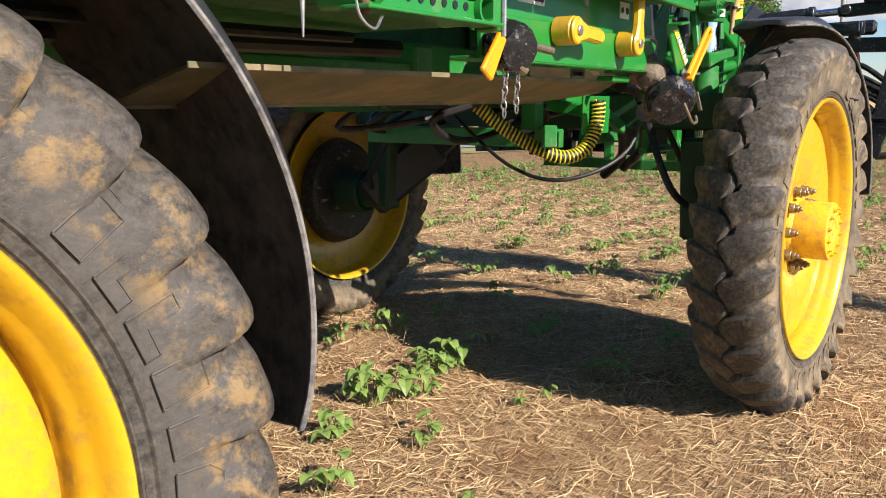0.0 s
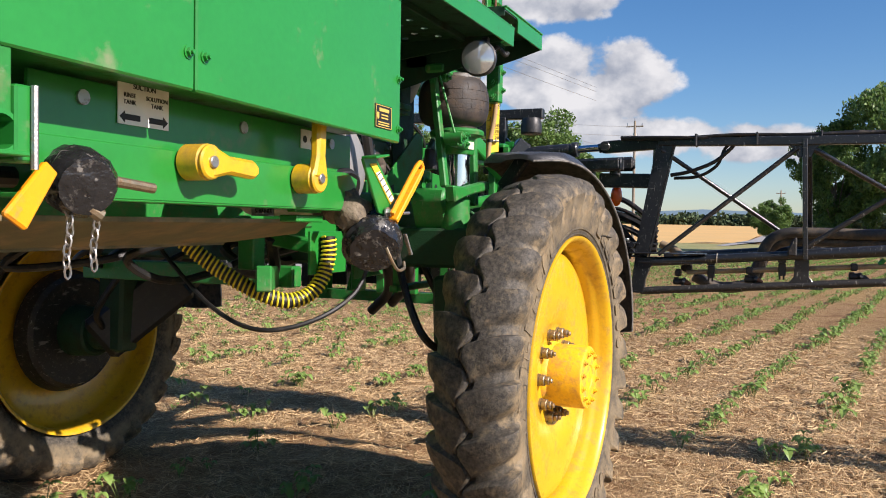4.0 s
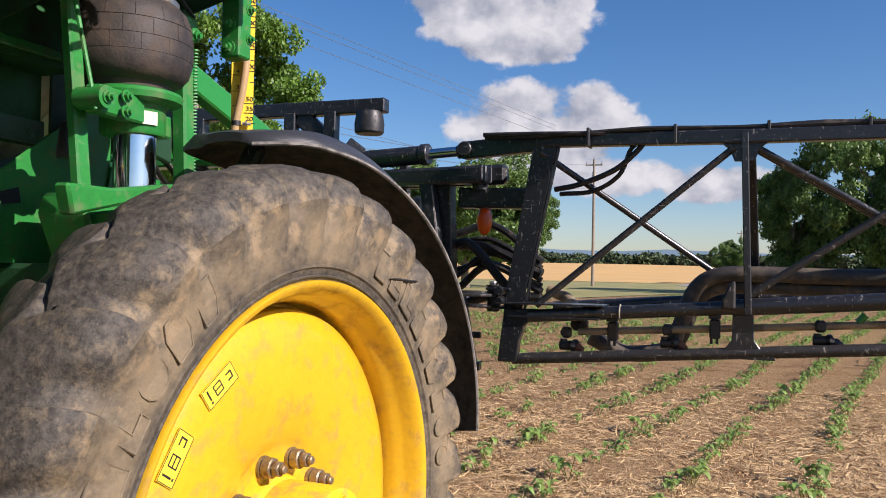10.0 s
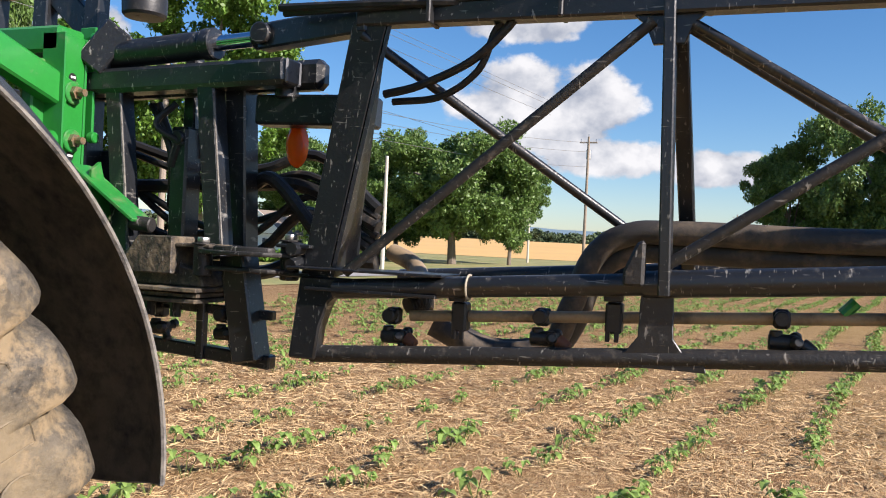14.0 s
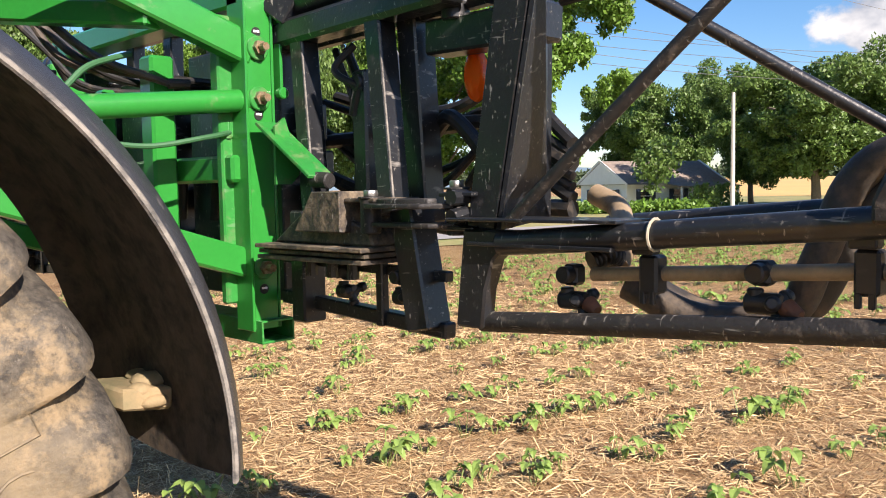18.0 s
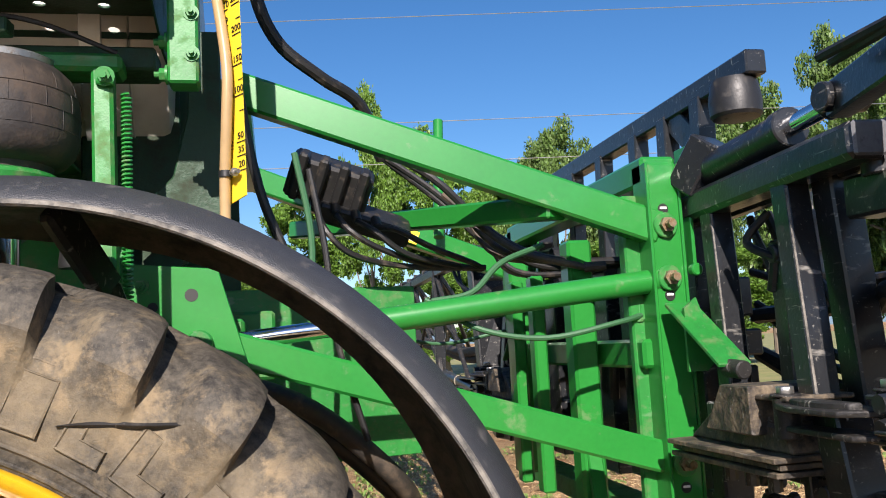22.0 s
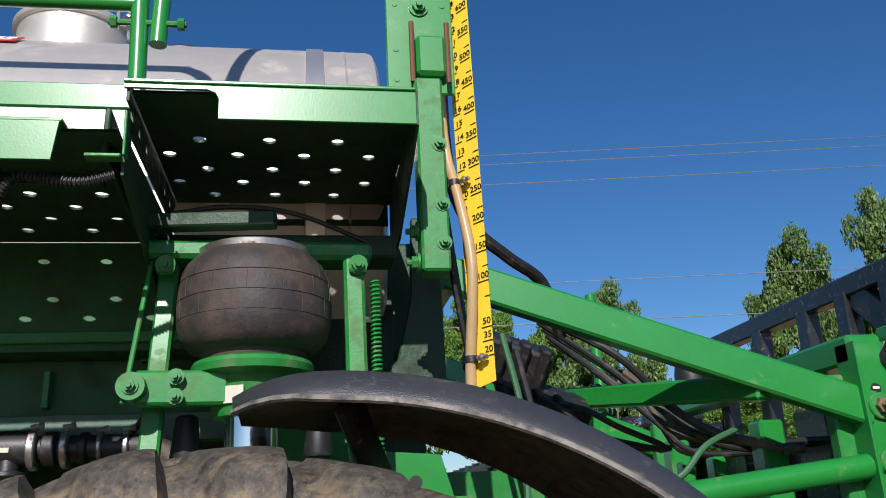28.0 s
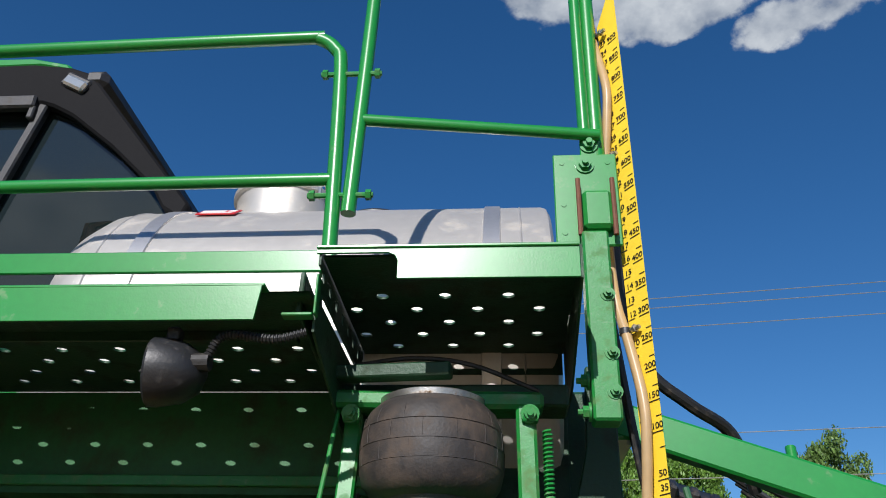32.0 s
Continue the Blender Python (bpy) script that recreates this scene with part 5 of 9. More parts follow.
# rear suspension strut with air spring
AX, AY = 4.625, 1.47
bm = B()
lathe(bm, [(0.040, 2.365), (0.112, 2.367), (0.139, 2.356), (0.162, 2.333), (0.1745, 2.298), (0.180, 2.262), (0.181, 2.225), (0.179, 2.190), (0.170, 2.156), (0.150, 2.132), (0.122, 2.122), (0.120, 2.114), (0.117, 2.098), (0.050, 2.098)],
      Matrix.Translation((AX, AY, 0)) @ Matrix.Rotation(radians(90), 4, "X"), 56)
air = part("air_spring", bm, AIRBAG, sprayer, "round black rubber air spring with brown dust")
bm = B()
for k, (h, rr, rn) in enumerate(((2.195, 0.1800, 0.1818), (2.240, 0.1816, 0.1790), (2.288, 0.1775, 0.160))):
    pipe(bm, [(AX + rr * math.cos(a), AY + rr * math.sin(a), h) for a in np.linspace(0, 2 * math.pi, 49)], 0.0008, 5, 1)
    for i in range(14):
        a = 2 * math.pi * (i + 0.4 * k) / 14
        pipe(bm, [(AX + r1 * math.cos(a), AY + r1 * math.sin(a), h1) for r1, h1 in ((rr, h), ((rr + rn) / 2 + 0.002 * k, h + 0.023), (rn, h + 0.046))], 0.0005, 4, 2)
part("moulding_ridge", bm, AIRBAG, air)
part("crimp_ring", lathe(B(), [(0.136, 2.358), (0.138, 2.372), (0.126, 2.378), (0.05, 2.380)], Matrix.Translation((AX, AY, 0)) @ Matrix.Rotation(radians(90), 4, "X"), 48), STEEL, air, "bright crimped steel ring")
bm = B()
lathe(bm, [(0.03, 2.100), (0.118, 2.104), (0.134, 2.098), (0.140, 2.088), (0.136, 2.072), (0.10, 2.062), (0.092, 2.05), (0.092, 1.985), (0.086, 1.975), (0.03, 1.975)], Matrix.Translation((AX, AY - 0.02, 0)) @ Matrix.Rotation(radians(90), 4, "X"), 48)
strut = part("strut_head", bm, GREEN_WORN, sprayer, "green cast strut head below the air spring")
part("strut_piston", rod(B(), (AX, AY - 0.03, 1.76), (AX, AY - 0.03, 1.99), 0.060, 32), CHROME, strut, "polished chrome piston")
part("rating_label", box(B(), (AX - 0.035, AY - 0.110, 2.018), (0.046, 0.004, 0.038), (0, 0, -20), bev=0), PAPER, strut)
bm = B()
beam(bm, (AX - 0.245, AY - 0.10, 2.035), (AX - 0.05, AY - 0.08, 2.035), 0.05, 0.075, 0.006)
beam(bm, (AX - 0.05, AY, 2.035), (AX + 0.22, AY + 0.05, 2.035), 0.06, 0.07, 0.006)
rod(bm, (AX - 0.245, AY - 0.15, 2.035), (AX - 0.245, AY - 0.06, 2.035), 0.030, 20)
part("torque_arm", bm, GREEN_WORN, strut)
bm = B()
for dx, dz in ((-0.245, 0.0), (-0.155, 0.020), (-0.155, -0.022)):
    bolt(bm, (AX + dx, AY - 0.13 if dx > -0.2 else AY - 0.15, 2.035 + dz), (0, -1, 0), 0.012, 0.014)
part("arm_bolt", bm, GREEN_WORN, strut)
bm = B()
lathe(bm, [(0.02, 1.995), (0.026, 1.99), (0.030, 1.95), (0.036, 1.90), (0.034, 1.892), (0.01, 1.892)], Matrix.Translation((AX - 0.155, AY + 0.06, 0)) @ Matrix.Rotation(radians(90), 4, "X"), 20)
lathe(bm, [(0.02, 1.995), (0.026, 1.99), (0.030, 1.95), (0.036, 1.90), (0.034, 1.892), (0.01, 1.892)], Matrix.Translation((AX + 0.15, AY + 0.08, 0)) @ Matrix.Rotation(radians(90), 4, "X"), 20)
part("bump_stop", bm, BLACK_PLASTIC, strut, "grey rubber bump stops")
# portal that carries the strut
bm = B()
beam(bm, (AX - 0.222, AY - 0.05, 1.80), (AX - 0.205, AY + 0.03, 2.37), 0.034, 0.046, 0.006)
portal = part("strut_portal", bm, GREEN_WORN, sprayer, "worn green strut frame with cast lettering")
part("portal_post", beam(B(), (AX + 0.245, AY - 0.02, 1.72), (AX + 0.235, AY + 0.0, 2.37), 0.055, 0.05, 0.008), GREEN_WORN, portal)
part("portal_crossbar", beam(B(), (AX - 0.26, AY, 2.375), (AX + 0.28, AY + 0.02, 2.375), 0.10, 0.045, 0.01), GREEN_WORN, portal)
bm = B()
for dx in (-0.205, 0.245):
    bolt(bm, (AX + dx, AY - 0.04, 2.335), (0, -1, -0.15), 0.016, 0.018)
    rod(bm, (AX + dx, AY - 0.03, 2.315), (AX + dx, AY - 0.03, 2.350), 0.024, 6, bev=0.003)
part("portal_bolt", bm, GREEN_WORN, portal)
part("link_rod", rod(B(), (AX - 0.262, AY - 0.13, 2.00), (AX - 0.238, AY + 0.00, 2.41), 0.0060, 8), GREEN_WORN, portal)
bm = B()
pts = []
for i in range(46 * 8):
    a = i * 2 * math.pi / 8
    pts.append((AX + 0.288 + 0.0105 * math.cos(a), AY - 0.01 + 0.0105 * math.sin(a), 1.80 + 0.50 * i / 367))
pipe(bm, pts, 0.0036, 5, 1)
part("coil_spring", bm, GREEN, portal, "thin green coil spring")
bm = B()
prism(bm, [(4.45, 1.74), (4.47, 1.80), (4.80, 1.80), (4.86, 1.74), (4.80, 1.62), (4.74, 1.46), (4.58, 1.46)], 0.18, side(1.54), 0.012)
seat = part("strut_seat", bm, GREEN_WORN, sprayer, "olive green cast strut seat")
bm = B()
prism(bm, [(4.24, 1.80), (4.40, 1.80), (4.72, 1.845), (4.74, 1.80), (4.44, 1.76), (4.26, 1.72)], 0.05, side(1.33), 0.008)
part("seat_lip", bm, GREEN_WORN, seat)
bm = B()
beam(bm, (AX - 0.25, AY - 0.05, 2.435), (AX + 0.05, AY - 0.08, 2.435), 0.05, 0.035, 0.004)
beam(bm, (AX - 0.25, AY + 0.10, 2.41), (AX + 0.35, AY + 0.10, 2.41), 0.12, 0.06, 0.006)
part("spring_top_bracket", bm, GREEN_DARK, portal)
bm = B()
pipe(bm, [(AX - 0.2, AY - 0.05, 2.46), (AX - 0.05, AY - 0.06, 2.475), (AX + 0.1, AY - 0.05, 2.46), (AX + 0.27, AY - 0.02, 2.40)], 0.006, 6)
part("air_line", bm, HOSE_BLACK, portal)

# inner wall below the walkway
# these panels carry their shade in the darkened green
wall = None
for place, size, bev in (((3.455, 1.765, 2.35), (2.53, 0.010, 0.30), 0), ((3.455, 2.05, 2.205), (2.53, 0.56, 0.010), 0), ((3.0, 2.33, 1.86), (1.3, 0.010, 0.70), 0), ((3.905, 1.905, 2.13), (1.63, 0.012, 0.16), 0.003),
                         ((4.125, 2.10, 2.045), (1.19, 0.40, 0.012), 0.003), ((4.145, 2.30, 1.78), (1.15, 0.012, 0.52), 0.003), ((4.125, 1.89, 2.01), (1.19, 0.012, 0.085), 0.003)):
    one = part("inner_panel", box(B(), place, size, bev=bev), GREEN_SHADED, sprayer, "flat green inner side panel")
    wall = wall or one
# added dark sheets standing in for the shaded hollow behind the air spring
part("dark_backing", box(B(), (4.93, 2.32, 1.97), (0.42, 0.014, 1.18), bev=0.003), GREEN_DARK, wall, "dark backing plate added to fill the shaded hollow")
part("dark_backing", box(B(), (4.86, 1.87, 2.20), (0.27, 0.012, 0.56), bev=0.003), GREEN_DARK, wall)
bm = B()
beam(bm, (2.4, 1.752, 2.235), (4.70, 1.752, 2.235), 0.02, 0.03, 0.003)
beam(bm, (2.4, 2.315, 1.60), (3.5, 2.315, 1.60), 0.02, 0.12, 0.004)
beam(bm, (3.60, 2.28, 1.60), (4.70, 2.28, 1.60), 0.02, 0.10, 0.004)
for x, z, h in ((3.65, 1.93, 0.07), (4.05, 2.12, 0.10), (4.16, 1.97, 0.09), (4.02, 1.86, 0.08), (4.3, 2.22, 0.06)):
    box(bm, (x, 1.885 if z > 2.05 else 2.285, z), (0.018, 0.03, h), bev=0.002)
part("panel_rib", bm, GREEN_WORN, wall)
bm = B()
prism(bm, [(3.98, 1.54), (4.45, 1.54), (4.45, 1.86), (4.25, 1.92), (3.98, 1.74)], 0.03, side(2.05), 0.004)
beam(bm, (3.78, 1.70, 1.50), (3.78, 2.2, 1.58), 0.08, 0.06)
prism(bm, [(3.62, 1.40), (3.92, 1.40), (3.92, 1.58), (3.62, 1.58)], 0.012, side(1.70), 0.002)
part("frame_gusset", bm, GREEN, wall, "green side gusset plates")
bm = B()
prism(bm, [(4.367, 1.852), (4.445, 1.868), (4.785, 2.118), (4.865, 2.100), (4.865, 1.600), (4.367, 1.600)], 0.010, side(1.752), 0.002)
brace_plate = part("brace_plate", bm, GREEN_WORN, wall, "diagonal green brace plate")
part("plate_slot", prism(B(), [(4.43, 1.80), (4.50, 1.82), (4.51, 1.775), (4.44, 1.765)], 0.002, side(1.7455)), INK, brace_plate)
part("brace_plate", beam(B(), (5.05, 2.28, 1.58), (5.75, 2.40, 1.58), 0.012, 0.60, 0.003), GREEN_WORN, wall)
part("lower_sill", beam(B(), (3.56, 1.878, 2.012), (4.71, 1.878, 2.012), 0.010, 0.075, 0.002), DUSTY_SKYLIT_GREEN, wall, "dusty lower sill with bolts, tinted by bluish skylight")
bm = B()
for x in (3.70, 4.02, 4.34, 4.66):
    bolt(bm, (x, 1.873, 2.005), (0, -1, 0), 0.013, 0.014)
part("panel_stud", bm, DUSTY_SKYLIT_GREEN, wall)
part("panel_hose", pipe(B(), [(4.40, 1.74, 2.20), (4.36, 1.76, 2.12), (4.33, 1.80, 2.05), (4.28, 1.84, 1.99), (4.20, 1.84, 1.97)], 0.008, 8), HOSE_BLACK, wall)
bm = B()
for (x, y, z) in ((4.06, 1.85, 1.72), (4.30, 1.66, 1.66)):
    beam(bm, (x, y, z - 0.10), (x, y, z + 0.10), 0.012, 0.05, 0.004)
    beam(bm, (x - 0.025, y - 0.02, z + 0.10), (x + 0.03, y - 0.02, z + 0.10), 0.05, 0.012, 0.004)
part("frame_tab", bm, GREEN_WORN, wall)

# stainless inductor with valves and plumbing
bm = B()
lathe(bm, [(0.02, -0.022), (0.09, -0.018), (0.145, -0.004), (0.172, 0.016), (0.182, 0.05), (0.182, 0.40), (0.16, 0.43), (0.02, 0.44)], Matrix.Translation((3.362, 1.385, 1.822)), 56)
inductor = part("stainless_canister", bm, CANISTER, sprayer, "grey stainless filler drum with a domed end")
part("drum_band", lathe(B(), [(0.183, 0.075), (0.187, 0.08), (0.187, 0.105), (0.183, 0.11)], Matrix.Translation((3.362, 1.385, 1.822)), 56), STEEL, inductor)
part("filler_neck", lathe(B(), [(0.075, 1.98), (0.075, 2.075), (0.092, 2.080), (0.092, 2.095), (0.02, 2.10)], Matrix.Translation((3.30, 1.52, 0)) @ Matrix.Rotation(radians(90), 4, "X"), 36), CANISTER, inductor, "grey filler neck")
bm = B()
pipe(bm, [(3.52, 1.62, 1.93), (3.68, 1.74, 1.95), (3.80, 1.78, 1.955), (4.30, 1.785, 1.952)], 0.034, 16, 4)
rod(bm, (3.955, 1.78, 1.955), (4.060, 1.78, 1.955), 0.047, 24, bev=0.004)
rod(bm, (4.010, 1.775, 1.955), (4.010, 1.765, 1.885), 0.028, 18)
rod(bm, (4.010, 1.766, 1.895), (4.010, 1.764, 1.880), 0.046, 20, bev=0.003)
manifold = part("manifold", bm, BLACK_PLASTIC, sprayer, "dark plastic plumbing manifold with steel clamps")
for x, r, w, mt in ((3.790, 0.050, 0.016, STEEL), (3.825, 0.046, 0.010, BLACK_PLASTIC), (3.905, 0.046, 0.010, BLACK_PLASTIC), (3.940, 0.053, 0.020, STEEL), (4.066, 0.054, 0.020, STEEL), (4.105, 0.044, 0.034, HOSE_BLACK), (4.143, 0.052, 0.018, STEEL), (4.185, 0.040, 0.020, HOSE_BLACK),
                      (4.225, 0.040, 0.012, STEEL), (4.290, 0.042, 0.014, STEEL)):
    clamp = part("hose_clamp", rod(B(), (x - w / 2, 1.782, 1.954), (x + w / 2, 1.782, 1.954), r, 24, bev=0.003), mt, manifold)
    if mt == STEEL:
        part("clamp_screw", rod(rod(B(), (x - 0.010, 1.765, 1.954 + r), (x + 0.014, 1.765, 1.957 + r), 0.006, 8), (x + 0.012, 1.765, 1.957 + r), (x + 0.020, 1.765, 1.958 + r), 0.010, 6), STEEL, clamp)
part("tee_label", box(B(), (4.005, 1.733, 1.950), (0.028, 0.003, 0.012), bev=0), PAPER, manifold)
bm = B()
pipe(bm, [(4.28, 1.785, 1.952), (4.355, 1.785, 1.950), (4.405, 1.78, 1.915), (4.385, 1.775, 1.875), (4.30, 1.775, 1.862), (4.18, 1.78, 1.862)], 0.032, 14)
part("brown_hose", bm, HOSE_BROWN, manifold, "brown rubber hose elbow")
bm = B()
box(bm, (3.866, 1.775, 1.955), (0.050, 0.085, 0.095), bev=0.008)
box(bm, (3.70, 1.72, 1.84), (0.14, 0.10, 0.09), bev=0.008)
box(bm, (3.72, 1.72, 1.72), (0.12, 0.10, 0.10), bev=0.008)
rod(bm, (3.78, 1.72, 1.72), (3.95, 1.74, 1.72), 0.03, 14)
part("valve_block", bm, BLACK_PLASTIC, manifold, "black valve block")
bm = B()
prism(bm, [(-0.016, -0.09), (0.016, -0.09), (0.022, 0.09), (-0.022, 0.09)], 0.014, pose(3.652, 1.50, 1.735, 90, 0, 0) @ Matrix.Rotation(radians(-34), 4, "Z"), 0.004)
part("valve_lever", bm, ORANGE, manifold, "orange valve lever")
bm = B()
pipe(bm, [(3.50, 1.46, 1.63), (3.56, 1.43, 1.62), (3.60, 1.38, 1.585), (3.60, 1.34, 1.54), (3.54, 1.31, 1.505), (3.44, 1.29, 1.50), (3.33, 1.28, 1.51)], 0.040, 14)
pipe(bm, [(3.315, 1.30, 2.25), (3.339, 1.30, 2.017), (3.378, 1.30, 1.893), (3.416, 1.30, 1.775), (3.468, 1.30, 1.710), (3.524, 1.31, 1.629)], 0.019, 10)
rod(bm, (3.575, 1.40, 1.66), (3.60, 1.40, 1.56), 0.035, 14)
rod(bm, (3.60, 1.40, 1.56), (3.66, 1.39, 1.52), 0.028, 14)
part("plumbing_hose", bm, HOSE_BLACK, manifold, "thick black rubber plumbing hose")

bm = B()
prism(bm, [(-0.055, -0.012), (-0.045, -0.020), (0.03, -0.012), (0.05, -0.018), (0.058, 0.0), (0.05, 0.018), (0.03, 0.012), (-0.045, 0.020), (-0.055, 0.012)], 0.014, side(1.722) @ Matrix.Translation((3.866, 1.958, 0)), 0.004)
part("valve_lever", bm, YELLOW, manifold, "yellow ball valve lever")
part("lever_screw", rod(B(), (3.826, 1.716, 1.958), (3.826, 1.709, 1.958), 0.009, 6), STEEL, manifold)

# quick-fill coupling at the tail of the valve panel
bm = B()
lathe(bm, [(0.02, -0.095), (0.070, -0.095), (0.088, -0.082), (0.094, -0.05), (0.093, -0.01), (0.086, 0.005), (0.098, 0.012), (0.100, 0.034), (0.088, 0.042), (0.080, 0.075), (0.02, 0.08)],
      Matrix.Translation((2.905, 1.035, 1.568)) @ Matrix.Diagonal((0.92, 0.92, 0.92, 1)) @ Matrix.Rotation(radians(-55), 4, "Z") @ Matrix.Rotation(radians(32), 4, "X") @ Matrix.Rotation(radians(180), 4, "Z"), 28)
for v in bm.verts:
    v.co += 0.007 * noise.noise_vector(v.co * 19) + 0.003 * noise.noise_vector(v.co * 60)
coupling = part("fill_coupling", bm, WRAP, sprayer, "fill coupling wrapped in shiny black plastic film")
bm = B()
pipe(bm, [(2.885, 1.20, 1.735), (2.90, 1.30, 1.80), (2.95, 1.50, 1.86)], 0.075, 16, 4)
neck = part("coupling_elbow", bm, HOSE_BLACK, coupling)
for k in range(3):
    c0 = Vector((2.868, 1.135, 1.695)).lerp(Vector((2.885, 1.215, 1.755)), k / 2)
    part("clamp_band", rod(B(), c0, c0 + Vector((0.004, 0.020, 0.015)), 0.092 - 0.004 * (k % 2), 28, bev=0.004), (BLACK_PLASTIC, STEEL, BLACK_PLASTIC)[k], neck)
bm = B()
lathe(bm, [(0.035, -0.065), (0.055, -0.05), (0.060, -0.03), (0.050, 0.0), (0.058, 0.025), (0.050, 0.05), (0.035, 0.06)],
      Matrix.Translation((2.870, 1.10, 1.655)) @ Matrix.Rotation(radians(-8), 4, "Z") @ Matrix.Rotation(radians(38), 4, "X"), 30)
for v in bm.verts:
    v.co += 0.020 * noise.noise_vector(v.co * 17) + 0.008 * noise.noise_vector(v.co * 55)
part("torn_wrap", bm, MUD_WRAP, coupling, "torn muddy plastic wrapping round the neck")
bm = B()
prism(bm, [(2.768, 1.800), (2.845, 1.812), (2.990, 1.690), (2.985, 1.665), (2.950, 1.630), (2.870, 1.648)], 0.010, side(0.998), 0.002)
beam(bm, (2.768, 0.975, 1.803), (2.850, 0.975, 1.815), 0.05, 0.008, 0.002)
plate = part("coupling_plate", bm, GREEN, coupling, "green coupling bracket")
bm = B()
prism(bm, [(2.806, 1.788), (2.842, 1.792), (2.968, 1.690), (2.940, 1.674)], 0.003, side(0.991))
decal = part("warning_decal", bm, DECAL_YELLOW, plate, "yellow and white warning sticker")
bm = B()
prism(bm, [(2.838, 1.763), (2.862, 1.770), (2.958, 1.692), (2.938, 1.680)], 0.002, side(0.9885))
part("warning_text_panel", bm, WHITE, decal)
for k in range(5):
    p0 = Vector((2.846 + 0.019 * k, 0.9868, 1.757 - 0.0157 * k))
    part("label_bar", beam(B(), p0, p0 + Vector((0.018, 0, 0.010)), 0.001, 0.004, 0), INK, decal)
bm = B()
a, b = Vector((2.912, 0.965, 1.632)), Vector((3.085, 0.955, 1.802))
d = (b - a).normalized()
sd = Vector((d.z, 0, -d.x)) * 0.019
pipe(bm, [a + sd * 0.9, b - d * 0.03 + sd, b + d * 0.004, b - d * 0.03 - sd, a - sd * 0.9], 0.008, 8, 5)
beam(bm, a - d * 0.01, b - d * 0.02, 0.012, 0.034, 0.003, up=(0, 1, 0))
part("cam_lever", bm, ORANGE, coupling, "orange cam lever")
bm = B()
bolt(bm, (2.905, 0.985, 1.648), (0, -1, 0), 0.012, 0.016)
rod(bm, (2.985, 0.97, 1.648), (3.020, 0.965, 1.650), 0.005, 8)
part("lever_bolt", bm, STEEL, coupling)
bm = B()
pipe(bm, [(2.845, 0.955, 1.545), (2.855, 0.940, 1.505), (2.885, 0.935, 1.478), (2.925, 0.935, 1.482), (2.945, 0.945, 1.50)], 0.005, 7)
part("cap_ring", bm, BRASSY, coupling)
bm = B()
beam(bm, (2.970, 0.955, 1.585), (2.995, 0.945, 1.520), 0.016, 0.006, 0.002)
part("latch_ear", bm, STEEL, coupling)
bm = B()
rod(bm, (3.36, 1.275, 1.610), (3.395, 1.265, 1.565), 0.014, 12, 0.011, bev=0.003)
part("pale_plug", bm, CLOTH, manifold, "pale plastic plug")

# valve panel
bm = B()
box(bm, (2.32, 1.115, 1.80), (1.16, 0.012, 0.16), bev=0.002)
prism(bm, [(1.74, 1.655), (2.88, 1.655), (2.915, 1.765), (1.74, 1.765)], 0.014, side(1.095), 0.002)
box(bm, (2.31, 1.135, 1.656), (1.14, 0.09, 0.010), bev=0.002)
panel = part("valve_panel", bm, GREEN, sprayer, "green control valve panel")
bm = B()
for x in (1.86, 2.36, 2.78):
    rod(bm, (x, 1.109, 1.845), (x, 1.103, 1.845), 0.015, 12)
part("panel_stud", bm, STEEL, panel)


def valve_handle(x, z, turn, label):
    h = part("valve_handle", rod(rod(B(), (x, 1.088, z), (x, 1.025, z), 0.040, 28, bev=0.006), (x, 1.028, z), (x, 1.016, z), 0.038, 28, bev=0.004), YELLOW, panel, label)
    bm = B()
    prism(bm, [(0.0, -0.036), (0.06, -0.020), (0.15, -0.022), (0.168, -0.010), (0.168, 0.010), (0.15, 0.022), (0.06, 0.020), (0.0, 0.036)], 0.028, pose(x, 1.026, z, 0, 0, 0) @ Matrix.Rotation(radians(90), 4, "X") @ Matrix.Rotation(radians(turn), 4, "Z"), 0.007)
    part("grip", bm, YELLOW, h)
    bm = B()
    rod(bm, (x, 1.018, z), (x, 1.009, z), 0.014, 12, bev=0.002)
    part("screw", bm, STEEL, h)
    return h


valve_handle(2.13, 1.742, -3, "yellow suction valve handle")
valve_handle(2.575, 1.732, 88, "yellow pressure valve handle, upright")
lab = part("suction_label", box(B(), (2.02, 1.106, 1.852), (0.145, 0.003, 0.09), bev=0), WHITE, panel, "white suction valve label with arrows")
for txt, x, z, sz in (("SUCTION", 2.02, 1.885, 0.015), ("RINSE", 1.978, 1.866, 0.013), ("TANK", 1.978, 1.852, 0.013), ("SOLUTION", 2.056, 1.866, 0.013), ("TANK", 2.056, 1.852, 0.013)):
    writing("writing", txt, sz, side(1.1035) @ Matrix.Translation((x, z, 0)), INK, lab)
bm = B()
for x, s in ((1.985, -1), (2.055, 1)):
    box(bm, (x, 1.104, 1.822), (0.045, 0.001, 0.012), bev=0)
    prism(bm, [(x + s * 0.02, 1.81), (x + s * 0.034, 1.822), (x + s * 0.02, 1.834)], 0.001, side(1.104))
part("arrow", bm, INK, lab)
lab = part("valve_label", box(B(), (2.655, 1.106, 1.845), (0.075, 0.003, 0.052), bev=0), WHITE, panel, "small white valve position label")
bm = B()
rod(bm, (2.635, 1.1045, 1.845), (2.635, 1.1035, 1.845), 0.010, 12)
rod(bm, (2.675, 1.1045, 1.845), (2.675, 1.1035, 1.845), 0.012, 12)
part("symbol", bm, INK, lab)
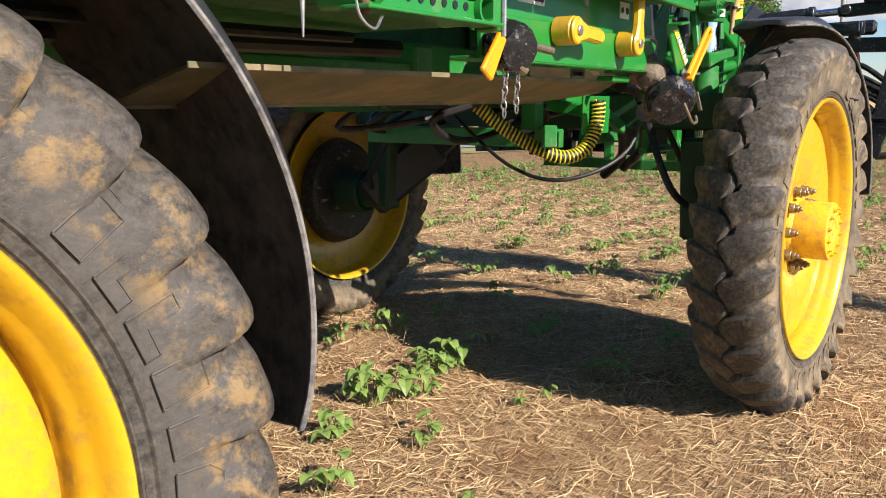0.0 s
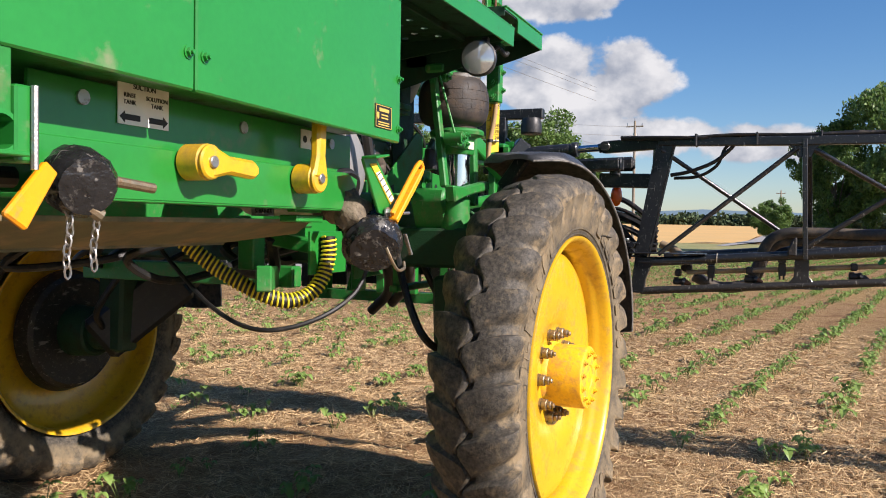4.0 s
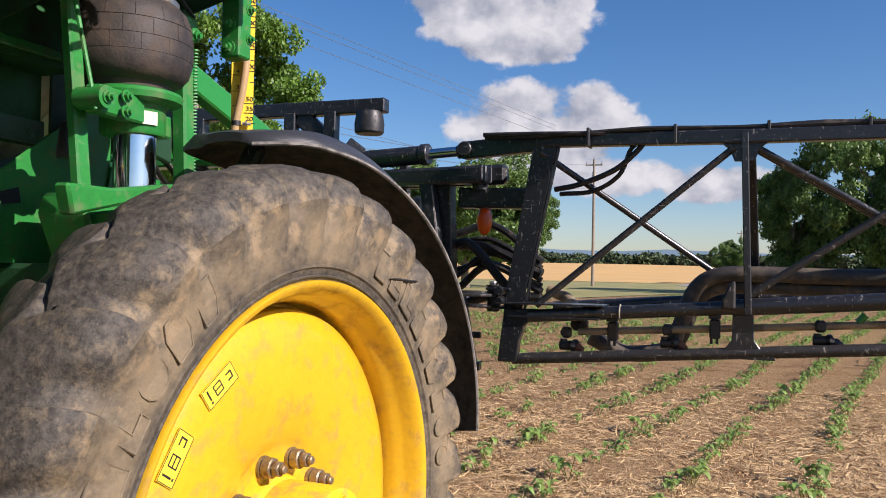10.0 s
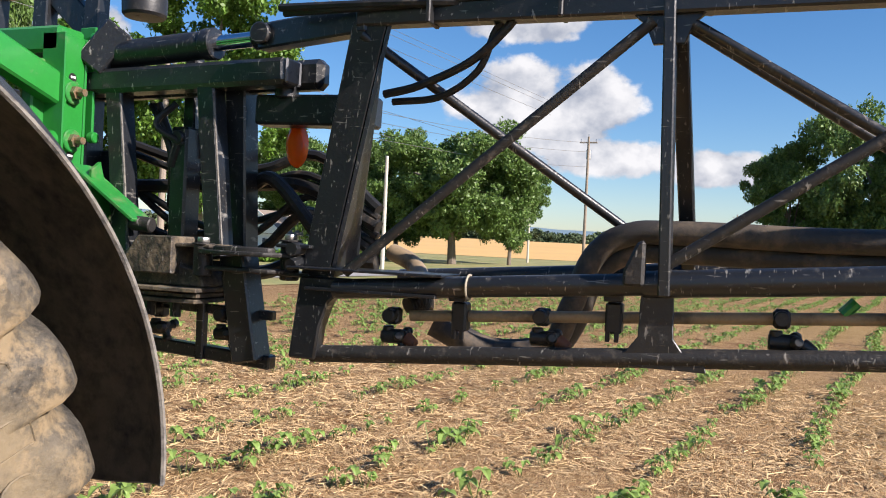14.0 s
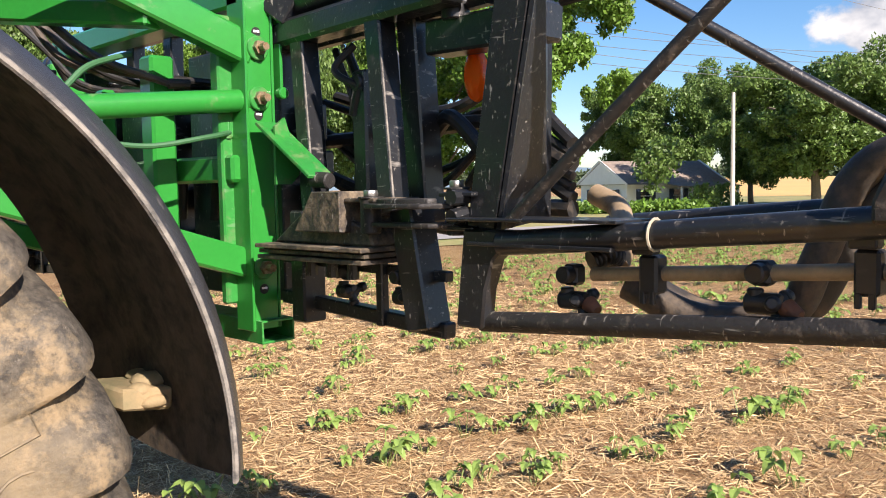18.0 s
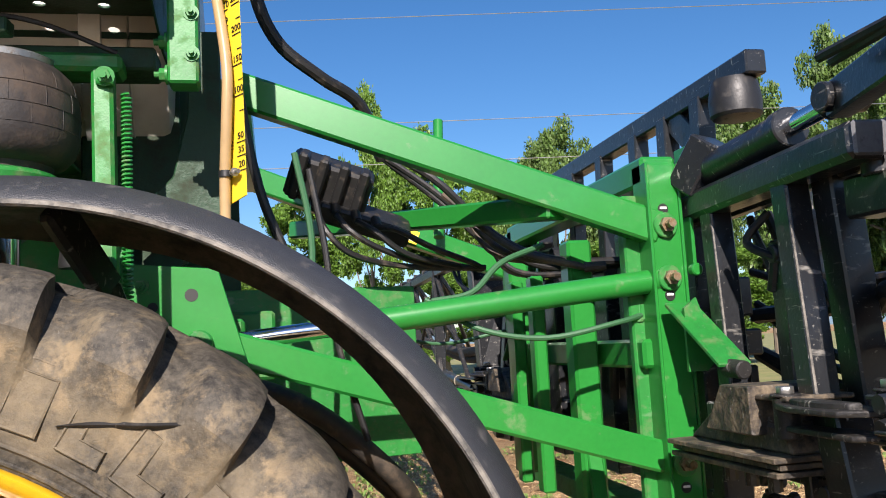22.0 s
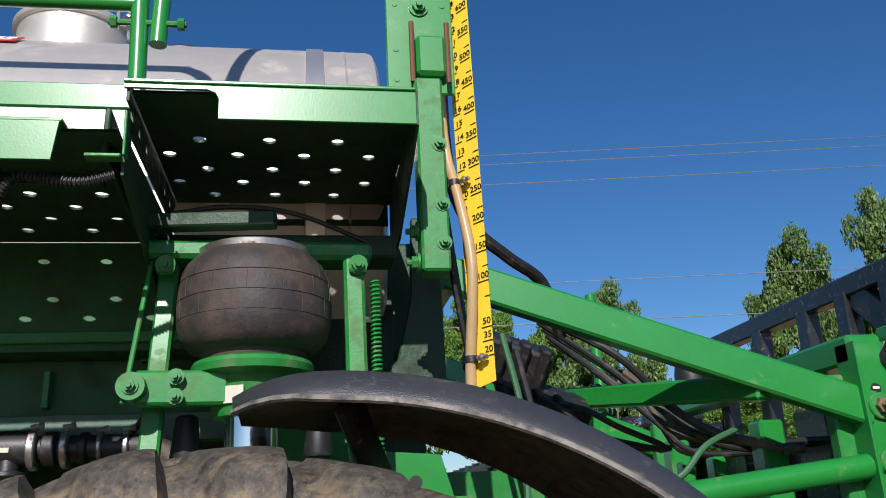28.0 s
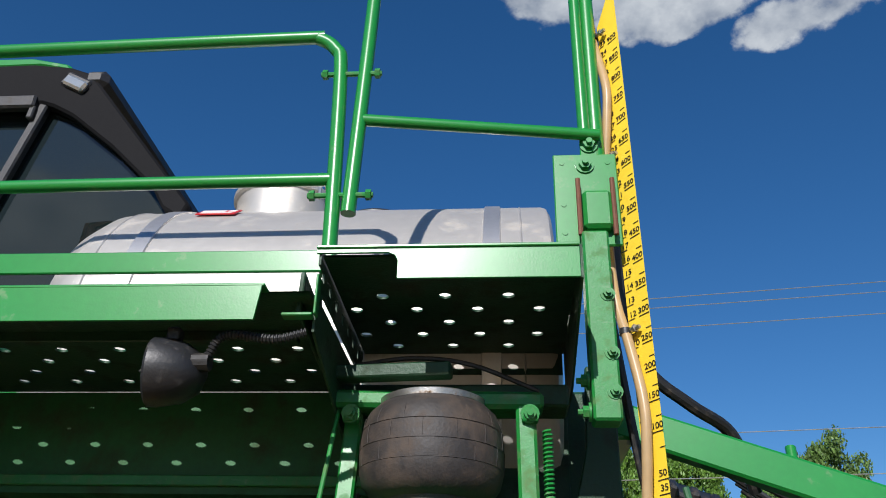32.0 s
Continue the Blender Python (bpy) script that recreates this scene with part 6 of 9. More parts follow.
lab = part("strainer_label", box(B(), (2.72, 1.30, 1.655), (0.11, 0.003, 0.045), bev=0), WHITE, panel, "small label below the panel")
writing("writing", "SUCTION", 0.019, side(1.2975) @ Matrix.Translation((2.72, 1.665, 0)), INK, lab)
writing("writing", "STRAINER", 0.019, side(1.2975) @ Matrix.Translation((2.72, 1.647, 0)), INK, lab)
bm = B()
beam(bm, (2.64, 1.15, 1.652), (2.78, 1.15, 1.652), 0.03, 0.016, 0.003)
beam(bm, (2.64, 1.16, 1.626), (2.78, 1.16, 1.626), 0.06, 0.020, 0.003)
part("strainer_bracket", bm, GREEN, panel)

# side doors
bm = B()
y_d = 0.975
prism(bm, [(1.46, 1.875), (2.005, 1.872), (2.005, 2.47), (1.46, 2.47)], 0.022, side(y_d), 0.004)
door_a = part("side_door", bm, GREEN, sprayer, "bright green sheet-metal side door")
bm = B()
prism(bm, [(2.011, 1.872), (2.945, 1.86), (2.945, 2.47), (2.011, 2.47)], 0.022, side(y_d), 0.004)
door_b = part("side_door", bm, GREEN, sprayer, "bright green sheet-metal side door with dealer sticker")
bm = B()
box(bm, (2.20, 1.30, 2.18), (1.48, 0.62, 0.58), bev=0.01)
part("compartment", bm, GREEN_WORN, door_a)
bm = B()
for x, z in ((1.985, 1.945), (2.035, 1.945), (1.985, 2.30), (2.93, 1.90), (2.93, 2.05), (2.93, 2.30)):
    bolt(bm, (x, y_d - 0.011, z), (0, -1, 0), 0.009, 0.010)
part("door_screw", bm, GREEN, door_b)
stk = part("dealer_sticker", box(B(), (2.83, y_d - 0.0125, 1.925), (0.105, 0.002, 0.068), bev=0), INK, door_b, "black sticker with gold border and plain emblem")
bm = B()
for z in (1.894, 1.956):
    box(bm, (2.83, y_d - 0.0142, z), (0.099, 0.001, 0.002), bev=0)
for x in (2.781, 2.879):
    box(bm, (x, y_d - 0.0142, 1.925), (0.002, 0.001, 0.062), bev=0)
box(bm, (2.832, y_d - 0.0142, 1.944), (0.062, 0.001, 0.010), bev=0)
for z in (1.930, 1.921):
    box(bm, (2.836, y_d - 0.0142, z), (0.044, 0.001, 0.004), bev=0)
prism(bm, [(2.786, 1.935), (2.800, 1.935), (2.800, 1.922), (2.793, 1.914), (2.786, 1.922)], 0.001, side(y_d - 0.0142))
for z in (1.908, 1.901):
    box(bm, (2.83, y_d - 0.0142, z), (0.07, 0.001, 0.0035), bev=0)
part("emblem", bm, DECAL_GOLD, stk)

# ladder bracket, storage box and front side
bm = B()
pipe(bm, [(1.405, 0.93, 2.9), (1.405, 0.93, 2.2), (1.405, 0.935, 1.98), (1.425, 0.94, 1.905), (1.47, 0.95, 1.872), (1.54, 0.97, 1.868)], 0.026, 14)
grab = part("grab_tube", bm, GREEN, sprayer, "bent green grab tube")
bm = B()
box(bm, (1.32, 1.05, 2.2), (0.05, 0.02, 0.66), bev=0.004)
box(bm, (1.57, 1.00, 1.83), (0.05, 0.06, 0.12), bev=0.006)
part("ladder_post", bm, GREEN_WORN, grab)
bm = B()
for x in (1.19, 1.57):
    lathe(bm, [(0.034, 0.0), (0.034, 0.12), (0.027, 0.12), (0.027, 0.0)], Matrix.Translation((x, 0.965, 1.745)), 24, close=True)
beam(bm, (1.21, 1.0, 1.765), (1.56, 1.0, 1.765), 0.05, 0.008, 0.002)
beam(bm, (1.21, 0.985, 1.735), (1.56, 0.985, 1.735), 0.008, 0.05, 0.002)
beam(bm, (1.14, 0.975, 1.712), (1.60, 0.975, 1.712), 0.07, 0.008, 0.002)
step = part("folding_step", bm, GREEN, sprayer, "green folding step bracket with two tube ends")
bm = B()
for i in range(7):
    rod(bm, (1.265 + i * 0.04, 0.979, 1.745), (1.265 + i * 0.04, 0.981, 1.745), 0.009, 10)
part("step_hole", bm, INK, step)
bm = B()
rod(bm, (1.10, 0.985, 1.815), (1.63, 0.985, 1.808), 0.012, 12)
part("step_rod", bm, GREEN, step)
bm = B()
prism(bm, [(1.06, 1.74), (1.155, 1.74), (1.155, 1.885), (1.06, 1.885)], 0.012, side(1.07), 0.004)
beam(bm, (1.16, 1.03, 1.78), (1.30, 1.03, 1.78), 0.012, 0.10, 0.003)
beam(bm, (1.61, 0.985, 1.70), (1.61, 0.985, 1.82), 0.05, 0.04, 0.004)
part("step_bracket", bm, GREEN, step)
bm = B()
rod(bm, (1.165, 0.97, 1.70), (1.165, 0.97, 1.84), 0.009, 10)
rod(bm, (1.10, 1.06, 1.865), (1.10, 1.045, 1.865), 0.014, 10)
part("lock_pin", bm, RUST, step, "rusty locking pin")
bm = B()
rod(bm, (1.62, 0.955, 1.69), (1.62, 0.955, 1.82), 0.006, 8)
pipe(bm, [(1.13, 0.965, 1.765), (1.135, 0.96, 1.70), (1.17, 0.955, 1.675), (1.20, 0.96, 1.70)], 0.003, 6)
rod(bm, (1.095, 1.055, 1.735), (1.095, 1.055, 1.66), 0.006, 8, 0.002)
part("lanyard", bm, STEEL, step)
bm = B()
box(bm, (1.125, 1.26, 2.17), (0.39, 0.44, 0.64), bev=0.055)
store = part("storage_box", bm, BLACK_PLASTIC, sprayer, "black plastic storage box with rounded corners")
bm = B()
box(bm, (1.30, 1.05, 1.98), (0.03, 0.04, 0.07), bev=0.006)
part("box_latch", bm, BLACK_PLASTIC, store)
bm = B()
prism(bm, [(0.15, 1.98), (0.88, 1.90), (0.905, 1.90), (0.905, 2.6), (0.15, 2.6)], 0.02, side(1.12), 0.004)
box(bm, (0.55, 1.35, 1.96), (0.7, 0.5, 0.05), (0, 5, 0), bev=0.01)
part("front_side_panel", bm, GREEN, sprayer, "green front side panel")
bm = B()
beam(bm, (-0.6, 2.0, 1.655), (2.7, 2.0, 1.655), 0.05, 0.09, 0.006)
part("side_beam", bm, GREEN_WORN, frame_rails, "green side beam in shade")
bm = B()
for h in (0.0, -0.005):
    bm.faces.new([bm.verts.new((x, y, z + h)) for x, y, z in ((0.95, 1.19, 1.612), (2.80, 1.19, 1.620), (2.90, 1.30, 1.585), (2.72, 1.44, 1.556), (0.95, 1.44, 1.545))][::1 if h else -1])
beam(bm, (0.95, 1.19, 1.611), (2.80, 1.19, 1.619), 0.006, 0.012, 0.001)
beam(bm, (0.95, 1.44, 1.540), (2.72, 1.44, 1.552), 0.006, 0.014, 0.001)
part("belly_pan", bm, BELLY, sprayer, "long muddy belly pan along the underside")

bm = B()
box(bm, (0.95, 1.76, 1.775), (2.3, 1.12, 0.012), bev=0)
beam(bm, (-0.2, 1.21, 1.765), (1.85, 1.21, 1.765), 0.03, 0.03, 0.003)
under = part("underbody_floor", bm, GREEN_WORN, sprayer, "dusty green floor plate under the body")
bm = B()
box(bm, (1.05, 2.33, 2.15), (2.6, 0.010, 0.76), bev=0)
part("body_back_panel", bm, GREEN_WORN, under)
bm = B()
pipe(bm, [(0.2, 1.75, 1.72), (0.9, 1.72, 1.70), (1.4, 1.74, 1.705), (2.2, 1.70, 1.72)], 0.028, 10)
pipe(bm, [(0.2, 1.62, 1.735), (1.1, 1.60, 1.72), (1.9, 1.64, 1.735)], 0.016, 8)
part("underbody_line", bm, HOSE_BLACK, under)

# drain valve with chain
bm = B()
lathe(bm, [(0.01, -0.07), (0.050, -0.065), (0.062, -0.04), (0.064, 0.0), (0.050, 0.02), (0.055, 0.05), (0.03, 0.07), (0.01, 0.07)], pose(1.79, 1.05, 1.685, 15, -20, -30), 14)
drain = part("drain_valve", bm, WRAP, sprayer, "plastic-wrapped black drain valve")
bm = B()
prism(bm, [(-0.016, 0.0), (0.016, 0.0), (0.026, -0.115), (-0.024, -0.12)], 0.014, pose(1.69, 1.0, 1.70, 90, 0, 0) @ Matrix.Rotation(radians(-38), 4, "Z"), 0.004)
part("drain_lever", bm, ORANGE, drain, "orange drain lever")
bm = B()
rod(bm, (1.82, 1.0, 1.685), (1.92, 0.99, 1.675), 0.010, 10)
rod(bm, (1.74, 1.02, 1.66), (1.80, 1.0, 1.62), 0.012, 10)
part("drain_pin", bm, BRASSY, drain)
bm = B()
for ch, (x, top, n_l) in enumerate(((1.755, 1.63, 7), (1.815, 1.64, 7))):
    for i in range(n_l):
        z = top - 0.018 * i
        t = (i % 2) * 90
        mm = pose(x + 0.004 * math.sin(i), 1.03, z, 0, 0, t)
        pts = [mm @ Vector((0.007 * math.cos(a), 0, 0.013 * math.sin(a))) for a in np.linspace(0, 2 * math.pi, 9)]
        pipe(bm, pts, 0.0022, 5, 1)
part("chain_link", bm, STEEL, drain, "thin rusty chain")

# striped hose and slack cable underneath
HP = [(3.26, 2.16, 1.60), (3.30, 2.12, 1.56), (3.38, 2.0, 1.44), (3.46, 1.86, 1.34), (3.54, 1.76, 1.295), (3.63, 1.70, 1.32), (3.69, 1.67, 1.40), (3.71, 1.66, 1.48), (3.71, 1.66, 1.56)]
path = smooth_path(HP, 10)
hose = part("striped_hose", pipe(B(), path, 0.029, 14, 1), HOSE_BLACK, sprayer, "black hose wound with a yellow spiral")
bm = B()
prev_u, run = None, 0.0
sp = []
for i in range(len(path) - 1):
    t = (path[i + 1] - path[i]).normalized()
    u = t.orthogonal().normalized() if prev_u is None else (prev_u - t * prev_u.dot(t)).normalized()
    prev_u, v = u, t.cross(u)
    seg = (path[i + 1] - path[i]).length
    for k in range(14):
        f = k / 14
        a = (run + seg * f) / 0.020 * 2 * math.pi
        sp.append(path[i].lerp(path[i + 1], f) + 0.030 * (math.cos(a) * u + math.sin(a) * v))
    run += seg
pipe(bm, sp, 0.0046, 6, 1)
part("yellow_spiral", bm, HOSE_YELLOW, hose, "yellow spiral sleeve")
bm = B()
pipe(bm, [(3.42, 2.36, 1.56), (3.392, 2.212, 1.436), (3.29, 1.92, 1.275), (3.23, 1.666, 1.216), (3.33, 1.50, 1.250), (3.487, 1.412, 1.343), (3.60, 1.40, 1.48)], 0.009, 8)
part("slack_cable", bm, HOSE_BLACK, sprayer, "slack black cable hanging below the frame")
bm = B()
rngh = random.Random(3)
for i in range(9):
    x0, y0 = rngh.uniform(2.6, 4.3), rngh.uniform(1.9, 3.0)
    pipe(bm, [(x0, y0, 1.55), (x0 + rngh.uniform(-0.3, 0.3), y0 + rngh.uniform(-0.2, 0.3), rngh.uniform(1.34, 1.48)), (x0 + rngh.uniform(0.2, 0.8), y0 + rngh.uniform(-0.2, 0.4), rngh.uniform(1.36, 1.5)), (x0 + rngh.uniform(0.6, 1.2), y0, 1.6)],
         rngh.uniform(0.012, 0.03), 8)
part("underbody_hose", bm, HOSE_BLACK, frame_rails, "black hoses looped under the frame")
bm = B()
beam(bm, (3.3, 1.7, 1.40), (3.95, 2.1, 1.36), 0.06, 0.10)
beam(bm, (3.5, 1.9, 1.42), (3.5, 1.9, 1.6), 0.08, 0.08)
beam(bm, (4.0, 2.0, 1.36), (4.0, 3.3, 1.36), 0.08, 0.10)
beam(bm, (4.22, 1.90, 1.53), (4.50, 1.86, 1.40), 0.05, 0.06)
beam(bm, (4.52, 1.72, 1.56), (4.52, 1.72, 1.27), 0.05, 0.05)
beam(bm, (4.46, 1.72, 1.285), (4.95, 1.72, 1.285), 0.05, 0.035)
part("under_brace", bm, GREEN_WORN, frame_rails)
bm = B()
box(bm, (3.3, 2.6, 1.58), (0.9, 0.7, 0.12), bev=0.03)
part("underbody_pump", bm, BLACK, frame_rails, "dark pump and sump under the frame")

# main tank
TY = 2.50
TM = Matrix.Translation((0, TY, 2.70)) @ Matrix.Rotation(radians(-90), 4, "Z")
bm = B()
prof = [(0.02, 4.995), (0.45, 4.992), (0.66, 4.987), (0.725, 4.980), (0.745, 4.968), (0.75, 4.950), (0.75, 3.42), (0.742, 3.36), (0.70, 3.28), (0.60, 3.21), (0.40, 3.16), (0.02, 3.14)]
lathe(bm, [(r, h) for r, h in prof], TM, 80)
tank = part("solution_tank", bm, STAINLESS, sprayer, "brushed stainless solution tank lying lengthwise", 30)
for x in (4.77, 3.56):
    bm = B()
    lathe(bm, [(0.753, x - 0.03), (0.757, x - 0.028), (0.757, x + 0.028), (0.753, x + 0.03), (0.750, x + 0.03), (0.750, x - 0.03)], TM, 80, close=True)
    part("tank_band", bm, STAINLESS_BAND, tank, "pale steel hold-down band")
for x in (3.42, 4.87):
    bm = B()
    lathe(bm, [(0.7502, x - 0.004), (0.7535, x), (0.7502, x + 0.004)], TM, 80)
    part("weld_seam", bm, STAINLESS, tank)
LM = Matrix.Translation((3.86, TY - 0.02, 0)) @ Matrix.Rotation(radians(90), 4, "X")
bm = B()
lathe(bm, [(0.02, 3.62), (0.19, 3.62), (0.205, 3.615), (0.215, 3.60), (0.228, 3.595), (0.228, 3.575), (0.212, 3.57), (0.208, 3.42), (0.02, 3.42)], LM, 48)
lid = part("tank_neck", bm, STAINLESS, tank, "shiny stainless filler neck and lid")
bm = B()
for a in (15, 60, 330):
    p = Vector((3.86 + 0.235 * math.cos(radians(a)), TY - 0.02 + 0.235 * math.sin(radians(a - 60)), 3.57))
    bolt(bm, p, (0, 0, 1), 0.016, 0.02)
    rod(bm, p + Vector((0, 0, -0.09)), p, 0.008, 8)
part("lid_clamp", bm, STEEL, lid)
bm = B()
lathe(bm, [(0.02, 3.47), (0.15, 3.465), (0.16, 3.455), (0.16, 3.43), (0.02, 3.43)], Matrix.Translation((4.28, TY - 0.05, 0)) @ Matrix.Rotation(radians(90), 4, "X"), 36)
rod(bm, (4.13, TY - 0.2, 3.46), (4.13, TY - 0.2, 3.53), 0.02, 10)
part("inspection_cap", bm, BLACK_PLASTIC, tank, "black inspection cap")
ang = radians(128)
lm = Matrix.Translation((3.74, TY + 0.757 * math.cos(ang), 2.70 + 0.757 * math.sin(ang))) @ Matrix.Rotation(ang - radians(90), 4, "X")
bm = B()
box(bm, (0, 0, 0), (0.15, 0.10, 0.004), bev=0, m=lm)
tl = part("tank_label", bm, RED, tank, "small red and white tank label")
bm = B()
for dx, dy, w, h in ((-0.02, 0.012, 0.09, 0.035), (0.05, 0.015, 0.03, 0.035), (0.0, -0.03, 0.12, 0.014)):
    box(bm, (dx, dy, 0.003), (w, h, 0.002), bev=0, m=lm)
part("label_bar", bm, WHITE, tl)

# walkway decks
# underside shade of both decks is put into their darker green
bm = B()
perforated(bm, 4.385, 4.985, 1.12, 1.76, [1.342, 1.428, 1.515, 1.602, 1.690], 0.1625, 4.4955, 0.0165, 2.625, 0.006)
deck = part("rear_deck", bm, GREEN_DARK, sprayer, "perforated rear platform, green darkened for underside shade")
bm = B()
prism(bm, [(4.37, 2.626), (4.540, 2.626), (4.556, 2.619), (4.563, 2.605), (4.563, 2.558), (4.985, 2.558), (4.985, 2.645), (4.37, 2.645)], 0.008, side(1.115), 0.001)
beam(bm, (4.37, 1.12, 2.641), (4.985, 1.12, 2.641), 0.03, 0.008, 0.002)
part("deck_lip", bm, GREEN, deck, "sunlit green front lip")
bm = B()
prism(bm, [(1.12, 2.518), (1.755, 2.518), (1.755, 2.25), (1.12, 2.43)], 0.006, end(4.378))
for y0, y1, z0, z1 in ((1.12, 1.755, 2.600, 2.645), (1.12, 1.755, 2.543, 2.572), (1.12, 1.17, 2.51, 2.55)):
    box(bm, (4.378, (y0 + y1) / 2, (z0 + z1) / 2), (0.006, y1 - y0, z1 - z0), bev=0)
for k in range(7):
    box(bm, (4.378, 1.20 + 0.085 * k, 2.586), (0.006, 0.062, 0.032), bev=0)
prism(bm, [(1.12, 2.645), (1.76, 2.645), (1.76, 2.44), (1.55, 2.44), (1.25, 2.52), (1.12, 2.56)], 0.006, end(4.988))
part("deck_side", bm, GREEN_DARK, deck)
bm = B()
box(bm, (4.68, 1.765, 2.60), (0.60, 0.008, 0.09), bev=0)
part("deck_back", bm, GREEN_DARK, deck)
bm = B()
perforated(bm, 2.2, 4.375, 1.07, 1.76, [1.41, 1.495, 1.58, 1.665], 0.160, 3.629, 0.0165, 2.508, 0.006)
deck2 = part("walkway_deck", bm, GREEN_DARK, sprayer, "perforated walkway, green darkened for underside shade")
bm = B()
prism(bm, [(2.2, 2.425), (4.265, 2.425), (4.275, 2.512), (2.2, 2.512)], 0.008, side(1.04), 0.001)
beam(bm, (2.2, 1.055, 2.51), (4.28, 1.055, 2.51), 0.04, 0.008, 0.002)
part("walkway_lip", bm, GREEN, deck2, "green walkway front lip")
bm = B()
beam(bm, (2.2, 1.33, 2.722), (4.37, 1.28, 2.692), 0.012, 0.062, 0.003)
for x in (2.6, 3.4):
    beam(bm, (x, 1.34, 2.51), (x, 1.34, 2.70), 0.03, 0.04, 0.003)
part("kick_rail", bm, GREEN, deck2, "green kick rail")
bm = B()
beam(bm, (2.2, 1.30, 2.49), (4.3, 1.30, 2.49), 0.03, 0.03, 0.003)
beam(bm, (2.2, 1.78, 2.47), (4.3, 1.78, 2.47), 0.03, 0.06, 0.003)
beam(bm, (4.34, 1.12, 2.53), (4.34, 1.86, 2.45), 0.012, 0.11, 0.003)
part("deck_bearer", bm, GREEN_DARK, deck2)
bm = B()
beam(bm, (4.31, 1.10, 2.46), (4.38, 1.10, 2.46), 0.03, 0.008, 0.002)
beam(bm, (4.385, 1.10, 2.46), (4.385, 1.10, 2.56), 0.03, 0.006, 0.002)
part("light_tab", bm, GREEN_WORN, deck2)

# work lamp under the walkway
bm = B()
lathe(bm, [(0.01, 0.10), (0.045, 0.085), (0.068, 0.05), (0.078, 0.0), (0.078, -0.02), (0.072, -0.026)], pose(4.045, 1.12, 2.335, 0, 0, -80), 28)
lamp = part("work_lamp", bm, BLACK_PLASTIC, sprayer, "round black work lamp under the walkway")
bm = B()
lathe(bm, [(0.072, -0.024), (0.05, -0.032), (0.01, -0.036)], pose(4.045, 1.12, 2.335, 0, 0, -80), 28)
part("lamp_glass", bm, LAMP_GLASS, lamp, "clear lamp glass")
bm = B()
beam(bm, (4.07, 1.10, 2.40), (4.07, 1.10, 2.43), 0.03, 0.03, 0.003)
rod(bm, (4.11, 1.10, 2.35), (4.16, 1.10, 2.35), 0.02, 10)
part("lamp_bracket", bm, BLACK_RUSTY, lamp)
bm = B()
pipe(bm, [(4.15, 1.10, 2.36), (4.19, 1.09, 2.41), (4.30, 1.09, 2.40), (4.37, 1.10, 2.42)], 0.010, 8, ribs=(0.008, 0.0015))
part("lamp_cable", bm, HOSE_BLACK, lamp)

# hand rails
RY = 1.30
bm = B()
pipe(bm, [(2.3, RY, 3.44), (3.2, RY, 3.455), (4.18, RY, 3.47), (4.26, RY, 3.465), (4.315, RY, 3.42), (4.335, RY, 3.34), (4.350, RY, 2.9), (4.355, RY, 2.66)], 0.021, 14, 6)
rails = part("hand_rail", bm, GREEN, sprayer, "green tubular hand rail")
bm = B()
pipe(bm, [(2.3, RY, 2.945), (4.338, RY, 2.955)], 0.019, 12)
part("mid_rail", bm, GREEN, rails)
for x in (3.07, 2.35):
    bm = B()
    pipe(bm, [(x, RY, 3.44), (x - 0.06, RY, 2.72)], 0.019, 12)
    part("rail_post", bm, GREEN, rails)
bm = B()
pipe(bm, [(4.425, RY, 3.95), (4.418, RY, 3.60), (4.395, RY, 2.845)], 0.021, 14, 3)
gate = part("gate_rail", bm, GREEN, sprayer, "green rear gate rail")
bm = B()
pipe(bm, [(4.413, RY, 3.155), (5.09, RY + 0.1, 3.155)], 0.018, 12)
pipe(bm, [(4.425, RY, 3.92), (5.09, RY + 0.1, 3.92)], 0.018, 12)
part("gate_bar", bm, GREEN, gate)
bm = B()
for z in (2.90, 3.32):
    rod(bm, (4.28, RY - 0.005, z), (4.46, RY - 0.005, z), 0.008, 8)
    rod(bm, (4.285, RY - 0.005, z), (4.30, RY - 0.005, z), 0.015, 6)
    rod(bm, (4.44, RY - 0.005, z), (4.455, RY - 0.005, z), 0.015, 6)
part("hinge_bolt", bm, GREEN_WORN, gate)
bm = B()
pipe(bm, [(5.085, 1.44, 4.1), (5.085, 1.44, 3.1)], 0.024, 14)
pipe(bm, [(5.045, 1.42, 4.1), (5.05, 1.42, 3.18)], 0.018, 12)
part("gate_post", bm, GREEN, gate)
bm = B()
prism(bm, [(4.955, 2.80), (5.135, 2.80), (5.135, 3.10), (5.085, 3.10), (5.085, 3.155), (5.035, 3.155), (5.035, 3.10), (4.955, 3.10)], 0.012, side(1.42), 0.003)
hinge = part("hinge_plate", bm, GREEN, gate, "green hinge plate with bolts")
bm = B()
for x, z in ((5.045, 3.06), (5.06, 3.13)):
    bolt(bm, (x, 1.414, z), (0, -1, 0), 0.018, 0.018)
for x, z in ((4.98, 3.07), (4.98, 2.93), (4.98, 2.84), (5.11, 3.07)):
    rod(bm, (x, 1.4145, z), (x, 1.412, z), 0.008, 8)
beam(bm, (5.03, 1.40, 2.90), (5.11, 1.40, 2.90), 0.04, 0.12, 0.01)
part("hinge_block", bm, GREEN, gate)
bm = B()
rod(bm, (5.02, 1.39, 2.82), (5.02, 1.39, 3.0), 0.007, 8)
rod(bm, (5.115, 1.39, 2.82), (5.115, 1.39, 3.0), 0.007, 8)
part("hinge_pin", bm, RUST, gate)

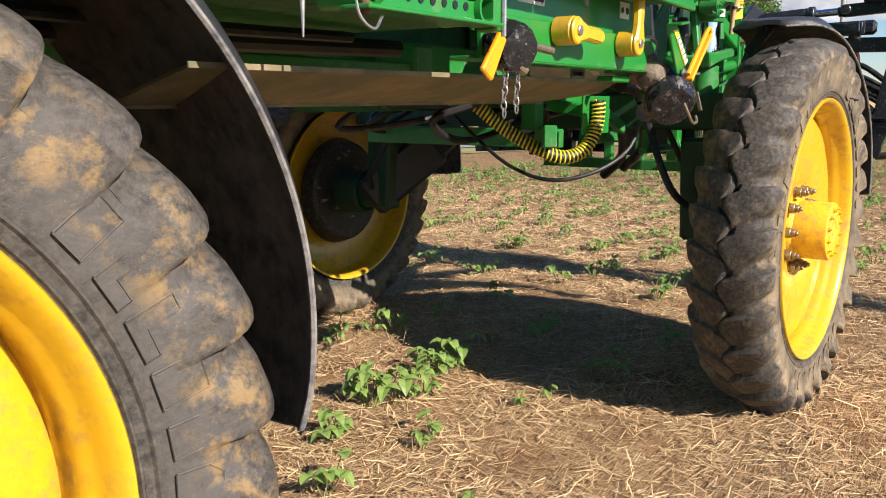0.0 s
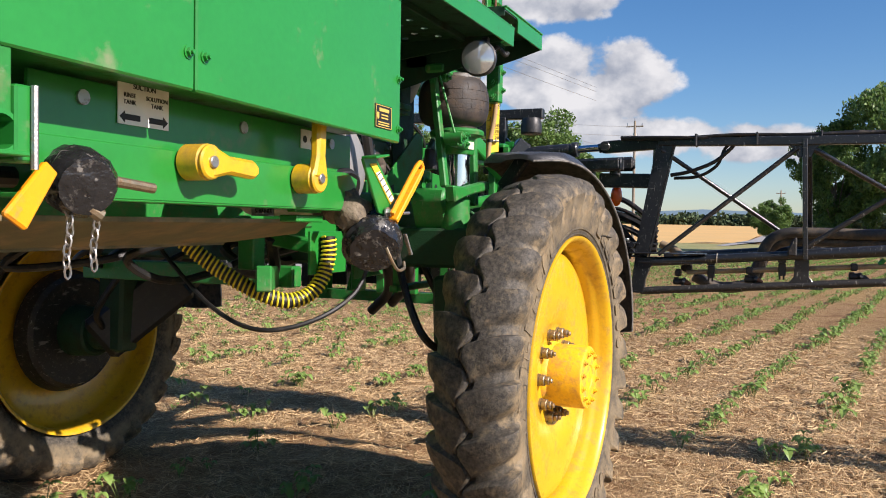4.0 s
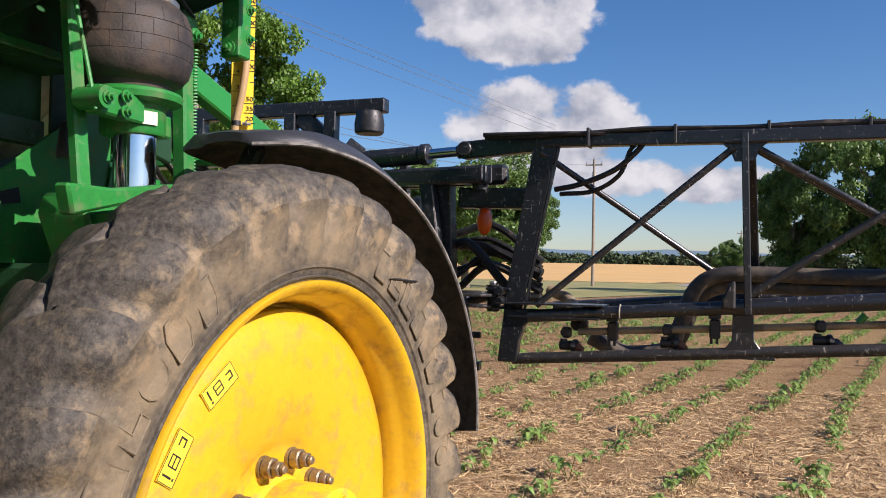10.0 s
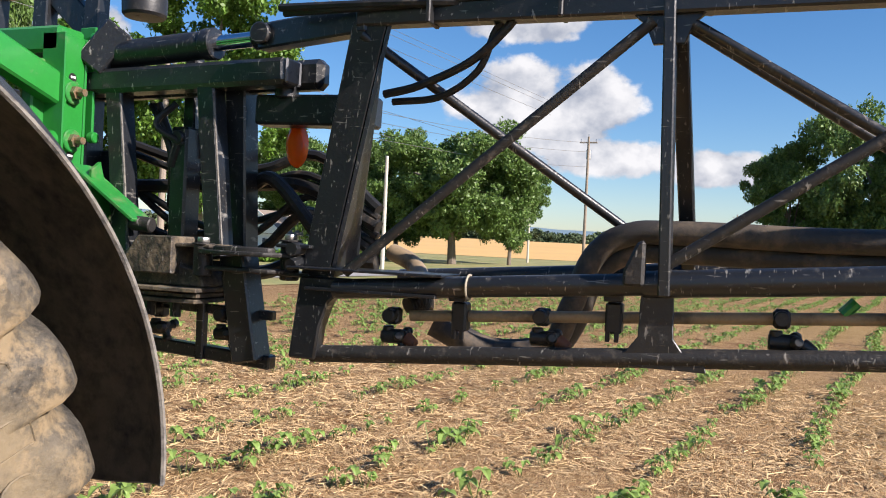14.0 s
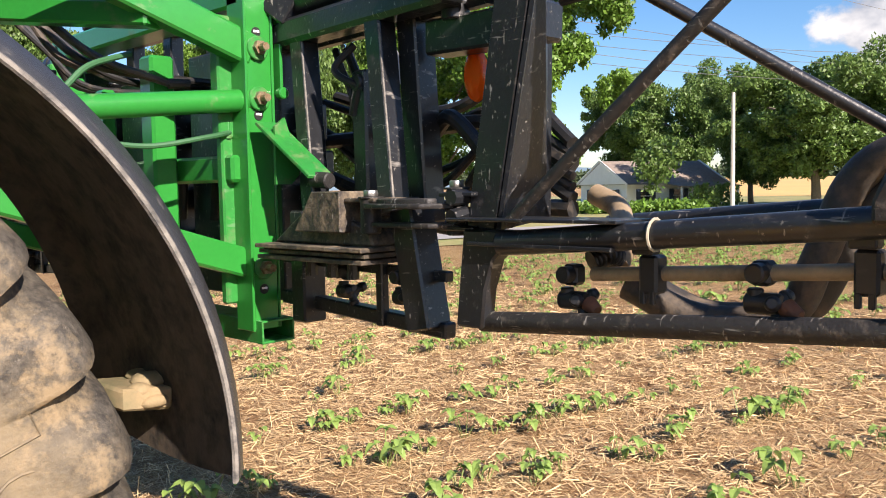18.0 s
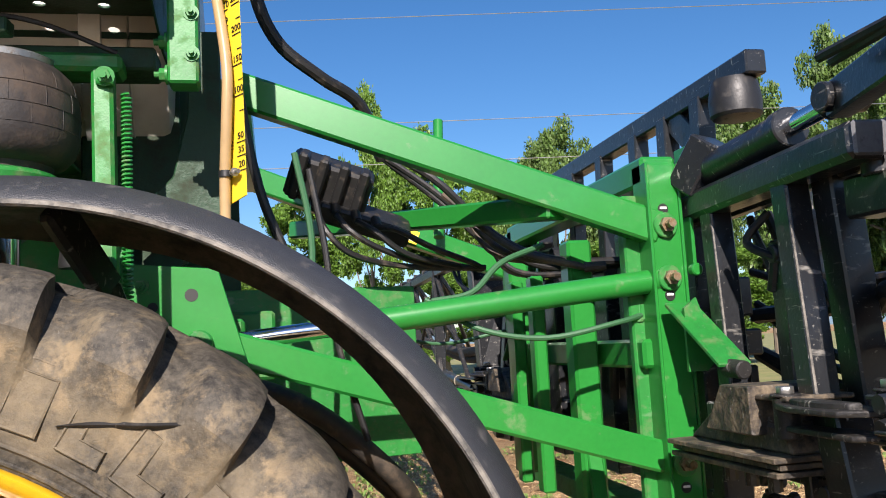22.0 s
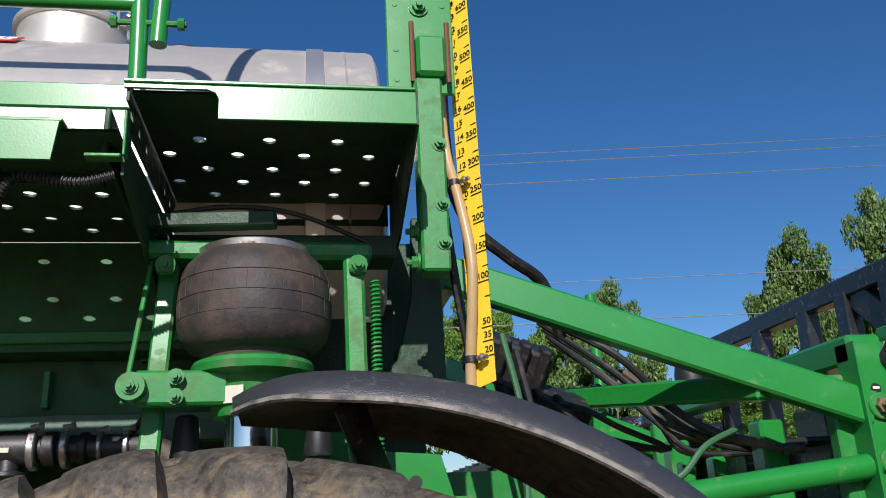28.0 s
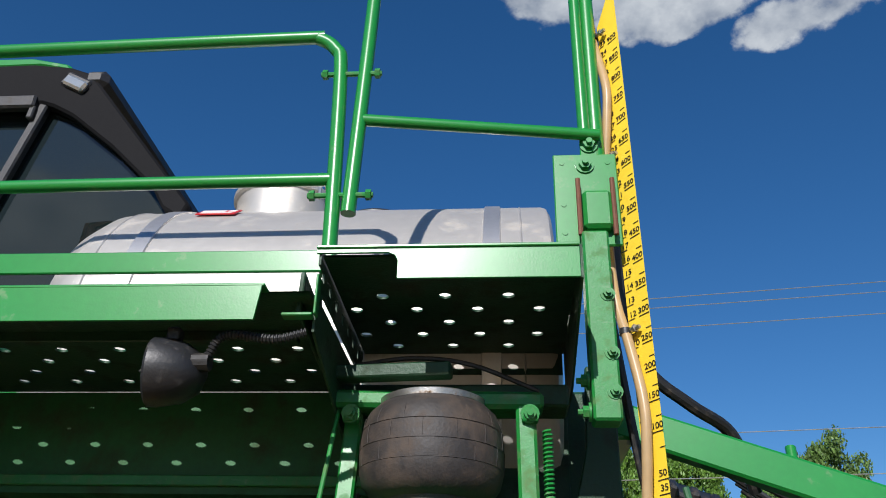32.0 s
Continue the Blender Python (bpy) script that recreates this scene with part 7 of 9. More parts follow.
# rear mast beside the level gauge
bm = B()
beam(bm, (5.055, 1.40, 2.30), (5.055, 1.40, 2.82), 0.075, 0.07, 0.006)
mast = part("tank_mast", bm, GREEN_WORN, sprayer, "green mast behind the rear deck")
# shade behind the mast is put into the gusset's dark green
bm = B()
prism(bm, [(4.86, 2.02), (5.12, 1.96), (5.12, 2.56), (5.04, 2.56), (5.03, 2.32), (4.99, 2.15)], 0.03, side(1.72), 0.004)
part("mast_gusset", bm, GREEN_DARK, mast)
bm = B()
for z in (2.33, 2.41):
    bolt(bm, (5.018, 1.40, z), (-1, 0, 0), 0.016, 0.02)
for z in (2.37, 2.47, 2.63):
    bolt(bm, (5.075, 1.364, z), (0, -1, 0), 0.013, 0.014)
part("mast_bolt", bm, GREEN_WORN, mast)

# level gauge board with sight tube
gm = Matrix(((0.69, -0.018, -0.83, 5.150), (-1.04, -0.004, -0.55, 1.480), (0, 1, 0, 2.03), (0, 0, 0, 1))) @ Matrix.Translation((-5.145, 0, 0))
bm = B()
prism(bm, [(5.145, 0.0), (5.205, 0.012), (5.218, 1.62), (5.218, 1.73), (5.148, 1.60)], 0.003, gm)
gauge = part("gauge_board", bm, DECAL_YELLOW, sprayer, "yellow level gauge board with black figures")
bm = B()
low_marks = {2: 0.148, 3: 0.200, 4: 0.257, 5: 0.310, 6: 0.350}
for k in range(2, 36):
    z = low_marks[k] if k in low_marks else 0.585 + 0.0408 * (k - 12)
    box(bm, (5.158, z - 0.014, 0.0025), (0.020, 0.0022, 0.001), bev=0, m=gm)
    writing("figure", str(k), 0.022, gm @ Matrix.Translation((5.163, z - 0.001, 0.0028)), INK, gauge)
low_marks = {20: 0.090, 35: 0.126, 50: 0.160}
for k in [20, 35] + list(range(50, 950, 50)):
    z = low_marks[k] if k in low_marks else 0.585 + 0.00155 * (k - 300)
    box(bm, (5.196, z - 0.015, 0.0025), (0.030, 0.0025, 0.001), bev=0, m=gm)
    writing("figure", str(k), 0.022, gm @ Matrix.Translation((5.196, z, 0.0028)), INK, gauge)
    if k > 50:
        box(bm, (5.204, z - 0.054, 0.0025), (0.016, 0.002, 0.001), bev=0, m=gm)
part("scale_mark", bm, INK, gauge)
bm = B()
tube = [(5.150, -0.08, 0.02), (5.158, 0.06, 0.022), (5.178, 0.20, 0.026), (5.184, 0.33, 0.024), (5.158, 0.50, 0.022), (5.132, 0.62, 0.02), (5.124, 0.75, 0.018), (5.128, 0.95, 0.018), (5.140, 1.05, 0.020), (5.168, 1.22, 0.024), (5.176, 1.33, 0.024),
        (5.150, 1.50, 0.022), (5.140, 1.62, 0.02), (5.145, 2.1, 0.02)]
pipe(bm, [gm @ Vector((x, y, z)) for x, y, z in tube], 0.0135, 12, 5)
part("sight_tube", bm, SIGHT, gauge, "cloudy amber sight tube")
for x, y in ((5.160, 0.07), (5.150, 0.535), (5.140, 1.085), (5.146, 1.55)):
    bm = B()
    rod(bm, gm @ Vector((x, y - 0.008, 0.021)), gm @ Vector((x, y + 0.008, 0.021)), 0.017, 14)
    cl = part("tube_clamp", bm, BLACK_PLASTIC, gauge, "black tube clamp")
    bm = B()
    rod(bm, gm @ Vector((x + 0.016, y, 0.018)), gm @ Vector((x + 0.040, y, 0.016)), 0.006, 8)
    rod(bm, gm @ Vector((x + 0.024, y, 0.017)), gm @ Vector((x + 0.030, y, 0.017)), 0.011, 6)
    part("clamp_screw", bm, STEEL, cl)

# cab
bm = B()
prism(bm, [(1.2, 2.9), (3.05, 2.9), (3.08, 3.40), (3.45, 3.43), (2.90, 4.15), (2.80, 4.19), (1.3, 4.18)], 1.2, side(2.92), 0.03)
cab = part("cab", bm, CAB_GLASS, sprayer, "dark tinted operator cab")
bm = B()
prism(bm, [(1.15, 4.23), (2.66, 4.255), (2.84, 4.215), (2.80, 4.262), (2.62, 4.305), (1.3, 4.33)], 1.30, side(2.92), 0.012)
part("cab_roof", bm, GREEN, cab, "green cab roof")
for y in (2.285, 3.555):
    bm = B()
    prism(bm, [(1.2, 4.235), (2.64, 4.25), (2.83, 4.225), (2.93, 4.185), (2.99, 4.12), (3.515, 3.475), (3.49, 3.40), (3.40, 3.46), (3.34, 3.56), (3.12, 3.77), (2.90, 3.945), (2.80, 4.00), (2.74, 4.02), (1.2, 4.06)], 0.07, side(y), 0.012)
    part("cab_pillar", bm, CAB_TRIM, cab, "broad black rear cab pillar")
    part("window_post", beam(B(), (2.745, y, 4.03), (2.50, y, 2.95), 0.045, 0.045, 0.008), BLACK_PLASTIC, cab, "slim black window post")
    bm = B()
    beam(bm, (2.72, y - 0.03, 4.02), (2.45, y - 0.03, 4.02), 0.05, 0.07, 0.01)
    beam(bm, (2.71, y - 0.03, 4.00), (2.705, y - 0.03, 3.93), 0.03, 0.03, 0.006)
    part("door_hinge", bm, BLACK_PLASTIC, cab)
part("rear_visor", beam(B(), (2.955, 2.25, 4.165), (2.955, 3.59, 4.165), 0.12, 0.10, 0.03), BLACK_PLASTIC, cab)
bm = B()
box(bm, (2.885, 2.235, 4.112), (0.12, 0.03, 0.055), (0, 28, 0), bev=0.012)
lamp_c = part("cab_lamp", bm, LAMP_GLASS, cab, "clear cab work lamp")
part("lamp_housing", box(B(), (2.88, 2.252, 4.125), (0.14, 0.03, 0.08), (0, 28, 0), bev=0.012), BLACK_PLASTIC, lamp_c)
bm = B()
box(bm, (1.9, 2.92, 2.65), (2.3, 1.3, 0.5), bev=0.03)
part("cab_base", bm, GREEN, cab)
bm = B()
box(bm, (0.2, 2.7, 2.3), (1.6, 1.3, 0.8), bev=0.08)
part("engine_hood", bm, GREEN, sprayer, "green engine hood ahead of the cab")


# ---- lift frame and boom ----
MX = 6.474


def both_sides(fn):
    fn(lambda p: Vector(p))
    fn(lambda p: Vector((p[0], 2 * YC - p[1], p[2])))


def lift_side(q):
    bm = B()
    beam(bm, q((MX - 0.03, 1.78, 1.06)), q((MX - 0.03, 1.78, 2.19)), 0.11, 0.012, 0.003, up=(0, 1, 0))
    beam(bm, q((MX - 0.085, 1.80, 1.06)), q((MX - 0.085, 1.80, 2.19)), 0.010, 0.10, 0.003, up=(0, 1, 0))
    beam(bm, q((MX + 0.030, 1.80, 1.06)), q((MX + 0.030, 1.80, 2.19)), 0.010, 0.06, 0.003, up=(0, 1, 0))
    post = part("lift_mast", bm, GREEN, sprayer, "green lift mast plate")
    bm = B()
    beam(bm, q((MX + 0.055, 1.79, 1.85)), q((MX + 0.055, 1.79, 2.24)), 0.012, 0.07, 0.003, up=(0, 1, 0))
    for z, xx in ((2.20, 0.05), (1.85, 0.05)):
        rod(bm, q((MX + xx, 1.765, z)), q((MX + xx, 1.735, z)), 0.02, 12, bev=0.004)
    part("mast_flange", bm, GREEN, post)
    bm = B()
    for z in (1.993, 1.829, 1.27):
        rod(bm, q((MX - 0.03, 1.772, z)), q((MX - 0.03, 1.760, z)), 0.040, 20, bev=0.003)
    part("pin_collar", bm, GREEN_WORN, post)
    bm = B()
    for z in (1.993, 1.829, 1.27):
        rod(bm, q((MX - 0.03, 1.760, z)), q((MX - 0.03, 1.744, z)), 0.024, 6)
        rod(bm, q((MX - 0.03, 1.744, z)), q((MX - 0.03, 1.715, z)), 0.013, 10)
    part("pivot_nut", bm, BRASSY, post, "greasy pivot nut")
    bm = B()
    for z in (2.045, 1.775, 1.197):
        rod(bm, q((MX - 0.03, 1.7735, z)), q((MX - 0.03, 1.7715, z)), 0.017, 16)
    dcl = part("grease_decal", bm, INK, post, "small round black grease point decal")
    bm = B()
    for z in (2.045, 1.775, 1.197):
        b0, b1 = q((MX - 0.041, 1.7705, z + 0.003)), q((MX - 0.019, 1.7705, z + 0.003))
        beam(bm, b0, b1, 0.001, 0.007, 0)
    part("decal_bar", bm, WHITE, dcl)
    bm = B()
    s = 1 if q((0, 0, 0)).y == 0 else -1
    prism(bm, [(MX - 0.05, 1.73), (MX - 0.01, 1.76), (MX + 0.05, 1.585), (MX + 0.01, 1.545), (MX - 0.05, 1.545)], 0.012, Matrix.Translation(q((0, 1.66, 0)) - Vector((0, 0, 0))) @ Matrix.Rotation(radians(90), 4, "X"))
    beam(bm, q((MX - 0.025, 1.73, 1.745)), q((MX - 0.012, 1.47, 1.565)), 0.10, 0.014, 0.003)
    part("stop_gusset", bm, GREEN_WORN, post)
    part("stop_pin", rod(B(), q((MX - 0.02, 1.50, 1.558)), q((MX - 0.012, 1.425, 1.552)), 0.026, 12, bev=0.004), BLACK_RUSTY, post, "muddy stop pin")
    # arms
    bm = B()
    beam(bm, q((5.12, 1.915, 2.47)), q((MX - 0.04, 1.80, 1.985)), 0.07, 0.105, 0.008)
    up_arm = part("upper_arm", bm, GREEN, sprayer, "green box-section upper lift arm")
    bm = B()
    beam(bm, q((5.02, 1.80, 1.715)), q((MX - 0.04, 1.82, 1.275)), 0.07, 0.095, 0.008)
    part("lower_arm", bm, GREEN, sprayer, "green box-section lower lift arm")
    bm = B()
    rod(bm, q((5.44, 1.80, 1.728)), q((MX - 0.05, 1.80, 1.825)), 0.037, 24, bev=0.004)
    cyl = part("lift_cylinder", bm, GREEN, sprayer, "green lift cylinder")
    part("cylinder_rod", rod(B(), q((4.98, 1.80, 1.684)), q((5.46, 1.80, 1.730)), 0.026, 20), CHROME, cyl)
    bm = B()
    pipe(bm, [q((MX - 0.10, 1.84, 1.72)), q((MX - 0.2, 1.80, 1.70)), q((6.05, 1.80, 1.665)), q((5.85, 1.82, 1.70)), q((5.70, 1.9, 1.80))], 0.0085, 8)
    part("cylinder_hose", bm, HOSE_GREEN, cyl, "thin green hydraulic line")
    bm = B()
    beam(bm, q((MX - 0.105, 1.86, 1.15)), q((MX - 0.105, 1.86, 1.78)), 0.035, 0.05, 0.006)
    beam(bm, q((MX - 0.105, 1.86, 1.70)), q((MX - 0.105, 1.86, 2.1)), 0.05, 0.07, 0.006)
    rod(bm, q((MX - 0.105, 1.85, 1.70)), q((MX - 0.105, 1.85, 1.76)), 0.016, 10)
    part("slide_post", bm, GREEN_WORN, post, "worn green slide post")
    bm = B()
    beam(bm, q((6.30, 2.18, 1.10)), q((6.30, 2.18, 2.0)), 0.09, 0.09, 0.01)
    beam(bm, q((6.30, 2.10, 1.10)), q((6.30, 2.16, 1.32)), 0.05, 0.03, 0.004)
    beam(bm, q((6.22, 2.42, 1.10)), q((6.22, 2.42, 1.9)), 0.07, 0.05, 0.008)
    part("inner_post", bm, GREEN, post, "green inner lift post")
    # mount at the tank frame
    bm = B()
    prism(bm, [(4.78, 1.52), (5.14, 1.52), (5.18, 1.62), (5.10, 1.90), (4.86, 1.92)], 0.016, Matrix.Translation(q((0, 1.745, 0))) @ Matrix.Rotation(radians(90), 4, "X"), 0.002)
    mount = part("arm_mount", bm, GREEN, sprayer, "green arm mount plate with holes")
    bm = B()
    for x, z, r in ((4.93, 1.80, 0.014), (4.97, 1.70, 0.010), (5.03, 1.83, 0.018)):
        rod(bm, q((x, 1.7368, z)), q((x, 1.7360, z)), r, 12)
    part("plate_hole", bm, INK, mount)
    bm = B()
    bolt(bm, q((4.90, 1.735, 1.86)), (0, -1, 0), 0.015, 0.015)
    rod(bm, q((5.05, 1.735, 1.70)), q((5.05, 1.70, 1.70)), 0.035, 16, bev=0.004)
    part("mount_pin", bm, GREEN_WORN, mount)
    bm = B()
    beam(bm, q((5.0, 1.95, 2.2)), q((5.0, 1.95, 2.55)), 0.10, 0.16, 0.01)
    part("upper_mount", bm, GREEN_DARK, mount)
    return up_arm


both_sides(lift_side)
bm = B()
beam(bm, (6.12, 1.83, 2.065), (5.36, 3.22, 2.215), 0.085, 0.075, 0.008)
beam(bm, (5.15, 1.88, 2.44), (5.15, 2 * YC - 1.88, 2.44), 0.09, 0.09, 0.008)
arm_tie = part("arm_tie", bm, GREEN, sprayer, "green cross tube between the lift arms")
bm = B()
box(bm, (5.85, 3.206, 2.188), (0.15, 0.003, 0.062), (0, 20.6, 5), bev=0)
part("warning_decal", bm, DECAL_YELLOW, arm_tie, "yellow warning decal")
bm = B()
box(bm, (5.85, 3.203, 2.182), (0.135, 0.002, 0.030), (0, 20.6, 5), bev=0)
part("decal_text_bar", bm, WHITE, arm_tie)
# lift frame cross members
bm = B()
for y0, y1 in ((1.74, 2 * YC - 1.74),):
    for dz, dx in ((0.035, 0), (-0.035, 0)):
        beam(bm, (MX + 0.0, y0, 1.055 + dz), (MX + 0.0, y1, 1.055 + dz), 0.13, 0.008, 0.002)
    for dx in (-0.061, 0.061):
        beam(bm, (MX + dx, y0, 1.055), (MX + dx, y1, 1.055), 0.008, 0.066, 0.002)
lower = part("lower_crossbeam", bm, GREEN_WORN, sprayer, "green hollow lower crossbeam, open at the end")
bm = B()
beam(bm, (MX - 0.03, 1.78, 2.17), (MX - 0.03, 2 * YC - 1.78, 2.17), 0.12, 0.09, 0.01)
beam(bm, (MX - 0.09, 1.80, 1.60), (MX - 0.09, 2 * YC - 1.80, 1.60), 0.06, 0.09, 0.01)
part("upper_crossbeam", bm, GREEN, lower)

# hoses between tank and lift frame
bundle = None
rb = random.Random(21)
for i in range(5):
    y0 = 2.22 + 0.12 * i
    path = [(5.55 + 0.05 * i, y0 + 0.1, 2.42), (5.80 + 0.04 * i, y0 + rb.uniform(-0.05, 0.1), 2.24), (6.02 + 0.02 * i, y0 + rb.uniform(-0.1, 0.05), 2.03 + rb.uniform(-0.03, 0.03)), (6.22, y0 + rb.uniform(-0.1, 0.0), 1.95 + rb.uniform(-0.03, 0.05)), (6.6, y0, 1.93)]
    one = part("hydraulic_hose", pipe(B(), path, rb.uniform(0.010, 0.015), 8), HOSE_BLACK, bundle or sprayer, "black hydraulic hose")
    bundle = bundle or one
for path, r in (([(5.20, 2.0, 3.2), (5.21, 2.0, 2.85), (5.28, 2.05, 2.67), (5.42, 2.11, 2.57), (5.56, 2.2, 2.50), (5.64, 2.3, 2.33)], 0.022),
                ([(5.08, 1.70, 3.3), (5.12, 1.72, 2.8), (5.2, 1.78, 2.2), (5.3, 1.80, 1.9)], 0.014),
                ([(5.36, 1.86, 2.2), (5.40, 1.84, 1.95), (5.42, 1.82, 1.7), (5.5, 1.82, 1.4)], 0.010)):
    part("hydraulic_hose", pipe(B(), path, r, 10), HOSE_BLACK, bundle)
bm = B()
for i in range(3):
    pipe(bm, [(5.86 + 0.05 * i, 2.3 + 0.1 * i, 2.20), (6.06, 2.15 + 0.1 * i, 1.98), (6.3, 2.1 + 0.05 * i, 1.90 + 0.02 * i)], 0.013, 8)
rod(bm, (6.30, 2.10, 1.90), (6.37, 2.08, 1.90), 0.018, 10)
part("brown_line", bm, HOSE_BROWN, bundle, "brown steel-capped lines")
bm = B()
pipe(bm, [(5.74, 2.0, 1.80), (5.86, 1.95, 1.82), (5.96, 1.95, 1.91), (6.12, 2.0, 1.97)], 0.010, 8)
pipe(bm, [(5.32, 1.86, 2.25), (5.36, 1.84, 2.0), (5.35, 1.82, 1.75)], 0.010, 8)
part("green_line", bm, HOSE_GREEN, bundle)
bm = B()
tip = (26, 19, 0)
box(bm, (5.46, 2.40, 2.27), (0.30, 0.16, 0.15), tip, bev=0.012)
box(bm, (5.58, 2.40, 2.13), (0.34, 0.18, 0.07), tip, bev=0.01)
for k in range(4):
    box(bm, (5.35 + 0.07 * k, 2.34, 2.29 - 0.024 * k), (0.035, 0.10, 0.17), tip, bev=0.008)
    rod(bm, (5.40 + 0.07 * k, 2.32, 2.19 - 0.024 * k), (5.40 + 0.07 * k, 2.26, 2.15 - 0.024 * k), 0.018, 12, bev=0.003)
    part("valve_hose", pipe(B(), [(5.40 + 0.07 * k, 2.26, 2.15 - 0.024 * k), (5.43 + 0.08 * k, 2.20, 2.06), (5.52 + 0.09 * k, 2.22, 1.98 + 0.02 * (k % 2)), (5.72 + 0.08 * k, 2.28, 1.94), (6.0, 2.30 + 0.03 * k, 1.93)], 0.011, 7), HOSE_BLACK, bundle)
part("valve_manifold", bm, HOSE_BLACK, bundle, "black hydraulic valve block")
bm = B()
rod(bm, (5.92, 2.72, 2.1), (5.98, 2.9, 2.64), 0.022, 12)
part("hose_guide", bm, GREEN, bundle)

# thick hoses sagging between the rear wheels
for k, (y0, z0) in enumerate(((2.05, 1.50), (2.2, 1.44))):
    part("plumbing_hose", pipe(B(), [(4.70, y0, z0 + 0.18), (5.05, y0 - 0.02, z0 + 0.10), (5.35, y0 + 0.03, z0 - 0.02), (5.62, y0 + 0.12, z0 - 0.26), (5.72, y0 + 0.30, z0 - 0.42)], 0.034, 12), (HOSE_BROWN, HOSE_BLACK)[k % 2], bundle, "thick dusty hose")

# black centre rack
bm = B()
beam(bm, (6.69, 1.58, 2.46), (6.69, 2 * YC - 1.58, 2.46), 0.07, 0.075, 0.006)
rack = part("centre_rack", bm, BLACK, sprayer, "black centre rack of the boom")
bm = B()
for y in (1.9, 2.15, 2.4, 2.75, 3.1):
    beam(bm, (6.66, y, 1.6), (6.68, y, 2.44), 0.07, 0.06, 0.005)
beam(bm, (6.69, 1.80, 2.16), (6.69, 2.1, 2.43), 0.05, 0.10, 0.005)
beam(bm, (6.66, 1.7, 1.62), (6.66, 2 * YC - 1.7, 1.62), 0.08, 0.08, 0.006)
beam(bm, (6.66, 1.9, 2.22), (6.66, 2 * YC - 1.9, 2.22), 0.07, 0.07, 0.006)
part("rack_strut", bm, BLACK, rack)
for y, w, z0, z1 in ((1.86, 0.10, 1.14, 2.20), (2.06, 0.16, 1.12, 1.92), (2.32, 0.20, 1.14, 2.05), (2.62, 0.16, 1.12, 1.95), (2.92, 0.20, 1.14, 2.0), (3.25, 0.16, 1.12, 1.95)):
    part("centre_upright", beam(B(), (6.60, y, z0), (6.60, y, z1), 0.09, w, 0.006, up=(0, 1, 0)), BLACK, rack)
for z, h in ((1.30, 0.16), (1.50, 0.10), (1.76, 0.12)):
    part("centre_rail", beam(B(), (6.665, 1.72, z), (6.665, 2 * YC - 1.72, z), 0.05, h, 0.006), BLACK, rack)
for k in range(4):
    part("centre_fitting", rod(rod(B(), (6.54, 1.94 + 0.24 * k, 1.60), (6.47, 1.94 + 0.24 * k, 1.60), 0.03, 12, bev=0.004), (6.52, 1.94 + 0.24 * k, 1.60), (6.52, 1.97 + 0.24 * k, 1.42), 0.02, 10), BLACK_PLASTIC, rack)


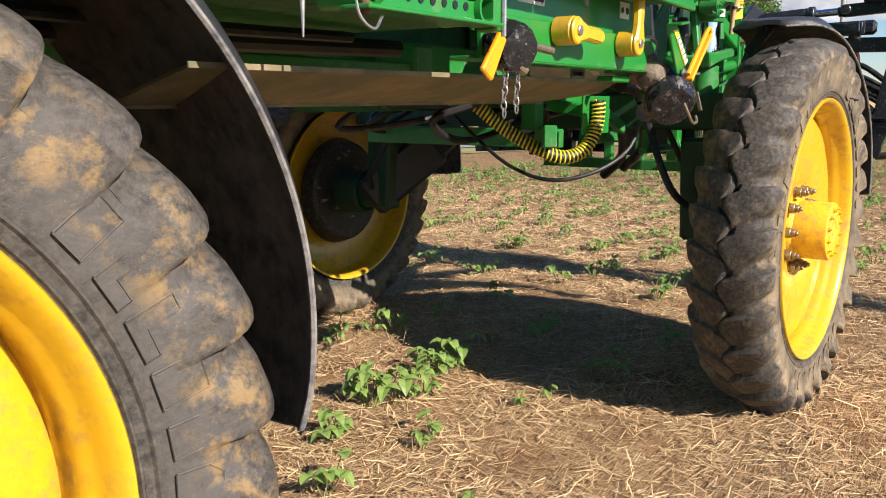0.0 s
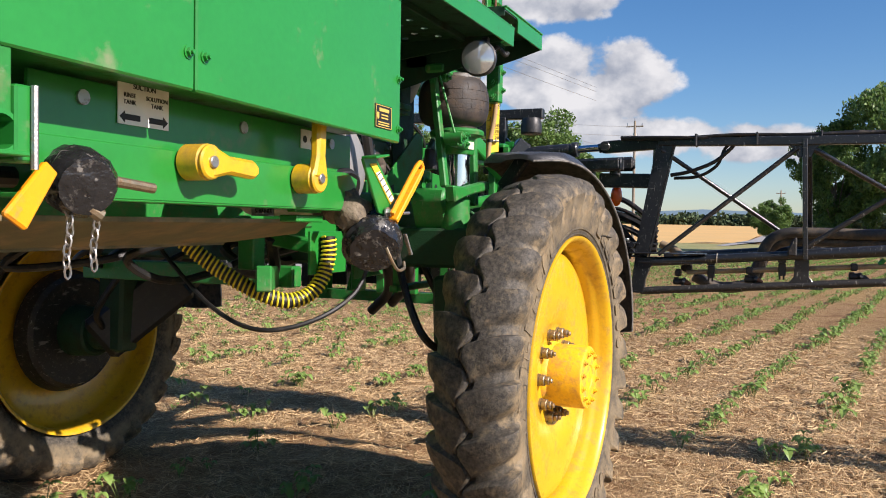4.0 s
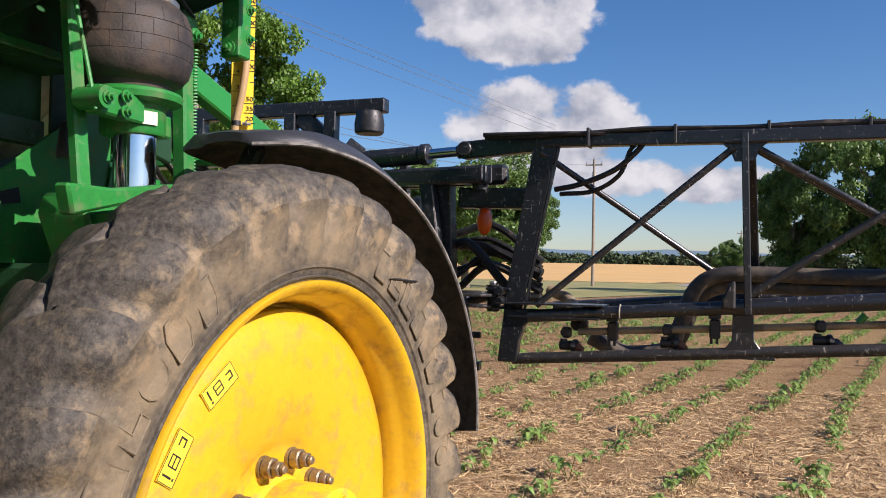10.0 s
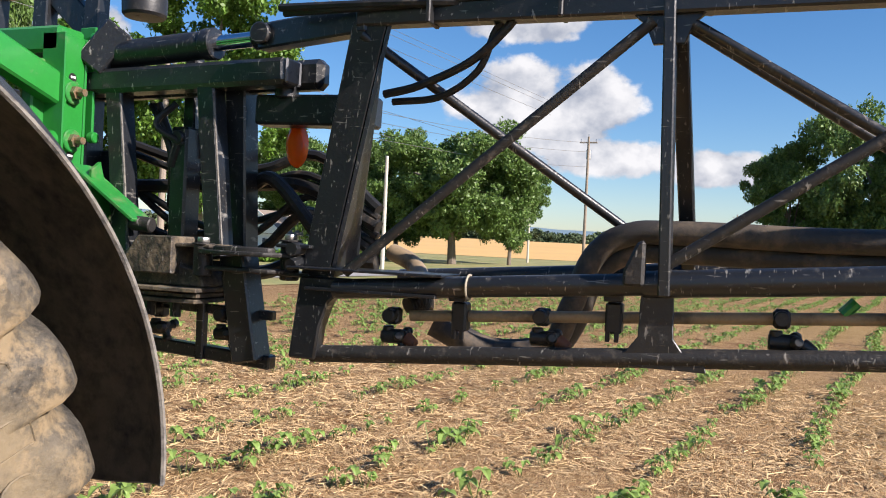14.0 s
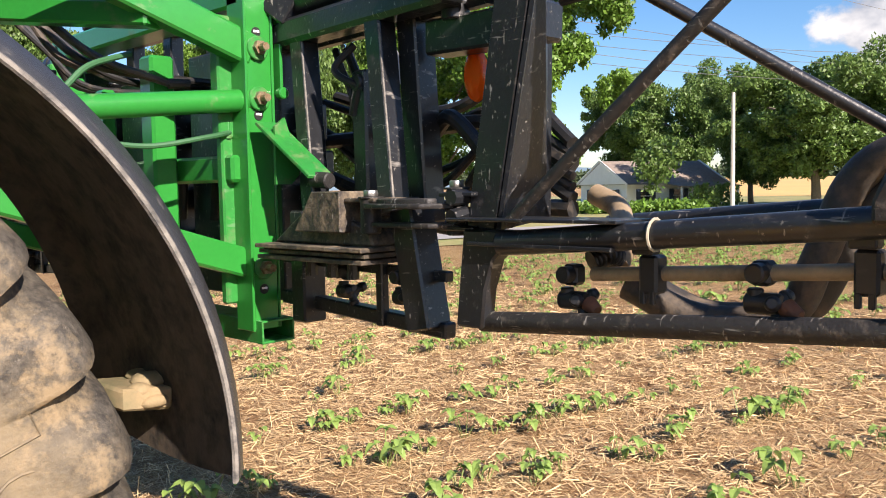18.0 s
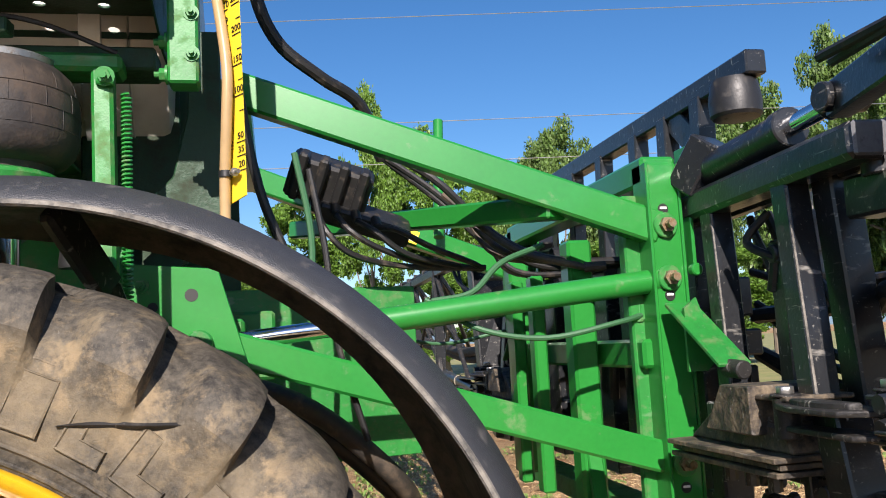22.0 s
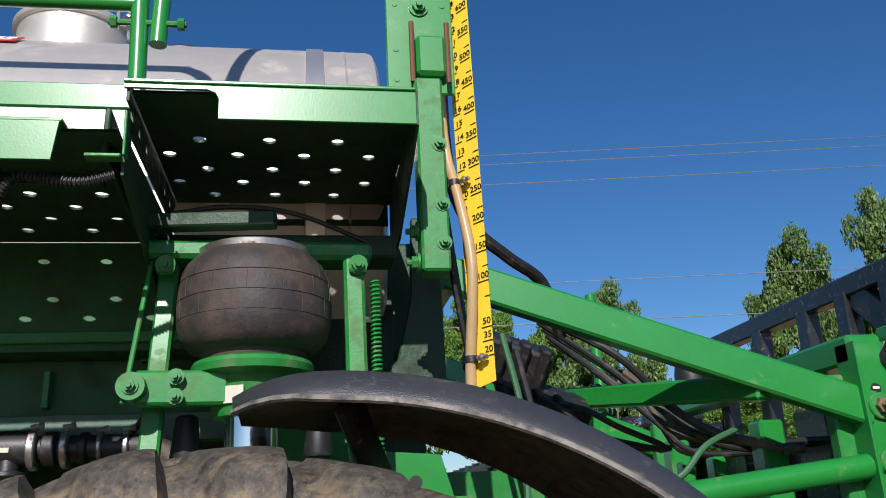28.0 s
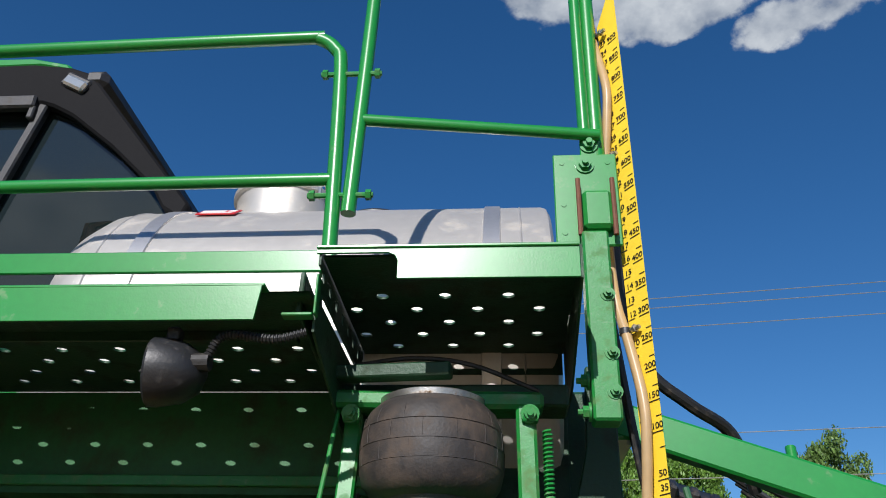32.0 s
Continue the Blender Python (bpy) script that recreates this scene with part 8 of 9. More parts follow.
def rack_side(q):
    bm = B()
    M0 = Matrix.Translation(q((6.66, 1.665, 0))) @ Matrix.Rotation(radians(90), 4, "X")
    lathe(bm, [(0.02, 2.425), (0.066, 2.425), (0.072, 2.41), (0.080, 2.36), (0.078, 2.315), (0.070, 2.305), (0.02, 2.302)], M0, 28)
    part("rubber_bumper", bm, BLACK_PLASTIC, rack, "grey-black rubber bumper")
    s = 1 if q((0, 0, 0)).y == 0 else -1
    E = lambda x: Matrix(((0, 0, 1, x), (s, 0, 0, 0 if s == 1 else 2 * YC), (0, 1, 0, 0), (0, 0, 0, 1)))
    arm = part("tilt_arm", beam(B(), q((6.575, 2.0, 2.045)), q((6.535, 0.965, 2.062)), 0.095, 0.086, 0.014), BLACK, sprayer, "black boom tilt arm")
    part("arm_cap", beam(B(), q((6.536, 0.967, 2.062)), q((6.5355, 0.955, 2.062)), 0.088, 0.080, 0.012), ARM_CAP, arm, "pale grey arm end")
    part("rear_arm", beam(B(), q((6.66, 1.95, 2.050)), q((6.62, 0.885, 2.070)), 0.07, 0.100, 0.020), BLACK, arm)
    part("swing_arm", beam(B(), q((6.63, 1.13, 1.955)), q((6.62, 0.70, 1.945)), 0.094, 0.100, 0.008), BLACK, arm)
    part("swing_pivot", rod(B(), q((6.60, 1.02, 1.99)), q((6.60, 1.02, 2.035)), 0.04, 18, bev=0.004), BLACK, arm)
    bm = B()
    for (x0, y0), (x1, y1) in (((6.525, 1.58), (6.565, 1.678)), ((6.511, 1.190), (6.548, 1.282))):
        beam(bm, q((x0, y0, 1.45)), q((x1, y1, 2.03)), 0.072, 0.070, 0.007, up=(0, 1, 0))
    beam(bm, q((6.655, 1.20, 1.42)), q((6.63, 1.215, 2.03)), 0.085, 0.080, 0.006, up=(0, 1, 0))
    beam(bm, q((6.72, 1.48, 1.45)), q((6.72, 1.48, 2.2)), 0.05, 0.05, 0.006)
    beam(bm, q((6.64, 1.44, 1.46)), q((6.64, 1.44, 1.90)), 0.09, 0.07, 0.008, up=(0, 1, 0))
    part("tilt_post", bm, BLACK, arm, "scuffed black uprights")
    for (x0, y0), (x1, y1) in (((6.490, 1.545), (6.529, 1.642)), ((6.476, 1.155), (6.512, 1.246))):
        part("worn_corner", rod(B(), q((x0 + 0.004, y0 + 0.004, 1.47)), q((x1 + 0.003, y1 + 0.002, 2.005)), 0.0040, 6), WORN_EDGE, arm, "post corner worn bright")
    bm = B()
    beam(bm, q((6.55, 1.79, 2.10)), q((6.60, 1.70, 2.24)), 0.14, 0.10, 0.006)
    part("cylinder_clevis", bm, BLACK, arm)
    bm = B()
    rod(bm, q((6.58, 1.75, 2.15)), q((6.575, 1.30, 2.175)), 0.048, 24, bev=0.006)
    cyl = part("tilt_cylinder", bm, BLACK, arm, "black hydraulic tilt cylinder")
    part("gland", rod(B(), q((6.577, 1.33, 2.174)), q((6.575, 1.285, 2.176)), 0.054, 24, bev=0.004), BLACK, cyl)
    part("piston_rod", rod(B(), q((6.575, 1.29, 2.176)), q((6.57, 1.10, 2.186)), 0.026, 20), CHROME, cyl, "bright chrome rod")
    part("rod_eye", rod(rod(B(), q((6.57, 1.13, 2.18)), q((6.57, 1.06, 2.19)), 0.034, 16), q((6.51, 1.08, 2.19)), q((6.63, 1.08, 2.19)), 0.036, 18, bev=0.004), BLACK, cyl)
    # lower hinge
    bm = B()
    M1 = Matrix.Translation(q((0, 1.42, 0))) @ Matrix.Rotation(radians(90), 4, "X")
    prism(bm, [(1.665, 1.362), (1.41, 1.520), (1.275, 1.520), (1.275, 1.43), (1.20, 1.415), (1.18, 1.362)], 0.17, E(6.50), 0.006)
    prism(bm, [(1.50, 1.40), (1.41, 1.520), (1.275, 1.520), (1.275, 1.40)], 0.05, E(6.40), 0.004)
    rh = random.Random(5)
    for z in (1.318, 1.336, 1.354):
        box(bm, q((6.49 + rh.uniform(-0.012, 0.012), 1.42 + rh.uniform(-0.02, 0.02), z)), (0.26, 0.50, 0.013), (0, 0, rh.uniform(-2, 2)), bev=0.002)
    hinge_b = part("hinge_block", bm, DUSTY_HINGE, sprayer, "greasy dusty black boom hinge block")
    pins = ((6.415, 1.185, 1.500), (6.471, 0.904, 1.522))
    bm = B()
    M2 = Matrix.Translation(q((6.415, 1.03, 1.478))) @ Matrix.Diagonal((1, s, 1, 1))
    prism(bm, [(-0.035, 0.150), (-0.070, 0.05), (-0.060, -0.10), (0.010, -0.155), (0.055, -0.11), (0.050, 0.06), (0.010, 0.155)], 0.014, M2, 0.003)
    prism(bm, [(-0.030, 0.10), (-0.045, 0.02), (-0.030, -0.10), (0.0, -0.11), (0.004, 0.06)], 0.026, M2 @ Matrix.Translation((0.0, 0.0, 0.008)), 0.004)
    prism(bm, [(-0.04, 0.15), (-0.05, -0.10), (0.03, -0.16), (0.05, 0.12)], 0.014, M2 @ Matrix.Translation((0.02, 0.0, -0.052)), 0.003)
    part("hinge_link", bm, BLACK_RUSTY, hinge_b, "black hinge link plate")
    part("hinge_plate", box(B(), q((6.48, 1.21, 1.494)), (0.18, 0.13, 0.012), bev=0.003), DUSTY_HINGE, hinge_b)
    part("hinge_plate", box(B(), q((6.50, 0.87, 1.508)), (0.15, 0.12, 0.012), bev=0.003), BLACK, hinge_b)
    part("hinge_plate", box(B(), q((6.50, 0.87, 1.420)), (0.15, 0.12, 0.012), bev=0.003), BLACK, hinge_b)
    bm = B()
    for x, y, z in pins:
        rod(bm, q((x, y, 1.40)), q((x, y, z - 0.002)), 0.030, 20, bev=0.004)
        rod(bm, q((x, y, z - 0.002)), q((x, y, z + 0.004)), 0.036, 20, bev=0.002)
    part("hinge_pin", bm, BLACK_RUSTY, hinge_b, "greasy hinge pin")
    bm = B()
    for x, y, z in pins:
        rod(bm, q((x, y, z + 0.004)), q((x, y, z + 0.022)), 0.021, 6, bev=0.002)
    part("hinge_bolt", bm, STEEL, hinge_b, "bright bolt head on the hinge pin")
    bm = B()
    for y in (1.40, 1.30, 1.50):
        rod(bm, q((6.44, y, 1.31)), q((6.44, y, 1.26)), 0.018, 8)
    rod(bm, q((6.46, 0.86, 1.50)), q((6.40, 0.86, 1.50)), 0.02, 8)
    rod(bm, q((6.46, 0.86, 1.46)), q((6.40, 0.86, 1.45)), 0.02, 8)
    part("hinge_bolt", bm, BLACK, hinge_b)
    bm = B()
    beam(bm, q((6.50, 1.11, 1.47)), q((6.50, 1.045, 1.13)), 0.09, 0.095, 0.006)
    beam(bm, q((6.50, 1.60, 1.46)), q((6.50, 1.60, 1.10)), 0.07, 0.09, 0.006)
    beam(bm, q((6.52, 1.75, 1.17)), q((6.52, 0.98, 1.13)), 0.045, 0.045, 0.005)
    beam(bm, q((6.52, 1.75, 1.30)), q((6.52, 0.98, 1.28)), 0.03, 0.03, 0.004)
    beam(bm, q((6.50, 1.24, 1.12)), q((6.50, 1.24, 1.31)), 0.03, 0.03, 0.004)
    part("lower_strut", bm, BLACK, hinge_b)
    bm = B()
    for y in (1.42, 1.16):
        nozzle_body(bm, q, y, 6.52, 1.27)
    part("centre_nozzle", bm, BLACK_PLASTIC, hinge_b)
    # amber lamp
    bm = B()
    lathe(bm, [(0.01, -0.028), (0.030, -0.026), (0.042, -0.012), (0.044, 0.0), (0.036, 0.008), (0.01, 0.01)], Matrix.Translation(q((6.691, 1.024, 1.847))) @ Matrix.Rotation(radians(-80), 4, "Z") @ Matrix.Diagonal((0.9, 1, 1.75, 1)), 28)
    am = part("amber_lamp", bm, AMBER, arm, "orange oval marker lamp")
    part("lamp_stalk", beam(B(), q((6.71, 1.03, 1.88)), q((6.67, 1.04, 1.97)), 0.02, 0.05, 0.004), BLACK, am)
    bm = B()
    pipe(bm, [q((6.70, 1.62, 2.0)), q((6.72, 1.56, 1.86)), q((6.70, 1.44, 1.80)), q((6.72, 1.36, 1.70))], 0.016, 8)
    pipe(bm, [q((6.6, 1.46, 1.98)), q((6.55, 1.50, 1.90)), q((6.6, 1.42, 1.84))], 0.012, 8)
    rq = random.Random(14)
    for i in range(7):
        z = 1.44 + 0.055 * i
        x = 6.80 + rq.uniform(-0.03, 0.06)
        pipe(bm, [q((x, 1.85, z + rq.uniform(0.0, 0.2))), q((x + 0.03, 1.55, z + rq.uniform(-0.05, 0.05))), q((x + rq.uniform(-0.02, 0.04), 1.25, z + rq.uniform(-0.08, 0.06))), q((x, 1.02, z + rq.uniform(-0.02, 0.14))), q((6.76, 0.74, 1.46 + 0.03 * i))],
             rq.choice((0.014, 0.020, 0.026)), 8)
    pipe(bm, [q((6.72, 1.22, 1.70)), q((6.68, 1.13, 1.735)), q((6.67, 1.06, 1.70)), q((6.68, 0.99, 1.62)), q((6.70, 0.93, 1.54)), q((6.72, 0.86, 1.47))], 0.024, 10)
    pipe(bm, [q((6.62, 1.58, 1.98)), q((6.60, 1.53, 1.92)), q((6.61, 1.48, 1.80)), q((6.64, 1.50, 1.62))], 0.012, 8)
    part("boom_hose", bm, HOSE_BLACK, arm, "black boom hoses")
    bm = B()
    lathe(bm, [(0.004, 1.975), (0.018, 1.970), (0.028, 1.955), (0.030, 1.93), (0.030, 1.86), (0.024, 1.855), (0.024, 1.80), (0.010, 1.80)], Matrix.Translation(q((6.70, 1.40, 0))) @ Matrix.Rotation(radians(90), 4, "X"), 20)
    part("accumulator", bm, CANISTER, arm, "bright steel accumulator")
    part("valve_fitting", rod(rod(B(), q((6.66, 1.44, 1.86)), q((6.58, 1.44, 1.86)), 0.026, 14, bev=0.004), q((6.60, 1.44, 1.86)), q((6.60, 1.47, 1.76)), 0.018, 10), BLACK_PLASTIC, arm)


def nozzle_body(bm, q, y, x, z):
    """A clamp on the spray line, a check-valve cap and a small turret with three nozzle caps."""
    box(bm, q((x, y, z)), (0.045, 0.042, 0.050), bev=0.008)
    rod(bm, q((x - 0.015, y, z + 0.002)), q((x - 0.050, y, z + 0.002)), 0.021, 12, bev=0.004)
    rod(bm, q((x - 0.010, y + 0.012, z - 0.030)), q((x - 0.010, y + 0.012, z - 0.062)), 0.017, 10, bev=0.003)
    rod(bm, q((x - 0.010, y + 0.030, z - 0.060)), q((x - 0.010, y - 0.040, z - 0.060)), 0.023, 12, bev=0.004)
    for a in (-100, 0, 110):
        d = Vector((math.sin(radians(a)), -0.3, -math.cos(radians(a)))).normalized()
        p = Vector((x - 0.010, y - 0.026, z - 0.060))
        rod(bm, q(p), q(p + d * 0.036), 0.013, 8)
        rod(bm, q(p + d * 0.030), q(p + d * 0.050), 0.018, 8, 0.013, bev=0.003)


both_sides(rack_side)


def wing(q):
    """One boom wing: a three-chord truss with posts, diagonals, spray line and hoses."""
    far = -5.2
    zl = lambda y: 1.40 + 0.077 * (0.55 - y)
    zg = lambda y: 1.188 + 0.078 * (0.75 - y)
    zs = lambda y: 1.322 + 0.067 * (0.45 - y)
    bm = B()
    rod(bm, q((6.43, 0.72, zl(0.72))), q((6.43, -0.19, zl(-0.19))), 0.030, 20)
    rod(bm, q((6.43, -0.18, zl(-0.18))), q((6.43, far, zl(far))), 0.036, 20)
    lower_c = part("boom_wing", bm, BLACK, sprayer, "black painted boom wing, scuffed and dusty")
    bm = B()
    rod(bm, q((6.45, 0.80, zg(0.80))), q((6.45, far, zg(far))), 0.026, 16)
    part("guard_tube", bm, BLACK_RUSTY, lower_c, "scuffed lower guard tube")
    bm = B()
    beam(bm, q((6.57, 1.10, 2.185)), q((6.47, 0.66, 2.20)), 0.06, 0.085, 0.006)
    beam(bm, q((6.47, 0.70, 2.205)), q((6.42, -0.22, 2.185)), 0.06, 0.060, 0.006)
    beam(bm, q((6.42, -0.20, 2.185)), q((6.42, far, 2.17)), 0.06, 0.058, 0.006)
    part("top_chord", bm, BLACK, lower_c)
    bm = B()
    rh = random.Random(8)
    for k in range(2):
        pts = [q((6.44 + rh.uniform(-0.03, 0.02), y, 2.225 + rh.uniform(-0.006, 0.012))) for y in np.linspace(0.95, far, 26)]
        pipe(bm, pts, 0.012, 7, 2)
    part("top_hose", bm, HOSE_BLACK, lower_c, "hoses taped along the top chord")
    bm = B()
    for y in np.arange(0.45, far, -0.38):
        box(bm, q((6.435, y, 2.205)), (0.085, 0.014, 0.085), bev=0.003)
    part("tape_wrap", bm, BLACK_PLASTIC, lower_c)
    bm = B()
    rod(bm, q((6.88, 0.70, zl(0.7) + 0.02)), q((6.88, far, zl(far) + 0.02)), 0.032, 16)
    part("rear_chord", bm, BLACK, lower_c)
    # tapered inner end post
    bm = B()
    s = 1 if q((0, 0, 0)).y == 0 else -1
    E = lambda x: Matrix(((0, 0, 1, x), (s, 0, 0, 0 if s == 1 else 2 * YC), (0, 1, 0, 0), (0, 0, 0, 1)))
    prism(bm, [(0.850, 1.42), (0.758, 1.42), (0.600, 2.19), (0.712, 2.19)], 0.014, E(6.455), 0.002)
    endp = part("end_post", bm, BLACK, lower_c, "tapered black end post")
    bm = B()
    quad = [q(p) for p in ((6.450, 0.752, 1.42), (6.72, 0.80, 1.44), (6.70, 0.77, 2.19), (6.450, 0.594, 2.19))]
    n0 = (quad[1] - quad[0]).cross(quad[3] - quad[0]).normalized() * 0.012
    lo, hi = [bm.verts.new(p) for p in quad], [bm.verts.new(p + n0) for p in quad]
    bm.faces.new(lo[::-1]), bm.faces.new(hi)
    for i in range(4):
        bm.faces.new((lo[i], lo[(i + 1) % 4], hi[(i + 1) % 4], hi[i]))
    bmesh.ops.recalc_face_normals(bm, faces=bm.faces[:])
    part("end_web", bm, BLACK, lower_c)
    bm = B()
    prism(bm, [(0.865, 1.17), (0.775, 1.17), (0.762, 1.27), (0.735, 1.345), (0.69, 1.385), (0.62, 1.405), (0.62, 1.42), (0.835, 1.42)], 0.05, E(6.44), 0.006)
    box(bm, q((6.47, 0.60, 1.385)), (0.14, 0.42, 0.010), bev=0.002)
    box(bm, q((6.47, 0.62, 1.445)), (0.16, 0.50, 0.008), bev=0.002)
    part("end_foot", bm, BLACK, lower_c)
    # posts and braces
    ys = [-0.215 - 1.0 * i for i in range(5)]
    for i, y in enumerate(ys):
        bm = B()
        beam(bm, q((6.42, y - 0.02, zl(y) - 0.03)), q((6.42, y, 2.20)), 0.075, 0.030, 0.004, up=(0, 1, 0))
        flare = [(y - 0.13, 1.175), (y + 0.13, 1.175), (y + 0.125, 1.195), (y + 0.075, 1.215), (y + 0.045, 1.255), (y + 0.040, 1.42), (y - 0.040, 1.42), (y - 0.045, 1.255), (y - 0.075, 1.215), (y - 0.125, 1.195)]
        prism(bm, [(a, b + zg(y) - 1.20) for a, b in flare], 0.020, E(6.44), 0.002)
        prism(bm, [(y - 0.10, 2.165), (y + 0.10, 2.165), (y + 0.06, 2.13), (y + 0.04, 2.08), (y - 0.04, 2.08), (y - 0.06, 2.13)], 0.018, E(6.42), 0.002)
        post = part("boom_post", bm, BLACK, lower_c)
        bm = B()
        beam(bm, q((6.44, y - 0.02, 2.17)), q((6.87, y - 0.05, zl(y) + 0.03)), 0.045, 0.030, 0.004)
        fl2 = [(y - 0.14, 1.455), (y + 0.04, 1.455), (y + 0.03, 1.47), (y - 0.01, 1.50), (y - 0.02, 1.56), (y - 0.08, 1.56), (y - 0.09, 1.50), (y - 0.13, 1.47)]
        prism(bm, [(a, b + zl(y) - 1.42) for a, b in fl2], 0.02, E(6.87), 0.002)
        part("rear_leg", bm, BLACK, post)
        if i == 0:
            bm = B()
            prism(bm, [(y + 0.085, 1.42), (y + 0.085, 1.46), (y + 0.05, 1.54), (y + 0.03, 1.54), (y + 0.03, 1.42)], 0.04, Matrix.Translation((0, 0, 0.03)) @ E(6.40), 0.008)
            part("boss", bm, BLACK_RUSTY, post, "worn steel boss")
    knots = [0.70] + ys
    for i in range(len(knots) - 1):
        a, b = knots[i], knots[i + 1]
        mat_d = BLACK_RUSTY
        bm = B()
        rod(bm, q((6.41, a - 0.02, zl(a) + 0.05)), q((6.41, b + 0.04, 2.14)), 0.0155, 12)
        part("front_brace", bm, mat_d, lower_c, "scraped diagonal brace")
        bm = B()
        rod(bm, q((6.45, a - 0.02, 2.15)), q((6.86, b + 0.04, zl(b) + 0.08)), 0.0155, 12)
        part("rear_brace", bm, BLACK, lower_c)
        if i:
            bm = B()
            rod(bm, q((6.42, a - 0.06, 2.13)), q((6.42, b + 0.06, zl(b) + 0.04)), 0.0145, 12)
            part("front_brace", bm, BLACK, lower_c)
    # short loop of hose below the top chord
    bm = B()
    pipe(bm, [q((6.50, 0.62, 1.98)), q((6.48, 0.50, 2.0)), q((6.46, 0.34, 2.06)), q((6.45, 0.24, 2.14)), q((6.45, 0.20, 2.19))], 0.013, 8)
    pipe(bm, [q((6.52, 0.60, 1.96)), q((6.50, 0.44, 1.97)), q((6.48, 0.32, 2.04)), q((6.47, 0.27, 2.15)), q((6.46, 0.22, 2.19))], 0.011, 8)
    part("loop_hose", bm, HOSE_BLACK, lower_c)
    # spray line
    bm = B()
    rod(bm, q((6.50, 0.50, zs(0.5))), q((6.50, far, zs(far))), 0.0165, 14)
    line = part("spray_line", bm, TAN_PIPE, lower_c, "tan plastic spray line")
    for i, y in enumerate((0.555, 0.10, -0.52, -1.02, -1.53, -2.04, -2.55, -3.06)):
        bm = B()
        nozzle_body(bm, q, y, 6.50, zs(y))
        nz = part("nozzle_body", bm, BLACK_PLASTIC, line, "black spray nozzle body")
        if i in (0, 1, 2):
            bm = B()
            rod(bm, q((6.485, y - 0.050, zs(y) - 0.062)), q((6.475, y - 0.082, zs(y) - 0.078)), 0.021, 12, 0.014, bev=0.003)
            part("nozzle_cap", bm, RUST if i < 2 else BLACK_PLASTIC, nz, "dull red nozzle cap" if i < 2 else "")
    bm = B()
    for y in (0.34, -0.10, -0.80, -1.3, -1.8):
        box(bm, q((6.49, y, zs(y))), (0.05, 0.045, 0.085), bev=0.006)
        box(bm, q((6.47, y - 0.01, zs(y) - 0.05)), (0.012, 0.012, 0.03), bev=0.002)
        box(bm, q((6.47, y + 0.014, zs(y) - 0.05)), (0.012, 0.012, 0.03), bev=0.002)
        box(bm, q((6.46, y, zs(y) + 0.06)), (0.04, 0.05, 0.03), bev=0.004)
    part("line_clamp", bm, BLACK_PLASTIC, line)
    bm = B()
    pts = [q((6.43 + 0.034 * math.cos(a), 0.30, zl(0.30) + 0.034 * math.sin(a))) for a in np.linspace(0, 2 * math.pi, 15)]
    pipe(bm, pts, 0.0035, 6, 1)
    part("tie_strap", bm, CLOTH, line, "pale plastic tie strap")
    bm = B()
    rod(bm, q((6.50, -0.66, zs(-0.66) + 0.012)), q((6.50, -0.69, zs(-0.66) + 0.045)), 0.016, 10)
    part("green_plug", bm, GREEN, line)
    # feed hoses
    bm = B()
    for k, (dz, dx) in enumerate(((0, 0), (-0.055, 0.05))):
        pipe(bm, [q((6.58 + dx, 0.46, 1.29)), q((6.62 + dx, 0.30, 1.22)), q((6.66 + dx, 0.12, 1.24)), q((6.68 + dx, 0.06, 1.36 + dz)), q((6.70 + dx, 0.0, 1.52 + dz)), q((6.70 + dx, -0.10, 1.59 + dz)), q((6.70 + dx, -0.28, 1.60 + dz)),
                  q((6.70 + dx, -0.9, 1.60 + dz)), q((6.70 + dx, -2.0, 1.68 + dz)), q((6.70 + dx, far, 1.88 + dz))], 0.036, 14)
    part("feed_hose", bm, HOSE_BROWN, line, "thick dusty brown feed hoses over the boom")
    bm = B()
    pipe(bm, [q((6.84, 0.72, 1.50)), q((6.80, 0.62, 1.46)), q((6.66, 0.52, 1.38)), q((6.60, 0.50, 1.33))], 0.030, 12)
    part("hose_elbow", bm, TAN_PIPE, line)
    bm = B()
    pipe(bm, [q((6.52, 0.52, 1.345)), q((6.56, 0.50, 1.36)), q((6.60, 0.50, 1.35))], 0.024, 10, ribs=(0.012, 0.003))
    part("corrugated_joint", bm, BLACK_PLASTIC, line)


both_sides(wing)

# ---- crop and straw ----
ROW_SLOPE = -0.178


def row_y(k, x):
    return -0.71 + 0.80 * k + ROW_SLOPE * (x - 9.7) + 0.05 * math.sin(0.6 * x + k)


